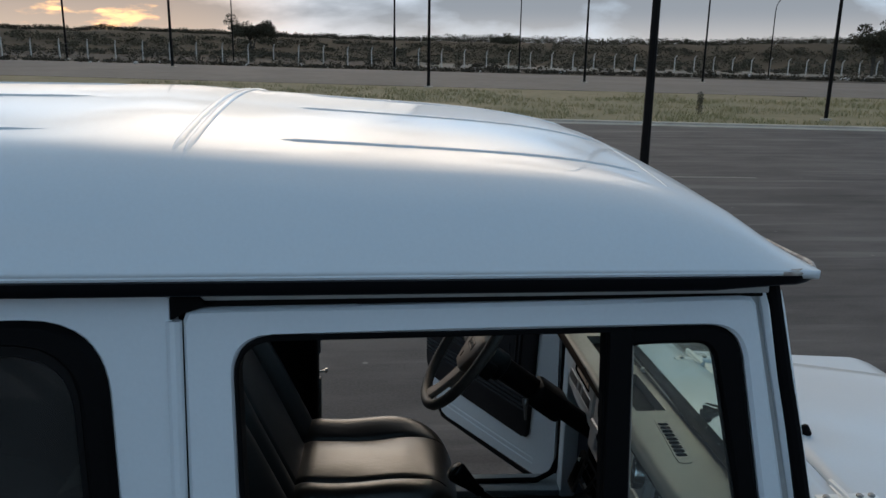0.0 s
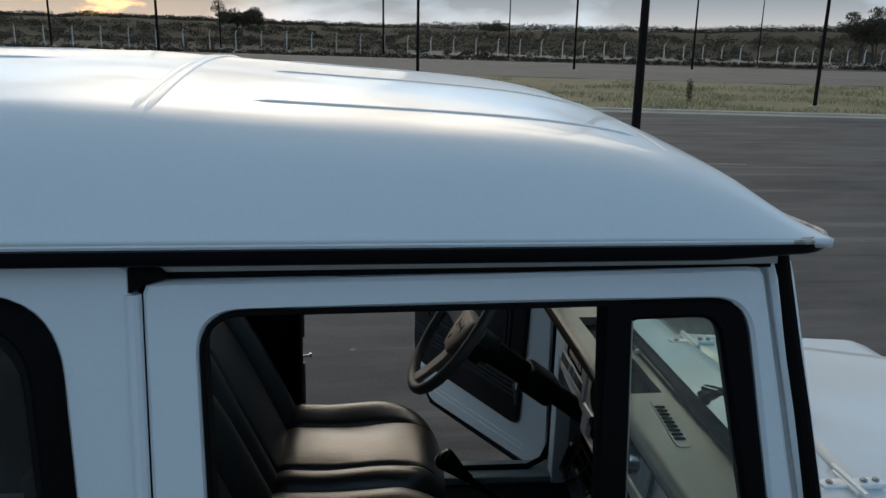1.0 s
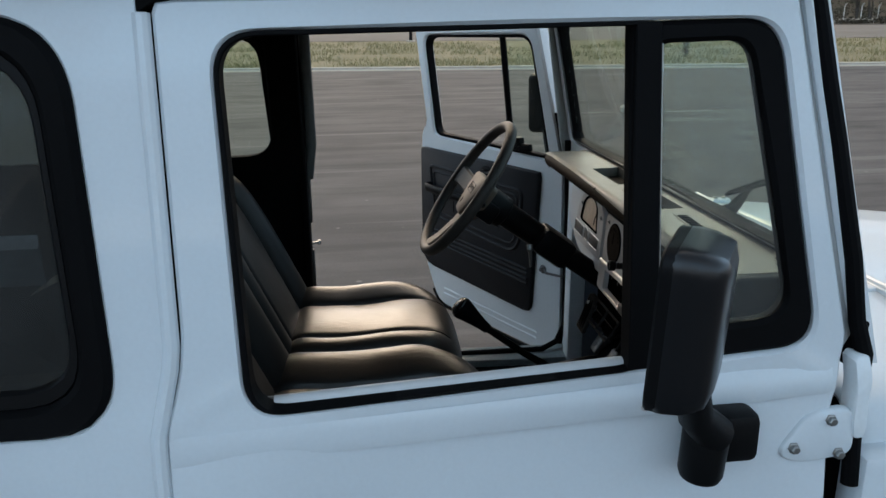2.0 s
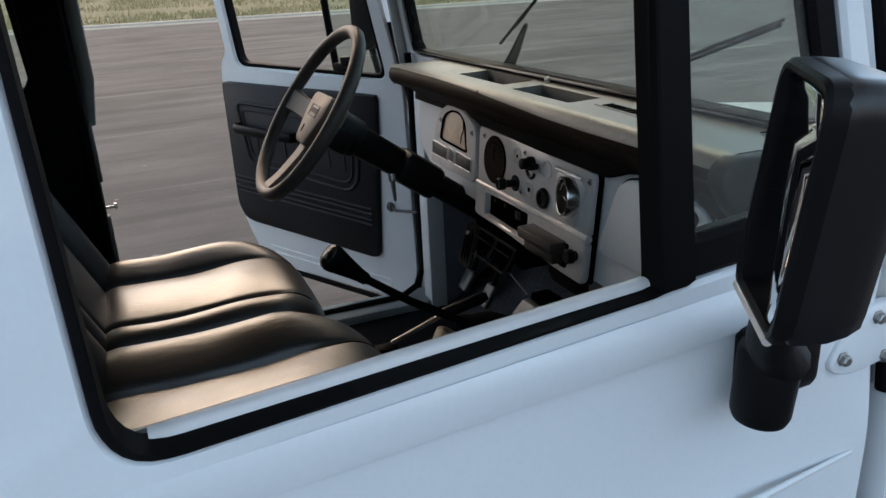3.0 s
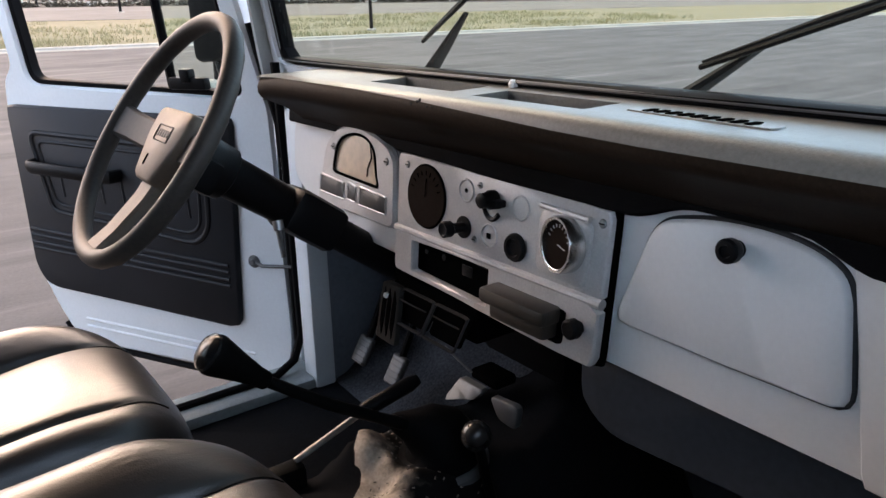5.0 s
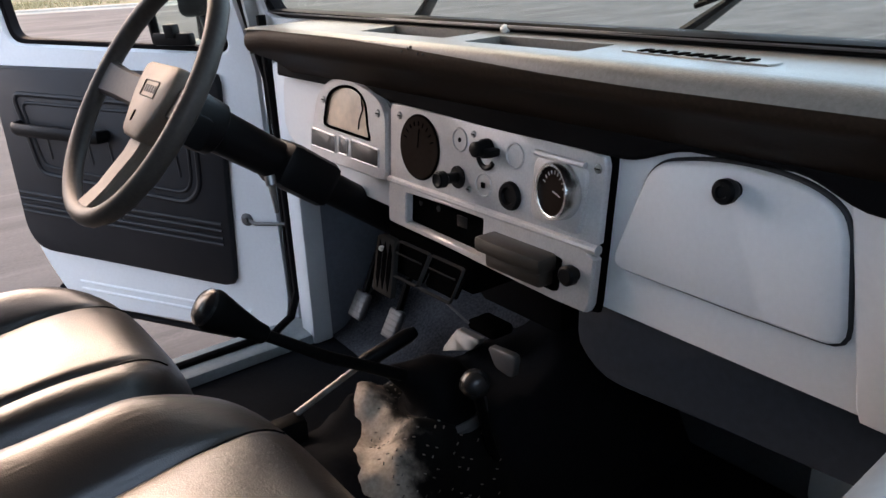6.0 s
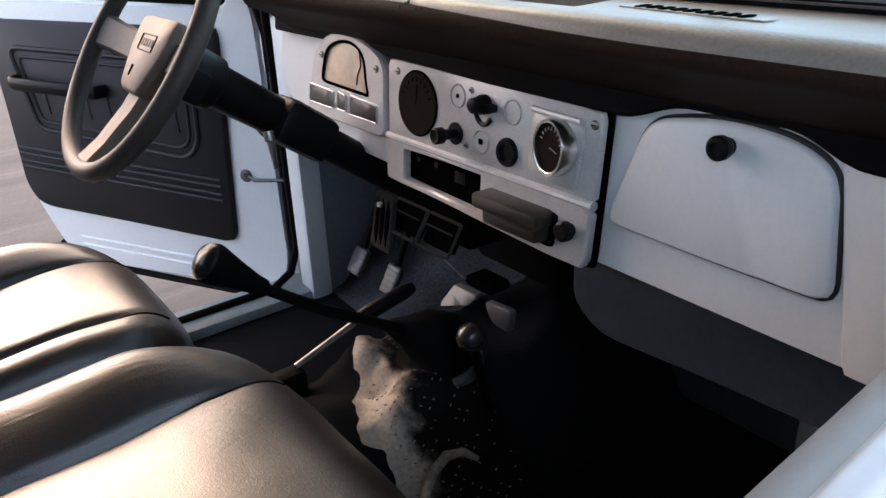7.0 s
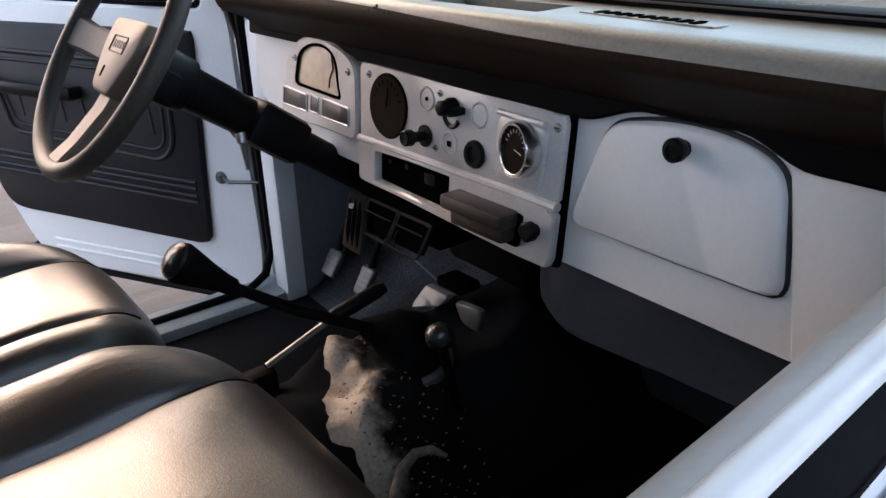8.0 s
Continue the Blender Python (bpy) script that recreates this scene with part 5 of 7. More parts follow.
# ---- cowl, bonnet, wings, nose ----
place.pop()
def hood_z(x, y):
    d = abs(y - YC) / 0.52
    return 1.170 + 0.036 * (1 - d * d) - 0.095 * ((x - 0.27) / 0.95) - 0.05 * max(0.0, (x - 1.05) / 0.17) ** 2


def hood_half(x):
    return 0.462 - 0.140 * smooth01((x - 0.42) / 0.95)


bm = bmesh.new()
half = [hood_half(0.34) * k for k in steps(0, 1, 10)] + [0.60, 0.67, 0.715, 0.742, 0.754, 0.757]
drop = [0.0] * 11 + [0.005, 0.011, 0.018, 0.032, 0.052, 0.13]
rows = []
for x in steps(0.045, 0.337, 8):
    z0 = hood_z(0.30, YC + hood_half(0.34))
    one = [Vector((x, YC + h, (hood_z(0.30, YC + h) if i < 11 else z0) - d)) for i, (h, d) in enumerate(zip(half, drop))]
    rows.append([Vector((v.x, W - v.y, v.z)) for v in reversed(one[1:])] + one)
skin(bm, rows, closed=False, cap=False)
cowl = part("cowl", bm, PAINT, car, "pale scuttle panel below the windscreen", angle=50)
mod = cowl.modifiers.new("thickness", "SOLIDIFY")
mod.thickness = 0.006
bm = bmesh.new()
box(bm, (0.333, 0.06, 1.10), (0.352, W - 0.06, 1.150), 0.002)
part("bonnet_joint", bm, RUBBER, car)


bm = bmesh.new()
rows = []
for x in steps(0.345, 1.22, 20):
    h = hood_half(x)
    ring = [Vector((x, YC + h * k, hood_z(x, YC + h * k))) for k in steps(-1, 1, 18)]
    ring = [Vector((x, YC - h - 0.014, 0.99)), Vector((x, YC - h - 0.006, ring[0].z - 0.006))] + ring + [Vector((x, YC + h + 0.006, ring[-1].z - 0.006)), Vector((x, YC + h + 0.014, 0.99))]
    rows.append(ring)
skin(bm, rows, closed=False)
bonnet = part("bonnet", bm, PAINT, car, "pale bonnet", angle=50)
mod = bonnet.modifiers.new("thickness", "SOLIDIFY")
mod.thickness = 0.008
for x, y in ((0.413, 0.653), (0.413, W - 0.653)):
    bm = bmesh.new()
    lathe(bm, (x, y, hood_z(x, y) - 0.002), (-0.3, 0, 1), [(0.010, 0), (0.012, 0.004), (0.010, 0.014), (0.008, 0.024), (0.004, 0.027)], 14)
    part("washer_jet", bm, RUBBER, bonnet)
for y, s in ((0.392, -1), (W - 0.392, 1)):
    for x in (0.345,):
        bm = bmesh.new()
        box(bm, (x - 0.060, y - 0.014, 1.176), (x + 0.070, y + 0.014, 1.188), 0.003)
        box(bm, (x - 0.012, y - 0.045, 1.172), (x + 0.012, y + 0.045, 1.190), 0.004)
        tube(bm, [(x, y - 0.055, 1.190), (x, y + 0.055, 1.190)], 0.007, 8)
        catch = part("bonnet_catch", bm, PAINT_IN, car, "bonnet hinge clasp with bolts")
        for dx in (-0.042, 0.030, 0.055):
            bm = bmesh.new()
            lathe(bm, (x + dx, y, 1.187), (0, 0, 1), [(0.007, 0), (0.007, 0.005), (0.004, 0.007)], 6)
            part("bolt", bm, STEEL, catch)
for s in (0, 1):
    bm = bmesh.new()
    y0, y1 = (-0.045, 0.375) if s == 0 else (W - 0.375, W + 0.045)
    wing = [(0.342, 1.045), (1.16, 0.995), (1.25, 0.96), (1.27, 0.80), (1.17, 0.80), (1.05, 0.92), (0.86, 0.98), (0.64, 0.94), (0.48, 0.80), (0.44, 0.58), (0.342, 0.58)]
    wo = [Vector(p) for p in rounded(wing, 0.03, 4)]
    skin(bm, [[Vector((p.x, y, p.y)) for p in wo] for y in (y0, y0 + 0.012, y1)])
    bmesh.ops.triangulate(bm, faces=[f for f in bm.faces if len(f.verts) > 4])
    part("wing", bm, PAINT, car, "pale front wing")
    bm = bmesh.new()
    y0, y1 = (-0.030, 0.030) if s == 0 else (W - 0.030, W + 0.030)
    box(bm, (0.045, y0, 0.58), (0.338, y1, 1.098), 0.012)
    part("scuttle_side", bm, PAINT, car)
bm = bmesh.new()
box(bm, (0.352, 0.02, 0.55), (0.42, W - 0.02, 1.115), 0.006)
part("bulkhead", bm, BULK_M, car, "dark grey painted bulkhead behind the dashboard")
bm = bmesh.new()
box(bm, (1.18, 0.33, 0.72), (1.235, W - 0.33, 1.13), 0.02)
part("nose_panel", bm, PAINT, car)
bm = bmesh.new()
box(bm, (1.27, -0.03, 0.60), (1.36, W + 0.03, 0.72), 0.02)
part("bumper", bm, STEEL, car)
bm = bmesh.new()
box(bm, (-2.85, 0.42, 0.42), (1.27, 0.52, 0.54), 0.01)
box(bm, (-2.85, W - 0.52, 0.42), (1.27, W - 0.42, 0.54), 0.01)
part("chassis", bm, TRIM, car)
for x in (0.80, -1.92):
    for y, s in ((0.09, -1), (W - 0.09, 1)):
        bm = bmesh.new()
        lathe(bm, (x, y - s * 0.11, 0.375), (0, s, 0), [(0.21, 0.0), (0.33, 0.0), (0.362, 0.02), (0.374, 0.05), (0.374, 0.16), (0.362, 0.19), (0.33, 0.21), (0.21, 0.20)], 40)
        wheel = part("wheel", bm, TYRE, car, "dark tyre on a pale steel rim")
        bm = bmesh.new()
        lathe(bm, (x, y - s * 0.08, 0.375), (0, s, 0), [(0.205, 0.0), (0.212, 0.10), (0.19, 0.15), (0.12, 0.12), (0.08, 0.16), (0.04, 0.18)], 32)
        part("rim", bm, PAINT_IN, wheel)
    bm = bmesh.new()
    tube(bm, [(x, 0.1, 0.375), (x, W - 0.1, 0.375)], 0.045, 10)
    part("axle", bm, TRIM, car)


# ---- dashboard ----
place.append(CABIN)


def face(u, v, w):
    """The metal fascia: u across (y), v up, w forwards."""
    return Vector((0.004 + 0.085 * (v - 1.19) + w, u, v))


FACE_N = Vector((-1, 0, 0.085)).normalized()


def on_face(y, z, out=0.0):
    return face(y, z, 0) + FACE_N * out


bm = bmesh.new()
plate(bm, rounded([(1.405, 1.245), (0.075, 1.245), (0.075, 0.996), (0.160, 0.9965), (0.225, 0.997), (0.52, 0.9995), (0.98, 1.020), (1.26, 1.030), (1.405, 1.10)], [0.01, 0.01, 0.01, 0.02, 0.01, 0.01, 0.01, 0.03, 0.03], 4), face, 0.008, 0.038, 0.006, 200, (0.75, 1.13))
dash = part("dashboard", bm, FASCIA_M, car, "pale painted dashboard under a worn black padded top")
bm = bmesh.new()
plate(bm, rounded([(0.243, 1.232), (0.080, 1.232), (0.080, 0.990), (0.192, 0.992)], 0.006), face, 0.003, 0.010, 0.004, 80)
part("fascia_end", bm, FASCIA_M, dash, "pale end piece of the dashboard")


# padded top with two recessed trays, a demister slot and a rolled front edge
TRAYS = ((0.518, 0.714, -0.059, 0.004), (0.772, 0.984, -0.048, 0.020))
PX = [-0.086, -0.059, -0.048, 0.004, 0.020, 0.062]
PY = [0.105, 0.20, 0.30, 0.40, 0.518, 0.714, 0.772, 0.984, 1.10, 1.22, 1.300, 1.322]


def pad_z(x, y):
    return 1.3245 + 0.006 * smooth01((x + 0.02) / 0.08) - 0.010 * smooth01((y - 1.28) / 0.05)


bm = bmesh.new()
vert = {}


def pv(x, y, dz=0.0):
    key = (round(x, 4), round(y, 4), round(dz, 4))
    if key not in vert:
        vert[key] = bm.verts.new((x, y, pad_z(x, y) + dz))
    return vert[key]


for x0, x1 in zip(PX, PX[1:]):
    for y0, y1 in zip(PY, PY[1:]):
        if not any(a <= y0 and y1 <= b and p <= x0 and x1 <= q for a, b, p, q in TRAYS):
            bm.faces.new((pv(x0, y0), pv(x1, y0), pv(x1, y1), pv(x0, y1)))
for a, b, p, q in TRAYS:
    D = -0.024
    xs = [x for x in PX if p <= x <= q]
    ring = [(x, a) for x in xs] + [(x, b) for x in reversed(xs)]
    for (x0, y0), (x1, y1) in zip(ring, ring[1:] + ring[:1]):
        bm.faces.new((pv(x0, y0), pv(x1, y1), pv(x1, y1, D), pv(x0, y0, D)))
    bm.faces.new([pv(x, y, D) for x, y in ring])
for y in (PY[0], PY[-1]):
    bm.faces.new([pv(x, y) for x in PX] + [bm.verts.new((PX[-1], y, 1.27)), bm.verts.new((PX[0], y, 1.27))])
edge = []
for y in PY:
    # painted sheen: the pale part reaches further down the roll towards the passenger's end
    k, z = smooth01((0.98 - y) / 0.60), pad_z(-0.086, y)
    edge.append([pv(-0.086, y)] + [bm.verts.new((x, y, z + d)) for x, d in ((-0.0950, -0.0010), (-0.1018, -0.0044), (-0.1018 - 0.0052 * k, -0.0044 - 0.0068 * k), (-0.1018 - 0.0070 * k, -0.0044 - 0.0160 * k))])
for r0, r1 in zip(edge, edge[1:]):
    for i in range(4):
        bm.faces.new((r0[i], r0[i + 1], r1[i + 1], r1[i]))
pad = part("dash_pad", bm, FADED_SHEEN, dash, "faded grey vinyl top of the dash pad, sky sheen in its colour", angle=40)
# dark sheets on the tray floors, for the shade in the recesses
TRAY_M = material("dark_tray_shade", (0.030, 0.028, 0.026), 0.7, spec=0.05, vary=0.3, grain=200, stain=12)
for a, b, p, q in TRAYS:
    bm = bmesh.new()
    box(bm, (p + 0.001, a + 0.001, 1.2985), (q - 0.001, b - 0.001, 1.3035), 0.001)
    part("tray_shade", bm, TRAY_M, dash, "dark sheet for the shade in a recessed tray")
bm = bmesh.new()
roll = [(-0.086, 0.0), (-0.095, -0.002), (-0.102, -0.007), (-0.1065, -0.015), (-0.1065, -0.026), (-0.101, -0.036), (-0.085, -0.045), (-0.055, -0.058), (-0.025, -0.078), (0.0, -0.100), (0.02, -0.104), (0.062, -0.10)]
rows = []
for y in PY:
    tuck = 0.012 * smooth01((y - 1.28) / 0.05)
    rows.append([bm.verts.new((x + tuck * (i > 0), y, pad_z(-0.086, y) if i == 0 else 1.3245 + z - tuck)) for i, (x, z) in enumerate(roll)])
for r0, r1 in zip(rows, rows[1:]):
    for i in range(len(roll) - 1):
        bm.faces.new((r0[i], r0[i + 1], r1[i + 1], r1[i]))
for r in (rows[0], rows[-1]):
    bm.faces.new(r + [bm.verts.new((0.062, r[0].co.y, 1.318))])
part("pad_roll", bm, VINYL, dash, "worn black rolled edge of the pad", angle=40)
bm = bmesh.new()
plate(bm, rounded([(-0.100, 1.3235), (-0.121, 1.312), (-0.122, 1.292), (-0.100, 1.256), (-0.070, 1.231), (-0.030, 1.218), (0.052, 1.212), (0.052, 1.3235)], [0.012, 0.01, 0.012, 0.02, 0.02, 0.02, 0.004, 0.004], 4), lambda u, v, w: Vector((u, 0.086 + w, v)), 0.0, 0.028, 0.006, 90, (-0.03, 1.27))
part("pad_end", bm, material("slate_vinyl", (0.022, 0.023, 0.026), 0.5, spec=0.3, vary=0.25, grain=220, stain=6, bump=0.1, bump_scale=500), dash, "dark slate moulded end of the pad")
# black valance under the roll, dipping at the near end past the glove box


def valance_z(y):
    if y > 0.50:
        return 1.1985 + 0.010 * smooth01((y - 0.66) / 0.30) + 0.007 * smooth01((y - 0.98) / 0.03)
    return 1.2215 - 0.023 * smooth01((y - 0.400) / 0.090) - 0.025 * smooth01((0.290 - y) / 0.085)


bm = bmesh.new()
skin(bm, [[face(y, 1.262, -0.011), face(y, valance_z(y) + 0.004, -0.012), face(y, valance_z(y), -0.009), face(y, valance_z(y), -0.002), face(y, 1.262, -0.002)] for y in steps(0.085, 1.385, 90)])
part("pad_valance", bm, TRIM, dash, "black trim under the dash pad")
# scuffs on the rolled edge
SCUFF = material("torn_vinyl", (0.006, 0.006, 0.006), 0.9, vary=0.2)
rng = random.Random(4)
for k in range(5):
    bm = bmesh.new()
    y, z = 0.742 + 0.012 * k + rng.uniform(-0.004, 0.004), 1.316 + rng.uniform(-0.006, 0.004)
    lathe(bm, (-0.1035 - 0.002 * (z < 1.314), y, z), (-1, 0, 0.5), [(rng.uniform(0.0016, 0.0034), -0.003), (0.002, 0.0012), (0.0007, 0.0018)], 7)
    part("scuff", bm, SCUFF, dash)


def on_pad(u, v, w):
    return Vector((v, u, pad_z(v, u) + 0.001 - w))


def demister(y0, y1, x0, x1, n):
    bm = bmesh.new()
    frame_plate(bm, rounded([(y0, x0), (y1, x0 + 0.016 * (y0 < 0.6)), (y1, x1 + 0.016 * (y0 < 0.6)), (y0, x1)], 0.012), rounded([(y0 + 0.024, x0 + 0.008), (y1 - 0.024, x0 + 0.008 + 0.012 * (y0 < 0.6)), (y1 - 0.024, x1 - 0.008 + 0.012 * (y0 < 0.6)), (y0 + 0.024, x1 - 0.008)], 0.003), on_pad, -0.0008, 0.001, 90, ((y0 + y1) / 2, (x0 + x1) / 2 + 0.007 * (y0 < 0.6)), 0.0015)
    slot = part("demister_vent", bm, FADED_SHEEN, dash, "demister grille in the pad")
    for k in range(n):
        bm = bmesh.new()
        y = y0 + 0.030 + (y1 - y0 - 0.060) * k / (n - 1)
        xm = (x0 + x1) / 2 + 0.014 * (y0 < 0.6) * (y - y0) / (y1 - y0)
        box(bm, (xm - 0.010, y - 0.0042, 1.3262), (xm + 0.010, y + 0.0042, 1.3275), 0.0004)
        part("demister_slot", bm, DARK_VOID, dash)


demister(0.296, 0.482, -0.052, -0.022, 9)
demister(1.075, 1.255, 0.032, 0.050, 6)
demister(0.135, 0.165, -0.01, 0.012, 2)

# glove-box lid in its rubber, with a round knob
GLOVE = rounded([(0.503, 1.0625), (0.4585, 1.199), (0.375, 1.2155), (0.290, 1.2125), (0.241, 1.193), (0.2305, 1.165), (0.213, 1.0605), (0.343, 1.0590)], [0.022, 0.028, 0.06, 0.05, 0.025, 0.0, 0.022, 0.0], 6)
GLOVE_SEAL = rounded([(0.505, 1.0602), (0.4605, 1.2015), (0.377, 1.2198), (0.289, 1.2170), (0.237, 1.1960), (0.226, 1.1620), (0.2092, 1.0572), (0.343, 1.0565)], [0.024, 0.03, 0.06, 0.05, 0.03, 0.0, 0.025, 0.0], 6)
bm = bmesh.new()
plate(bm, GLOVE_SEAL, face, 0.0035, 0.012, 0.003, 120, (0.365, 1.14))
part("glovebox_seal", bm, material("dark_grey_seal", (0.035, 0.035, 0.036), 0.6, spec=0.2), dash)
bm = bmesh.new()
plate(bm, GLOVE, face, -0.003, 0.010, 0.006, 120, (0.365, 1.14))
lid = part("glovebox_lid", bm, FASCIA_M, dash, "pale rounded glove-box lid")
bm = bmesh.new()
lathe(bm, on_face(0.3505, 1.190, 0.001), FACE_N, [(0.010, 0), (0.009, 0.006), (0.012, 0.010), (0.0135, 0.014), (0.0135, 0.022), (0.011, 0.025), (0.007, 0.0255), (0.006, 0.023)], 24)
part("glovebox_knob", bm, PLASTIC, dash, "round black knob")


# silver centre panel: upper plate, lip, lower plate with the radio opening
def screw(y, z, out, r=0.0052):
    bm = bmesh.new()
    lathe(bm, on_face(y, z, out - 0.001), FACE_N, [(r, 0), (r, 0.0015), (r * 0.75, 0.0032), (r * 0.3, 0.0036)], 12)
    part("screw", bm, STEEL, dash)
    bm = bmesh.new()
    box(bm, (-0.0006, -r * 0.7, -0.0008), (0.0006, r * 0.7, 0.0008))
    bmesh.ops.translate(bm, verts=bm.verts, vec=on_face(y, z, out + 0.0026))
    part("screw_slot", bm, DARK_VOID, dash)


bm = bmesh.new()
plate(bm, rounded([(0.980, 0.999), (0.980, 1.213), (0.506, 1.203), (0.509, 0.992)], 0.012, 5), face, -0.003, 0.004, 0.001, 120, (0.75, 1.105))
part("panel_gap", bm, DARK_VOID, dash)
bm = bmesh.new()
plate(bm, rounded([(0.972, 1.081), (0.975, 1.2095), (0.5115, 1.1992), (0.5135, 1.081)], [0.004, 0.014, 0.014, 0.004], 5), face, -0.012, 0.004, 0.004, 140, (0.75, 1.145))
panel = part("centre_panel", bm, SILVER, dash, "silver centre panel with gauges and switches")
bm = bmesh.new()
tube(bm, [on_face(0.974, 1.080, 0.010), on_face(0.514, 1.0795, 0.010)], 0.0072, 10)
part("panel_lip", bm, SILVER, dash)
bm = bmesh.new()
frame_plate(bm, rounded([(0.972, 1.0785), (0.5135, 1.0785), (0.5155, 0.998), (0.53, 0.995), (0.970, 1.0115)], [0.002, 0.002, 0.006, 0.006, 0.006]), rounded([(0.918, 1.070), (0.7265, 1.072), (0.7275, 1.014), (0.918, 1.0195)], 0.003), face, -0.016, 0.004, 160, (0.82, 1.046), 0.003)
part("lower_panel", bm, SILVER, dash)
bm = bmesh.new()
box(bm, (-0.0065, 0.722, 1.010), (0.02, 0.922, 1.076))
part("radio_recess", bm, DARK_VOID, dash, "empty black radio slot")
for y, z in ((0.895, 1.055), (0.872, 1.050), (0.848, 1.056)):
    bm = bmesh.new()
    lathe(bm, (-0.0065, y, z), (-1, 0, 0.1), [(0.009, 0), (0.009, 0.003), (0.005, 0.004)], 14)
    part("radio_plug", bm, PLASTIC, dash)
bm = bmesh.new()
box(bm, (-0.012, 0.775, 1.040), (-0.006, 0.80, 1.058), 0.001)
part("radio_connector", bm, PLASTIC, dash)
for y, z in ((0.945, 1.190), (0.5245, 1.1805)):
    screw(y, z, 0.012, 0.0062)
screw(0.7585, 1.1875, 0.012)
screw(0.7645, 1.1055, 0.012)


def dial(y, z, r, mat, out, bezel=None, turn=0.0):
    """A round gauge; turn: degrees by which it faces the driver."""
    spin = Matrix.Rotation(radians(-turn), 3, "Z")
    mid = on_face(y, z, out)
    bm = bmesh.new()
    lathe(bm, mid, spin @ FACE_N, [(r, -0.002), (r, 0.0014), (r * 0.999, 0.0015), (r * 0.3, 0.0016)], 40)
    d = part("gauge", bm, mat, dash)
    for k in range(9):
        a = radians(-70 + 140 * k / 8)
        bm = bmesh.new()
        t0, t1 = 0.70 * r, 0.84 * r
        tube(bm, [mid + spin @ (on_face(y - t * math.sin(a), z + t * math.cos(a), out + 0.0022) - mid) for t in (t0, t1)], 0.0009, 4)
        part("dial_mark", bm, MARK if bezel else DARK_VOID, dash)
    bm = bmesh.new()
    tube(bm, [mid + spin @ (p - mid) for p in (on_face(y, z, out + 0.003), on_face(y - 0.55 * r * (1 if bezel else 0.1), z + 0.1 * r * (-1 if bezel else 6), out + 0.003))], 0.0008, 4)
    part("gauge_needle", bm, MARK if bezel else DARK_VOID, dash)
    if bezel:
        bm = bmesh.new()
        lathe(bm, mid, spin @ FACE_N, [(r * 1.20, -0.018), (r * 1.19, 0.004), (r * 1.15, 0.0075), (r * 1.06, 0.0075), (r * 1.0, 0.0065), (r * 0.985, -0.001)], 44)
        part("gauge_bezel", bm, bezel, dash, "chrome gauge ring")
    return d


dial(0.889, 1.147, 0.0490, DIAL, 0.0135)
bm = bmesh.new()
tube(bm, [on_face(0.889 + 0.050 * math.cos(a), 1.147 + 0.050 * math.sin(a), 0.0125) for a in steps(0, 6.2832, 48)[:-1]], 0.002, 6, loop=True)
part("gauge_rim", bm, DARK_VOID, dash)
bm = bmesh.new()
plate(bm, rounded([(0.632, 1.097), (0.630, 1.182), (0.536, 1.179), (0.543, 1.091)], 0.016, 6), face, -0.017, -0.010, 0.004, 80)
part("gauge_base", bm, SILVER, dash)
bm = bmesh.new()
tube(bm, [on_face(0.628, 1.184, 0.016), on_face(0.542, 1.1815, 0.016)], 0.0045, 8)
part("panel_bead", bm, SILVER, dash)
dial(0.583, 1.142, 0.0315, DIAL, 0.023, CHROME, 14.0)


def ring(y, z, r, hole, square=False):
    bm = bmesh.new()
    tube(bm, [on_face(y + r * math.cos(a), z + r * math.sin(a), 0.0122) for a in steps(0, 6.2832, 30)[:-1]], 0.0018, 6, loop=True)
    part("switch_ring", bm, SILVER, dash)
    if hole:
        bm = bmesh.new()
        if square:
            box(bm, (-0.001, -hole, -hole), (0.001, hole, hole))
            bmesh.ops.translate(bm, verts=bm.verts, vec=on_face(y, z, 0.0126))
        else:
            lathe(bm, on_face(y, z, 0.0115), FACE_N, [(hole, 0), (hole, 0.0014), (hole * 0.5, 0.0016)], 14)
        part("switch_hole", bm, DARK_VOID, dash)


ring(0.790, 1.1745, 0.0165, 0.0035)
ring(0.671, 1.171, 0.0165, 0)
ring(0.733, 1.118, 0.0165, 0.0040, True)
bm = bmesh.new()
lathe(bm, on_face(0.6745, 1.115, 0.011), FACE_N, [(0.0205, 0), (0.0205, 0.004), (0.018, 0.008), (0.013, 0.008), (0.011, 0.004)], 24)
part("socket", bm, PLASTIC, dash, "black round socket")
bm = bmesh.new()
lathe(bm, on_face(0.727, 1.1725, 0.011), FACE_N, [(0.014, 0), (0.014, 0.010), (0.011, 0.016), (0.011, 0.026), (0.008, 0.028)], 20)
box(bm, (-0.010, -0.026, -0.0055), (0.010, 0.022, 0.0055), 0.003)
for v in bm.verts:
    if v.co.length < 0.2:
        v.co += on_face(0.727, 1.170, 0.020)
part("rotary_switch", bm, PLASTIC, dash, "black rotary switch")
bm = bmesh.new()
tube(bm, [on_face(0.729 + 0.018 * math.cos(a), 1.164 + 0.020 * math.sin(a), 0.0125) for a in steps(-2.6, -0.3, 10)], 0.0042, 6)
part("switch_scale", bm, PLASTIC, dash)
bm = bmesh.new()
lathe(bm, on_face(0.791, 1.1185, 0.011), FACE_N, [(0.017, 0), (0.017, 0.003), (0.008, 0.004), (0.008, 0.024), (0.0125, 0.028), (0.0125, 0.040), (0.010, 0.042), (0.006, 0.040)], 20)
part("pull_switch", bm, PLASTIC, dash, "black pull knob")
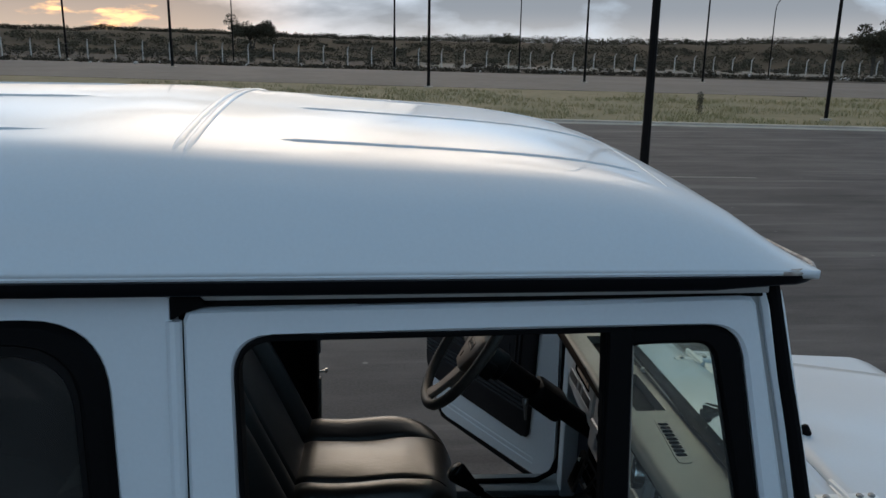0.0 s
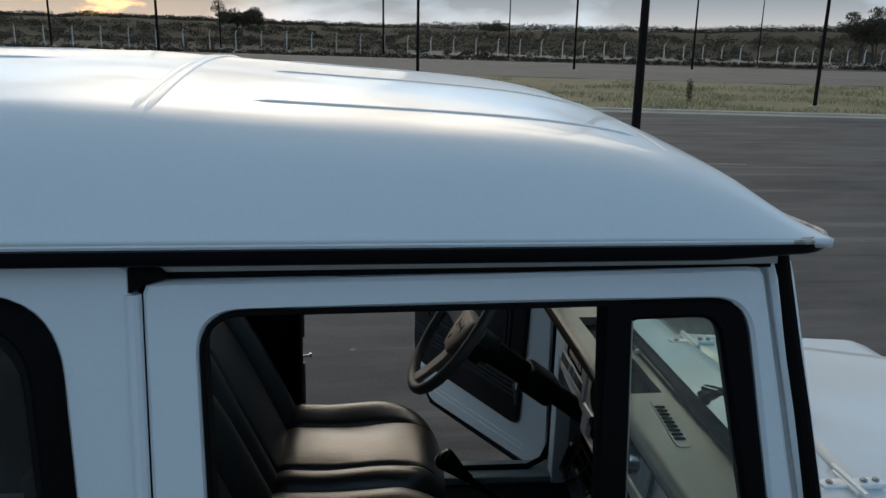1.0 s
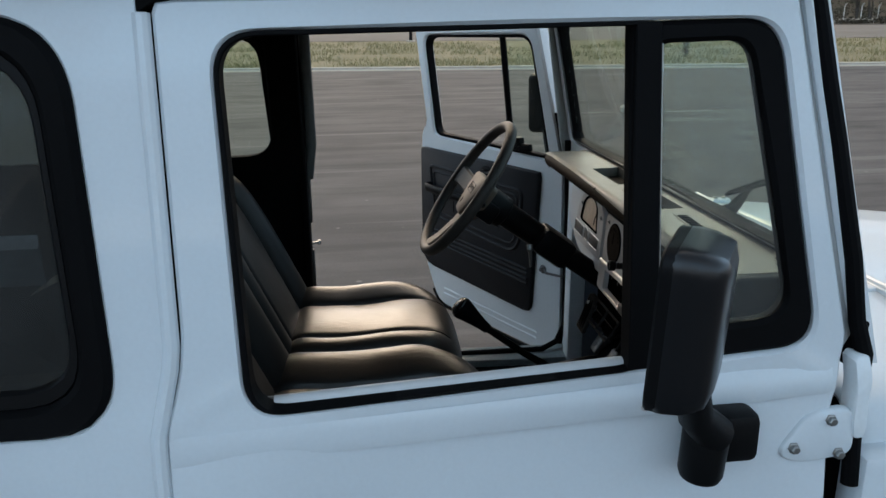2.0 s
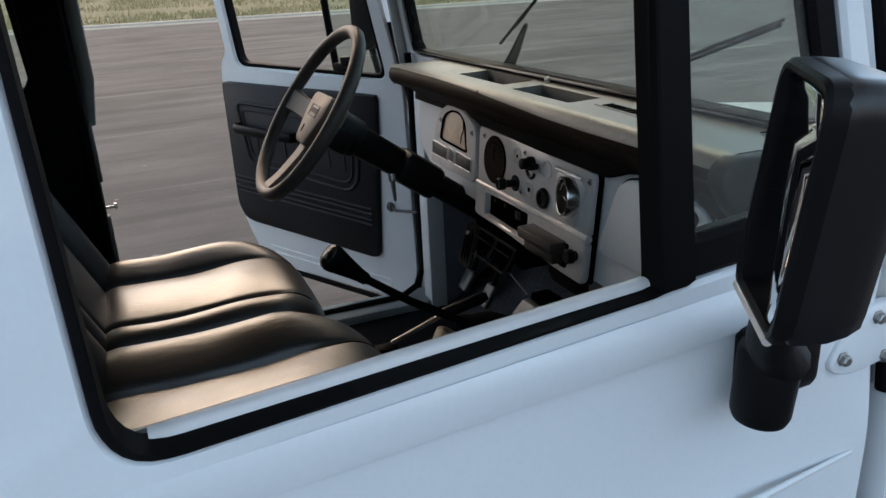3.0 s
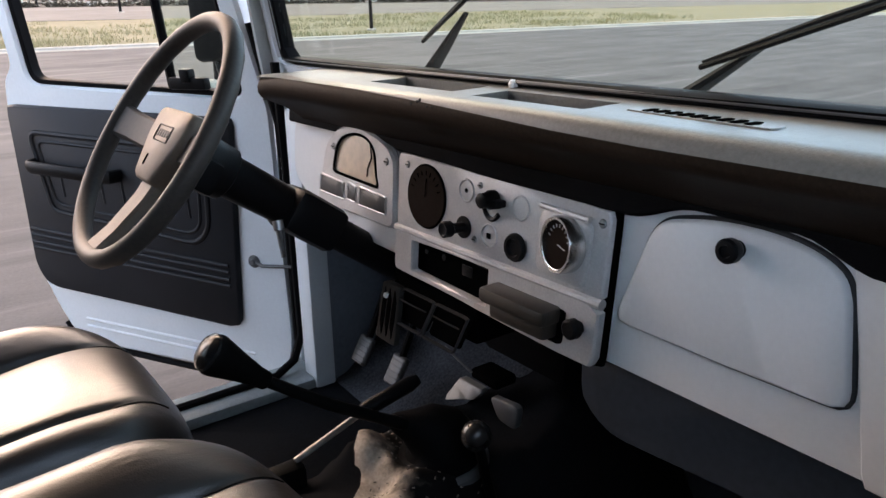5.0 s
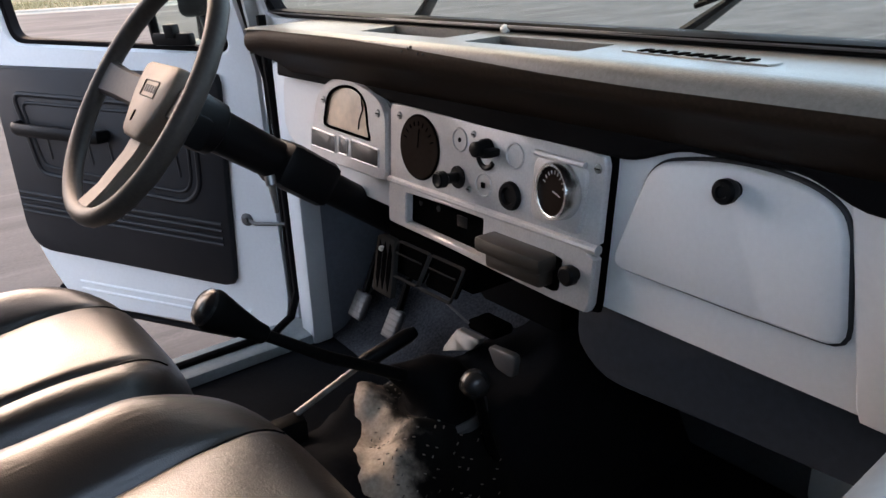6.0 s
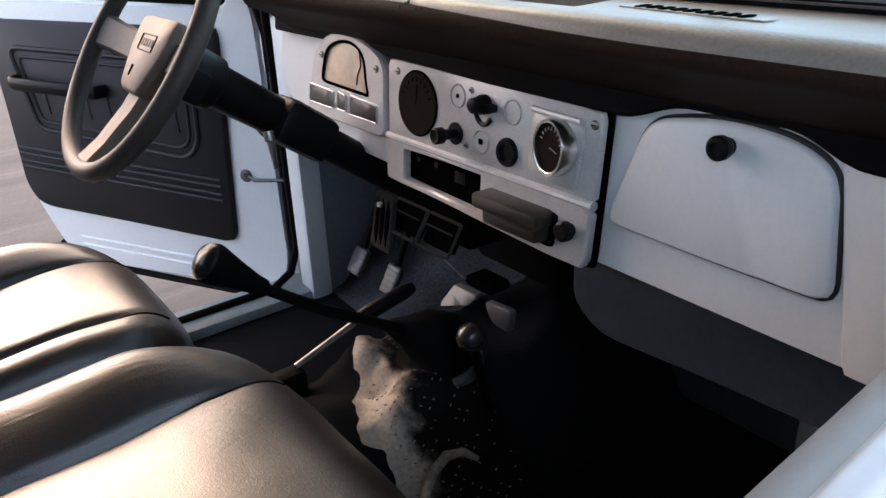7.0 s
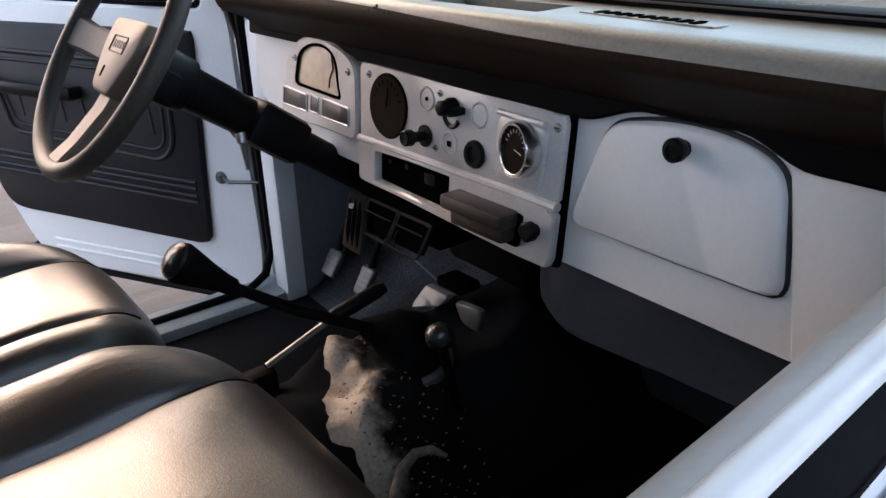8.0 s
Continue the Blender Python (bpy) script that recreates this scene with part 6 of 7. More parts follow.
# ashtray drawer and lighter
bm = bmesh.new()
plate(bm, rounded([(0.702, 1.0600), (0.566, 1.0575), (0.569, 1.012), (0.578, 1.008), (0.690, 1.0135)], 0.004), face, -0.0175, -0.010, 0.001, 70)
part("ashtray_recess", bm, DARK_VOID, dash)
bm = bmesh.new()
box(bm, (-0.052, 0.580, 1.016), (-0.018, 0.690, 1.046), 0.006)
box(bm, (-0.058, 0.576, 1.037), (-0.018, 0.706, 1.060), 0.006)
part("ashtray", bm, material("dark_brown_plastic", (0.030, 0.024, 0.018), 0.45, vary=0.3), dash, "dark brown pull-out ashtray")
bm = bmesh.new()
lathe(bm, on_face(0.543, 1.042, 0.014), FACE_N, [(0.009, 0), (0.009, 0.006), (0.0135, 0.010), (0.0135, 0.020), (0.010, 0.023)], 20)
part("cigarette_lighter", bm, PLASTIC, dash)

# instrument cluster over the column
CL = rounded([(1.250, 1.0745), (1.219, 1.196), (1.168, 1.230), (1.10, 1.237), (1.024, 1.223), (0.979, 1.197), (0.9775, 1.0740)], [0.016, 0.03, 0.04, 0.05, 0.04, 0.025, 0.018], 6)
bm = bmesh.new()
plate(bm, shrink([Vector(p) for p in CL], -0.006, (1.115, 1.155)), face, -0.004, 0.004, 0.003, 110, (1.115, 1.155))
part("cluster_gasket", bm, material("grey_gasket", (0.14, 0.14, 0.14), 0.6), dash)
GL = rounded([(1.190, 1.142), (1.172, 1.200), (1.130, 1.2195), (1.078, 1.2215), (1.043, 1.203), (1.036, 1.157), (1.026, 1.137)], [0.012, 0.02, 0.03, 0.03, 0.02, 0.01, 0.008], 5)
bm = bmesh.new()
frame_plate(bm, CL, GL, face, -0.016, 0.002, 130, (1.105, 1.180), 0.004)
part("instrument_binnacle", bm, SILVER, dash, "silver instrument cluster with an arched dial")
bm = bmesh.new()
tube(bm, [on_face(p.x, p.y, 0.0155) for p in around(GL, 60, (1.105, 1.180))], 0.0028, 6, loop=True)
part("dial_rim", bm, DARK_VOID, dash)
bm = bmesh.new()
plate(bm, GL, face, -0.0125, -0.004, 0.0006, 70, (1.105, 1.180))
part("speedometer", bm, DIAL_WARM, dash, "glossy dial face, its warm glow put into the colour")
bm = bmesh.new()
tube(bm, [on_face(y, z, 0.0135) for y, z in ((1.062, 1.212), (1.056, 1.185), (1.068, 1.165), (1.070, 1.150))], 0.0012, 5)
part("dial_needle", bm, DIAL, dash)
for y0, y1, za, zb in ((1.238, 1.145, 1.0965, 1.1305), (1.134, 1.102, 1.0985, 1.1305), (1.091, 1.001, 1.0955, 1.1290)):
    o = rounded([(y0, za), (y0 - 0.004, zb), (y1, zb - 0.004), (y1, za - 0.001)], 0.004)
    bm = bmesh.new()
    plate(bm, o, face, -0.0172, -0.012, 0.0006, 50)
    part("warning_window", bm, GLASS_DARK, dash, "dark gauge window")
    bm = bmesh.new()
    tube(bm, [on_face(p.x, p.y, 0.0165) for p in o], 0.0018, 6, loop=True)
    part("window_edge", bm, SILVER, dash)
screw(1.1875, 1.1885, 0.016, 0.0068)
screw(1.0035, 1.186, 0.016, 0.0068)

# heater outlet box under the fascia: two open mouths in thin frames and a slider panel
bm = bmesh.new()
box(bm, (-0.020, 0.755, 0.938), (0.10, 0.985, 1.000), 0.006)
heater = part("heater_box", bm, DARK_VOID, car, "black heater box with two outlets")
EDGE_M = material("dark_grey_plastic", (0.042, 0.041, 0.040), 0.55, spec=0.0, vary=0.3)


def mouth(u, v, w):
    return Vector((-0.058 + 0.62 * (v - 0.93) + w, u, v))


for y0, y1 in ((0.934, 0.846), (0.844, 0.760)):
    o = [(y0, 0.935), (y0, 0.985), (y1, 0.985), (y1, 0.935)]
    i = [(y0 - 0.0022, 0.9372), (y0 - 0.0022, 0.9828), (y1 + 0.0022, 0.9828), (y1 + 0.0022, 0.9372)]
    bm = bmesh.new()
    frame_plate(bm, rounded(o, 0.004), rounded(i, 0.003), mouth, -0.010, -0.004, 60, None, 0.0008)
    fr = part("outlet_frame", bm, EDGE_M, heater)
    bm = bmesh.new()
    plate(bm, rounded(i, 0.003), mouth, 0.004, 0.008, 0.0005, 40)
    part("outlet_mouth", bm, DARK_VOID, fr)
    bm = bmesh.new()
    box(bm, (-0.046, y1 + 0.008, 0.9675), (-0.043, y0 - 0.008, 0.9700), 0.0008)
    part("outlet_vane", bm, EDGE_M, fr)
bm = bmesh.new()
plate(bm, rounded([(0.949, 0.907), (0.992, 0.984), (0.940, 0.984), (0.890, 0.906)], 0.004), mouth, -0.012, -0.002, 0.002, 50)
slider = part("slider_panel", bm, material("slider_grey", (0.030, 0.028, 0.026), 0.6, spec=0.0), heater)
for k in range(3):
    bm = bmesh.new()
    plate(bm, [(0.943 - 0.015 * k, 0.914), (0.981 - 0.015 * k, 0.977), (0.970 - 0.015 * k, 0.977), (0.932 - 0.015 * k, 0.914)], mouth, -0.0135, -0.010, 0.0004, 20)
    part("slider_slot", bm, DARK_VOID, slider)
bm = bmesh.new()
box(bm, (-0.052, 0.960, 0.960), (-0.038, 0.971, 0.970), 0.003)
part("slider_knob", bm, MARK, slider)
bm = bmesh.new()
box(bm, (0.16, 0.74, 0.80), (0.335, 0.98, 1.0), 0.03)
part("heater_core", bm, TRIM, heater)

# ---- steering ----
WC3 = Vector((-0.361, 1.100, 1.258))
AX = Vector((-0.818, 0.0, 0.575))
E1, E2 = Vector((0, 1, 0)), Vector((0.575, 0, 0.818))


def rim_at(a, r=0.199):
    return WC3 + E1 * (r * math.sin(a)) + E2 * (r * math.cos(a))


bm = bmesh.new()
N = 72
rings = []
for i in range(N):
    a = 2 * math.pi * i / N
    c, out = rim_at(a), E1 * math.sin(a) + E2 * math.cos(a)
    rings.append([c + 0.0142 * (math.cos(k) * out + (1.12 if math.sin(k) > 0 else 1.0) * math.sin(k) * AX) + (0.0010 * math.cos(6 * a * 4) * out if math.sin(k) < -0.4 else Vector()) for k in (2 * math.pi * j / 14 for j in range(14))])
skin(bm, rings, loop=True)
steer = part("steering_wheel", bm, WHEEL_M, car, "worn dark steering wheel with a faded brown hub", angle=60)


def spoke(a, w0, w1, mat, name):
    out = E1 * math.sin(a) + E2 * math.cos(a)
    side_ = AX.cross(out)
    bm = bmesh.new()
    rings = []
    for t, w, d, h in ((0.035, w0, 0.004, 0.014), (0.09, (w0 + w1) / 2, -0.002, 0.010), (0.15, w1, -0.004, 0.009), (0.193, w1 * 1.15, -0.001, 0.010)):
        c = WC3 + out * t + AX * (d - 0.055 * (1 - t / 0.193))
        rings.append([c + side_ * x * w + AX * y * h for x, y in ((-1, -0.6), (-1, 0.5), (-0.8, 1), (0.8, 1), (1, 0.5), (1, -0.6))])
    skin(bm, rings)
    part(name, bm, mat, steer)


spoke(radians(88), 0.026, 0.026, WHEEL_M, "spoke")
spoke(radians(-88), 0.026, 0.026, WHEEL_M, "spoke")
spoke(radians(180), 0.031, 0.025, HUB_M, "spoke")
pad_shape = rounded([(0.070, 0.055), (-0.080, 0.055), (-0.078, 0.006), (-0.040, -0.068), (0.040, -0.068), (0.070, 0.006)], 0.014, 5)
bm = bmesh.new()
o = around(pad_shape, 60, (0, 0))
skin(bm, [[WC3 + E1 * p.x * s + E2 * p.y * s + AX * h for p in o] for s, h in ((0.86, -0.060), (0.98, -0.040), (1.0, -0.026), (0.97, -0.014), (0.90, -0.010))])
hub = part("hub_pad", bm, HUB_M, steer, "faded brown hub pad with an embossed badge", angle=50)


def on_hub(u, v, w):
    return WC3 + E1 * u + E2 * v + AX * (-0.0098 - w)


bm = bmesh.new()
tube(bm, [on_hub(p.x, p.y, -0.0003) for p in rounded([(0.030, 0.024), (-0.030, 0.024), (-0.030, -0.002), (0.030, -0.002)], 0.003)], 0.0013, 5, loop=True)
part("badge_frame", bm, WHEEL_M, steer)
for k in range(5):
    bm = bmesh.new()
    box(bm, (-0.0028, -0.006, -0.0007), (0.0028, 0.006, 0.0007), 0.0004)
    for v in bm.verts:
        v.co = on_hub(0.020 - 0.010 * k + v.co.x, 0.011 + v.co.y, v.co.z)
    part("badge_bar", bm, WHEEL_M, steer)
bm = bmesh.new()
box(bm, (-0.003, -0.009, -0.001), (0.003, 0.009, 0.001), 0.001)
for v in bm.verts:
    v.co = on_hub(0.018 + v.co.x, -0.035 + v.co.y, v.co.z)
part("hub_slot", bm, DARK_VOID, steer)
bm = bmesh.new()
lathe(bm, WC3 + AX * -0.055, -AX, [(0.040, 0), (0.046, 0.02), (0.044, 0.07), (0.036, 0.075), (0.034, 0.20), (0.032, 0.24)], 24)
column = part("steering_column", bm, PLASTIC, car, "black shrouded steering column")
bm = bmesh.new()
a0 = WC3 - AX * 0.235
box(bm, (-0.055, -0.048, -0.040), (0.055, 0.048, 0.040), 0.016, Matrix.Rotation(radians(35.7), 3, "Y"))
bmesh.ops.translate(bm, verts=bm.verts, vec=a0 - AX * 0.06)
tube(bm, [a0 - AX * 0.05, a0 - AX * 0.40], 0.030, 14)
part("column_shroud", bm, PLASTIC, column)
bm = bmesh.new()
box(bm, (-0.035, -0.030, -0.028), (0.035, 0.032, 0.028), 0.010, Matrix.Rotation(radians(35.7), 3, "Y"))
bmesh.ops.translate(bm, verts=bm.verts, vec=WC3 - AX * 0.055 + Vector((0, -0.025, -0.022)))
part("switch_housing", bm, PLASTIC, column)
for s, dz in ((-1, 0.0), (1, 0.005)):
    bm = bmesh.new()
    tube(bm, [WC3 - AX * 0.05 + E1 * s * 0.03, WC3 - AX * 0.045 + E1 * s * 0.09 + Vector((0, 0, dz)), WC3 - AX * 0.03 + E1 * s * 0.135 + Vector((0, 0, dz * 2))], [0.005, 0.0045, 0.007], 8)
    part("column_stalk", bm, PLASTIC, column)
bm = bmesh.new()
lathe(bm, WC3 - AX * 0.21 + Vector((0.0, -0.030, -0.035)), (0, -0.3, -1), [(0.009, 0), (0.009, 0.016), (0.006, 0.018)], 14)
tube(bm, [WC3 - AX * 0.21 + Vector((0.0, -0.034, -0.05)), WC3 - AX * 0.21 + Vector((0.002, -0.038, -0.098))], [0.006, 0.0035], 8)
part("ignition_key", bm, STEEL, column, "ignition key hanging from its lock")

# ---- floor: tunnel with a chequered rubber cover, levers, pedals ----
def hump(x, y):
    d = abs(y - 0.785)
    t = 1 - smooth01((d - 0.075) / 0.155)
    e = 0.82 + 0.18 * smooth01((x + 0.45) / 0.3) + 0.25 * smooth01((x - 0.02) / 0.3)
    wob = 0.034 * noise.noise((x * 11, y * 11, 2.0)) + 0.013 * noise.noise((x * 27, y * 27, 5.0))
    wob += 0.016 * math.exp(-((x + 0.165) / 0.035) ** 2 - ((y - 0.825) / 0.045) ** 2) + 0.018 * math.exp(-((x + 0.215) / 0.03) ** 2 - ((y - 0.69) / 0.05) ** 2) - 0.012 * math.exp(-((x + 0.19) / 0.03) ** 2 - ((y - 0.76) / 0.02) ** 2)
    return 0.576 + (0.195 * e + wob) * t


bm = bmesh.new()
grid(bm, lambda x, y: Vector((x, y, hump(x, y) - 0.010)), steps(-0.62, 0.34, 40), steps(0.52, 1.05, 30))
part("transmission_tunnel", bm, FLOOR_M, car, "black carpeted transmission tunnel", angle=60)


def cover_at(k, j):
    """The cover lies loose on the tunnel; its edges are ragged and curl up."""
    y = 0.560 + 0.355 * j
    rear = -0.262 + 0.085 * smooth01((y - 0.72) / 0.15) + 0.022 * noise.noise((3.1, y * 22, 0)) + 0.010 * noise.noise((1.3, y * 60, 4))
    x = rear + (-0.045 - rear) * k
    y += (0.018 * noise.noise((x * 14, 7.0, 1.0)) + 0.014 * noise.noise((x * 31, 2.0, 5.0))) * (abs(j - 0.5) * 2) ** 2
    curl = 0.030 * max(0.0, 1 - j / 0.09) ** 1.5 + 0.012 * max(0.0, (j - 0.94) / 0.06)
    return Vector((x, y, hump(x, y) + curl * (0.6 + noise.noise((x * 20, 3, 3)))))


bm = bmesh.new()
rows = grid(bm, cover_at, steps(0, 1, 56), steps(0, 1, 60))
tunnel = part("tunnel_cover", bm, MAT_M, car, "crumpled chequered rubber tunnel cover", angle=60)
bm = bmesh.new()
verts, faces = [], []
for i in range(29):
    for j in range(29):
        x, y = -0.37 + 0.0116 * i, 0.580 + 0.0116 * j + (0.0058 if i % 2 else 0)
        z = hump(x, y)
        if rng.random() < 0.4 or not (0.590 < y < 0.895 and -0.236 + 0.085 * smooth01((y - 0.72) / 0.15) < x < -0.05):
            continue
        nrm = Vector((hump(x - 0.004, y) - hump(x + 0.004, y), hump(x, y - 0.004) - hump(x, y + 0.004), 0.008)).normalized()
        a = radians(45 if (i + j) % 2 else -45)
        u = Vector((math.cos(a), math.sin(a), 0))
        u = (u - nrm * u.dot(nrm)).normalized()
        w = nrm.cross(u)
        k = len(verts)
        c = Vector((x, y, z))
        verts += [tuple(c + u * p * 0.0026 + w * q * 0.0014 + nrm * h) for p, q, h in ((-1, -1, -0.001), (1, -1, -0.001), (1, 1, -0.001), (-1, 1, -0.001), (-0.75, -0.4, 0.0013), (0.75, -0.4, 0.0013), (0.75, 0.4, 0.0013), (-0.75, 0.4, 0.0013))]
        faces += [tuple(k + v for v in f) for f in ((4, 5, 6, 7), (0, 1, 5, 4), (1, 2, 6, 5), (2, 3, 7, 6), (3, 0, 4, 7))]
me = bpy.data.meshes.new("mat_studs")
me.from_pydata(verts, [], faces)
me.materials.append(STUD_M)
me.transform(place[-1])
studs = new("mat_studs", me)
studs["kind"] = "stuff"
studs.parent = tunnel
bm.free()

# its lower edge is folded back on itself, lit beige painted on
bm = bmesh.new()
tube(bm, [(-0.250, 0.588, 0.664), (-0.232, 0.604, 0.680), (-0.204, 0.624, 0.692), (-0.170, 0.635, 0.697), (-0.142, 0.631, 0.692), (-0.126, 0.616, 0.680)], [0.004, 0.007, 0.008, 0.008, 0.007, 0.004], 12)
part("cover_fold", bm, material("lit_beige_rubber", (0.30, 0.255, 0.205), 0.5, spec=0.5, vary=0.6, grain=120, stain=40, second=(0.05, 0.045, 0.038), bump=0.3, bump_scale=300), tunnel, "folded edge of the cover, painted in lit beige")

boot = Vector((-0.085, 0.765, hump(-0.085, 0.765)))
bm = bmesh.new()
lathe(bm, boot + Vector((0, 0, -0.012)), (-0.1, 0, 1), [(0.076, 0), (0.076, 0.010), (0.070, 0.016), (0.062, 0.016), (0.060, 0.008)], 32)
lever = part("gear_lever", bm, GREY_PLATE, car, "long black gear lever with a leather-wrapped knob")
bm = bmesh.new()
tube(bm, [boot + Vector(p) for p in ((0, 0, -0.004), (-0.002, 0.001, 0.018), (-0.010, 0.004, 0.038), (-0.026, 0.011, 0.052), (-0.046, 0.020, 0.062), (-0.070, 0.030, 0.0745))], [0.066, 0.068, 0.056, 0.042, 0.025, 0.0115], 24)
part("lever_boot", bm, RUBBER, lever, "black rubber boot")
K0, K1 = Vector((-0.4083, 0.793, 1.0265)), Vector((-0.3555, 0.788, 0.9803))
bm = bmesh.new()
tube(bm, [boot + Vector((-0.012, 0.006, 0.045)), (-0.172, 0.782, 0.854), (-0.262, 0.785, 0.910), K1 + Vector((0.012, 0, -0.010)), K1.lerp(K0, 0.5)], [0.011, 0.0095, 0.0088, 0.0085, 0.008], 12)
part("lever_rod", bm, LEVER_M, lever)
bm = bmesh.new()
ax = (K0 - K1).normalized()
lathe(bm, K1 - ax * 0.012, ax, [(0.010, 0), (0.0125, 0.003), (0.0135, 0.018), (0.0180, 0.042), (0.0235, 0.066), (0.0268, 0.080), (0.0272, 0.086), (0.0255, 0.091)], 26)
part("lever_knob", bm, KNOB_M, lever, "black leather-wrapped knob")
bm = bmesh.new()
lathe(bm, K1 + ax * 0.0782, ax, [(0.0255, 0), (0.0250, 0.005), (0.020, 0.010), (0.010, 0.013), (0.003, 0.0135)], 24)
part("knob_cap", bm, material("glossy_black_cap", (0.008, 0.008, 0.008), 0.25, spec=0.3, vary=0.2), lever, "dark glossy knob cap")
# park-brake lever
bm = bmesh.new()
tube(bm, [(-0.275, 0.888, 0.770), (-0.150, 0.888, 0.812)], 0.0055, 10)
brake = part("brake_lever", bm, material("dulled_steel", (0.24, 0.23, 0.22), 0.45, metal=0.5, vary=0.3), car, "steel park-brake lever with a dark grip")
bm = bmesh.new()
tube(bm, [(-0.158, 0.888, 0.809), (-0.145, 0.888, 0.814), (-0.058, 0.888, 0.831), (-0.042, 0.888, 0.834)], [0.009, 0.0135, 0.0135, 0.010], 14)
part("brake_grip", bm, PLASTIC, brake)
bm = bmesh.new()
box(bm, (-0.345, 0.870, 0.60), (-0.262, 0.906, 0.768), 0.01)
part("brake_pivot", bm, LEVER_M, brake)
# transfer lever
bm = bmesh.new()
tube(bm, [(-0.045, 0.662, 0.66), (-0.075, 0.662, 0.76), (-0.093, 0.662, 0.840)], 0.008, 10)
tl = part("transfer_lever", bm, LEVER_M, car, "short lever with a round grey ball knob")
bm = bmesh.new()
bmesh.ops.create_uvsphere(bm, u_segments=24, v_segments=14, radius=0.0225, matrix=Matrix.Translation((-0.097, 0.662, 0.856)))
part("ball_knob", bm, material("grey_ball", (0.022, 0.021, 0.020), 0.26, vary=0.3), tl)
bm = bmesh.new()
lathe(bm, (-0.045, 0.662, 0.62), (-0.2, 0, 1), [(0.042, 0), (0.040, 0.02), (0.030, 0.03), (0.030, 0.045), (0.022, 0.06), (0.012, 0.085)], 24)
part("lever_boot", bm, RUBBER, tl)


PEDAL_RIB = material("worn_rib_rubber", (0.055, 0.054, 0.052), 0.5, vary=0.4, grain=150)


def pedal(at, w, h, tilt):
    at = Vector(at)
    m = Matrix.Rotation(radians(tilt), 3, "Y")
    bm = bmesh.new()
    box(bm, (-0.008, -w, -h), (0.008, w, h), 0.0078, m, 3)
    bmesh.ops.translate(bm, verts=bm.verts, vec=at)
    p = part("pedal", bm, material("worn_pedal_rubber", (0.07, 0.069, 0.067), 0.45, vary=0.4, grain=200), car, "worn grey pedal pad on a dark arm")
    for k in range(5):
        bm = bmesh.new()
        box(bm, (-0.0092, -w * 0.80, -0.0026), (-0.006, w * 0.80, 0.0026), 0.001, m)
        bmesh.ops.translate(bm, verts=bm.verts, vec=at + m @ Vector((0, 0, (k - 2) * h * 0.36)))
        part("pedal_rib", bm, PEDAL_RIB, p)
    bm = bmesh.new()
    tube(bm, [at + Vector((0.012, 0, h * 0.5)), at + Vector((0.06, 0, 0.12)), at + Vector((0.20, 0, 0.24))], 0.008, 8)
    part("pedal_arm", bm, LEVER_M, p)


pedal((0.094, 1.303, 0.695), 0.027, 0.033, 30)
pedal((0.093, 1.166, 0.698), 0.025, 0.034, 30)
LIGHT_PLATE = material("bare_metal_plate", (0.14, 0.137, 0.13), 0.45, metal=0.3, vary=0.25, grain=90, stain=14)
bm = bmesh.new()
plate(bm, rounded([(0.925, 0.752), (0.903, 0.799), (0.835, 0.800), (0.850, 0.779)], 0.004), lambda u, v, w: Vector((0.045 + 0.5 * (v - 0.77) + w, u, v)), 0.0, 0.014, 0.003, 40)
br = part("floor_bracket", bm, LIGHT_PLATE, car, "bare metal bracket on the bulkhead under the heater")
bm = bmesh.new()
box(bm, (0.07, 0.815, 0.803), (0.12, 0.885, 0.822), 0.006)
part("bracket_cap", bm, DARK_VOID, br)
bm = bmesh.new()
tube(bm, [(0.03, 0.905, 0.868), (0.036, 0.838, 0.842)], 0.0022, 6)
part("bracket_rod", bm, GREY_PLATE, br)
bm = bmesh.new()
plate(bm, rounded([(0.792, 0.818), (0.720, 0.826), (0.728, 0.780), (0.772, 0.783)], 0.012), lambda u, v, w: Vector((0.036 + w, u, v)), 0.0, 0.012, 0.003, 40)
part("bracket_plate", bm, GREY_PLATE, br)

# sills, kick panels, toe boards
SILL_M = material("dulled_sill_paint", (0.30, 0.335, 0.335), 0.5, vary=0.25, grain=110, stain=6)
for y0, y1 in ((0.028, 0.105), (1.395, W - 0.020)):
    bm = bmesh.new()
    box(bm, (-0.83, y0, 0.555), (0.05, y1, 0.612), 0.010)
    part("door_sill", bm, SILL_M, car, "dulled grey painted door sill")
bm = bmesh.new()
box(bm, (0.012, 1.388, 0.56), (0.066, 1.452, 1.235), 0.010)
part("hinge_pillar", bm, PAINT_IN, car, "pale front door pillar")
bm = bmesh.new()
tube(bm, [(0.008, 1.462, 1.33), (0.016, 1.466, 1.10), (0.020, 1.466, 0.70), (-0.006, 1.462, 0.64), (-0.06, 1.45, 0.618), (-0.50, 1.45, 0.612)], 0.010, 8)
part("pillar_seal", bm, RUBBER, car)
bm = bmesh.new()
box(bm, (0.066, 1.400, 0.56), (0.335, 1.440, 1.130), 0.004)
part("kick_panel", bm, material("blue_grey_footwell_paint", (0.19, 0.22, 0.26), 0.55, vary=0.25, grain=90, stain=4), car, "painted footwell side")
bm = bmesh.new()
box(bm, (-0.010, 0.066, 0.56), (0.335, 0.104, 1.130), 0.008)
part("kick_panel", bm, FLOOR_M, car, "black carpeted footwell side")
APRON_M = material("dark_slate_paint", (0.046, 0.056, 0.070), 0.55, spec=0.3, vary=0.3, grain=90, stain=5)
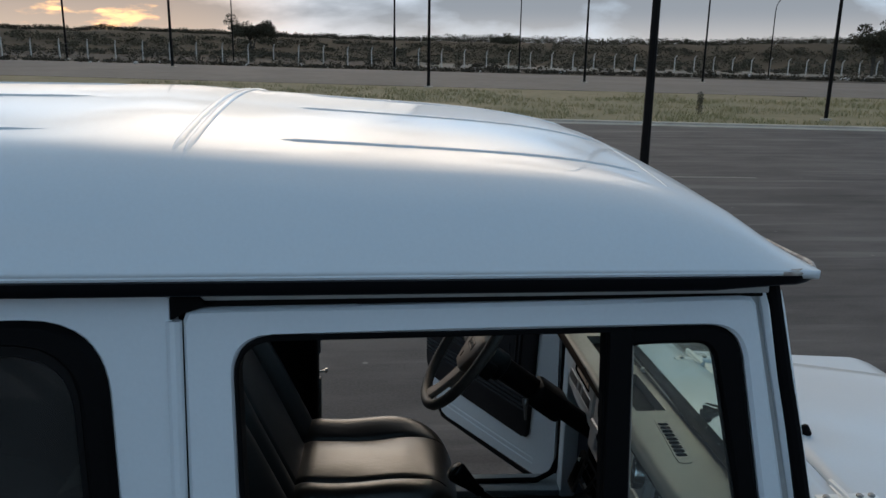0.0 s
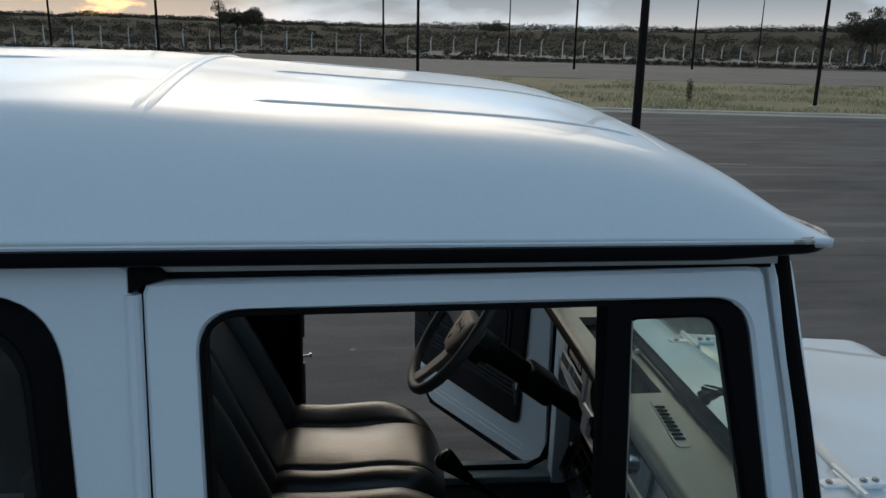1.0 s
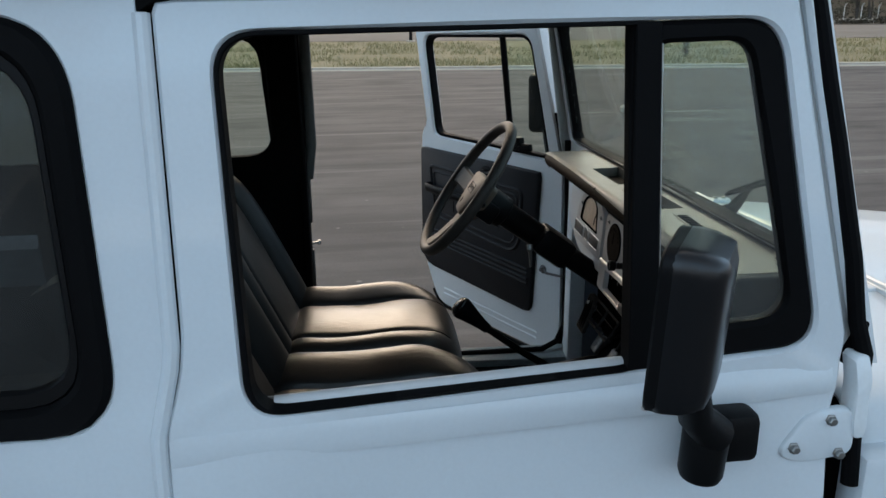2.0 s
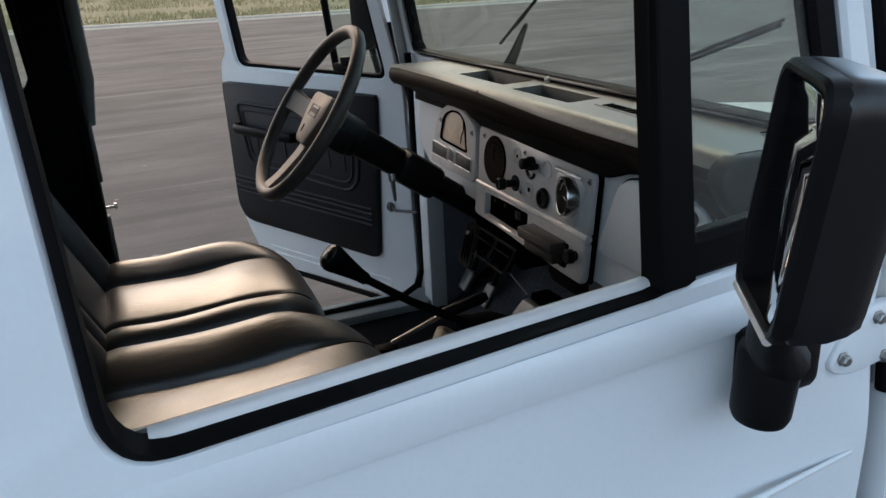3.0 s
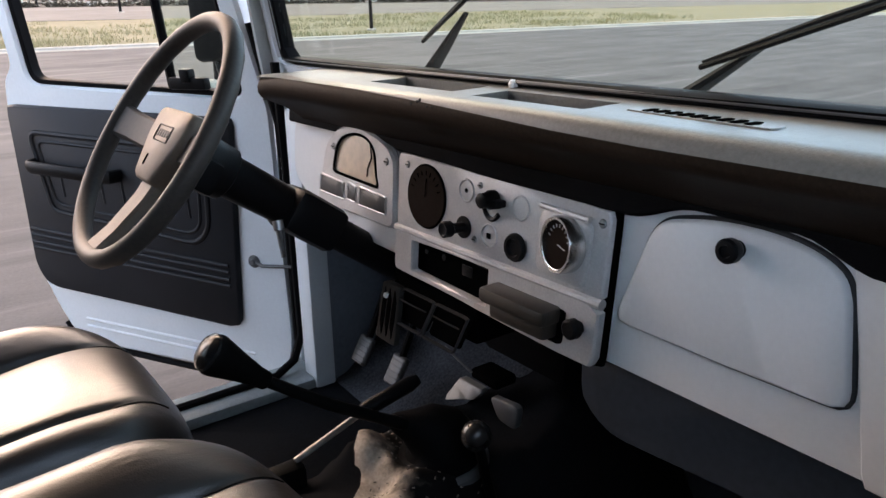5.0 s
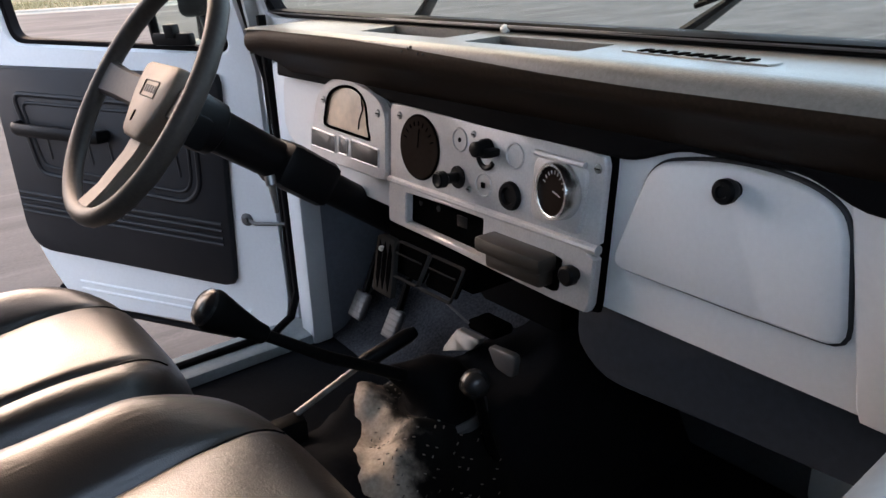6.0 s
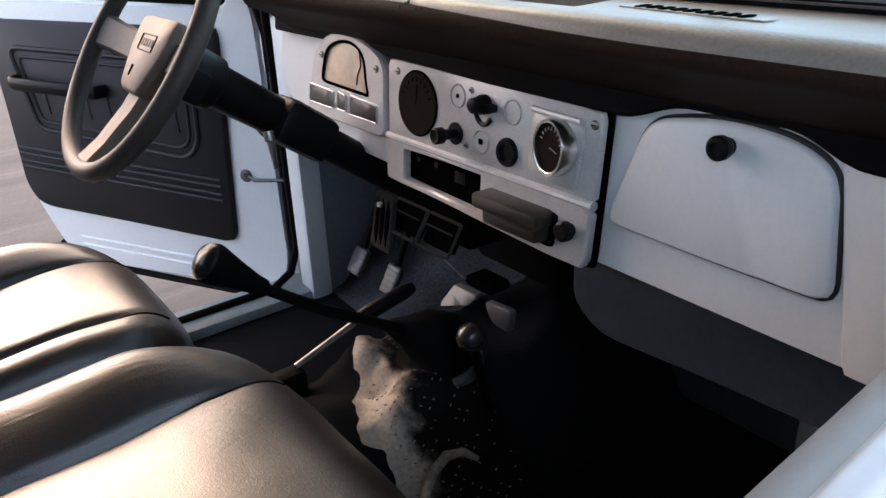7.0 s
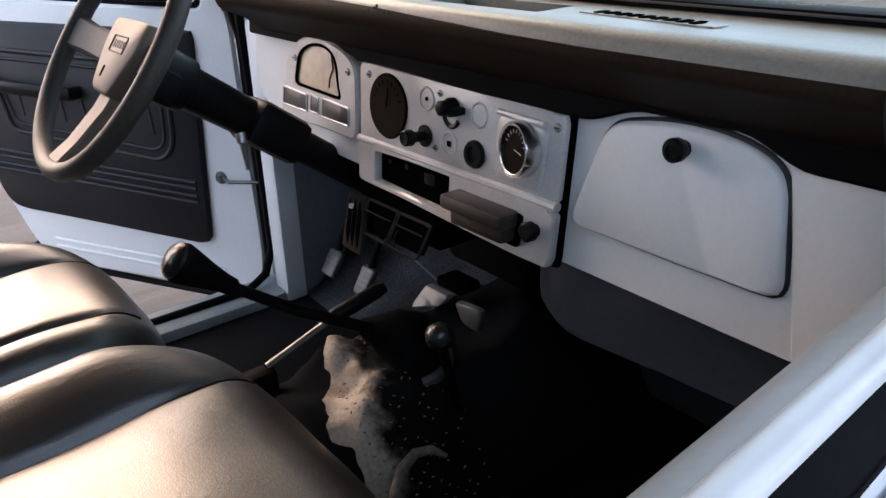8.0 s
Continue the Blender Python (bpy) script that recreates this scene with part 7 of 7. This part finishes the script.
# grey metal apron below the glove box
bm = bmesh.new()
plate(bm, rounded([(0.106, 0.896), (0.540, 0.868), (0.590, 0.905), (0.590, 1.015), (0.106, 1.015)], [0.004, 0.03, 0.02, 0.01, 0.004], 5), lambda u, v, w: Vector((0.034 + w, u, v)), 0.0, 0.016, 0.004, 70)
part("under_dash_apron", bm, APRON_M, dash, "dark grey painted apron under the glove box")
bm = bmesh.new()
box(bm, (-0.55, 0.10, 0.572), (0.30, 0.57, 0.586), 0.004)
part("floor_mat", bm, FLOOR_M, car, "black rubber floor mat")
bm = bmesh.new()
box(bm, (-0.55, 1.02, 0.572), (0.30, 1.39, 0.586), 0.004)
part("floor_mat", bm, FLOOR_M, car, "black rubber floor mat")


# sloping toe board under the pedals
bm = bmesh.new()
skin(bm, [[Vector((0.04, y, 0.582)), Vector((0.10, y, 0.600)), Vector((0.30, y, 0.760)), Vector((0.34, y, 0.86)), Vector((0.345, y, 0.86)), Vector((0.31, y, 0.745)), Vector((0.10, y, 0.585))] for y in (0.90, 1.15, 1.40)])
# the pale second colour mottles in a lit patch over the dusty carpet
part("toe_board", bm, material("dusty_floor_carpet", (0.016, 0.017, 0.020), 0.9, second=(0.085, 0.088, 0.096), vary=0.5, grain=200, stain=7, spec=0.0, bump=0.5, bump_scale=300), car, "dusty blue-grey toe board")


# ---- seats ----
def seat(y0, y1, xf, xr, seams, top, label):
    """A padded bucket: cushion and backrest, each with stitched bolsters."""
    yc, hw = (y0 + y1) / 2, (y1 - y0) / 2

    def relief(y):
        z = 0.0
        s0, s1 = seams[0][0], seams[1][0]
        k = (2 * y - s0 - s1) / abs(s1 - s0)
        if abs(k) < 1:
            z += 0.015 * (1 - k * k)
        for s, sgn, high in seams:
            q = (y - s) * sgn
            z -= 0.011 * math.exp(-(q / 0.008) ** 2)
            if q > 0:
                z += high * math.sin(min(1.0, q / (1.30 * ((y1 if sgn > 0 else y0) - s) * sgn)) * math.pi) ** 1.1
        return z

    def top_z(x, y):
        u, v = (y - yc) / hw, (xf - x) / (xf - xr)
        edge = max(0.0, 1 - abs(u) ** 7) ** 0.42
        d = max(0.0, min(1.0, (xf - x) / 0.115))
        nose = (1 - (1 - d) ** 2.6) ** 0.5
        back = 1 - 0.20 * smooth01((v - 0.86) / 0.14)
        body = (top - 0.745) + relief(y) * smooth01((xf - x) / 0.22) - 0.012 * math.sin(math.pi * min(1.0, v)) * (1 - u * u) + 0.013 * math.exp(-((xf - x - 0.15) / 0.12) ** 2) + 0.004 * noise.noise((x * 9, y * 9, 1))
        return 0.745 + body * edge * nose * back

    us = sorted(set([yc + hw * math.sin(math.pi / 2 * t) for t in steps(-1, 1, 46)] + [s + d for s, *_ in seams for d in (-0.018, -0.012, -0.007, -0.003, 0, 0.003, 0.007, 0.012, 0.018)]))
    vs = [xf - (xf - xr) * (i / 44) ** 1.6 for i in range(45)]
    bm = bmesh.new()
    
    def plan(x, y):
        """The front corners are rounded in plan."""
        return x - 0.060 * abs((y - yc) / hw) ** 4 * smooth01(1 - (xf - x) / 0.30)

    rows = grid(bm, lambda x, y: Vector((plan(x, y), y, top_z(x, y))), vs, us)
    rim = rows[0] + [r[-1] for r in rows[1:-1]] + list(reversed(rows[-1])) + [r[0] for r in reversed(rows[1:-1])]
    low = [bm.verts.new((yy.co.x, yy.co.y, 0.69)) for yy in rim]
    for i in range(len(rim)):
        j = (i + 1) % len(rim)
        bm.faces.new((rim[i], rim[j], low[j], low[i]))
    st = part("seat", bm, LEATHER, car, label, angle=70)
    for s, *_ in seams:
        bm = bmesh.new()
        pts = [Vector((plan(x, s), s, top_z(x, s) + 0.0006)) for x in steps(xf - 0.035, xr + 0.03, 40)]
        tube(bm, pts, 0.0017, 6)
        part("seat_piping", bm, RUBBER, st)
    lean = Vector((-0.42, 0, 0.907))
    nrm = Vector((0.907, 0, 0.42))
    base = Vector((xr - 0.03, 0, 0.83))

    def back_d(y, s):
        u = (y - yc) / hw
        edge = max(0.0, 1 - abs(u) ** 6) ** 0.4
        tip = max(0.0, 1 - max(0.0, (s - 0.10) / 0.39) ** 7) ** 0.4
        return 0.085 * edge * tip + relief(y) * 0.9 * edge * tip - 0.01 * (1 - u * u)

    bm = bmesh.new()
    ss = [0.49 * (1 - (1 - i / 40) ** 1.5) for i in range(41)]

    def narrow(y, s):
        return yc + (y - yc) * (1 - 0.14 * smooth01((s - 0.22) / 0.27))

    rows = grid(bm, lambda s, y: base + lean * s + nrm * back_d(y, s) + Vector((0, narrow(y, s), 0)), ss, us)
    rim = rows[0] + [r[-1] for r in rows[1:-1]] + list(reversed(rows[-1])) + [r[0] for r in reversed(rows[1:-1])]
    low = [bm.verts.new(v.co - nrm * 0.055) for v in rim]
    for i in range(len(rim)):
        j = (i + 1) % len(rim)
        bm.faces.new((rim[i], rim[j], low[j], low[i]))
    bm.faces.new(low)
    part("backrest", bm, BACK_M, st, angle=70)
    bm = bmesh.new()
    box(bm, (xr + 0.03, y0 + 0.03, 0.573), (xf - 0.07, y1 - 0.03, 0.70), 0.012)
    part("seat_base", bm, TRIM, st)


seat(0.925, 1.408, -0.374, -0.885, ((1.020, -1, 0.018), (1.268, 1, 0.042)), 0.882, "black leatherette driver's seat with stitched bolsters")
seat(0.300, 0.926, -0.318, -0.900, ((0.748, 1, 0.052), (0.430, -1, 0.03)), 0.868, "black leatherette passenger seat with stitched bolsters")
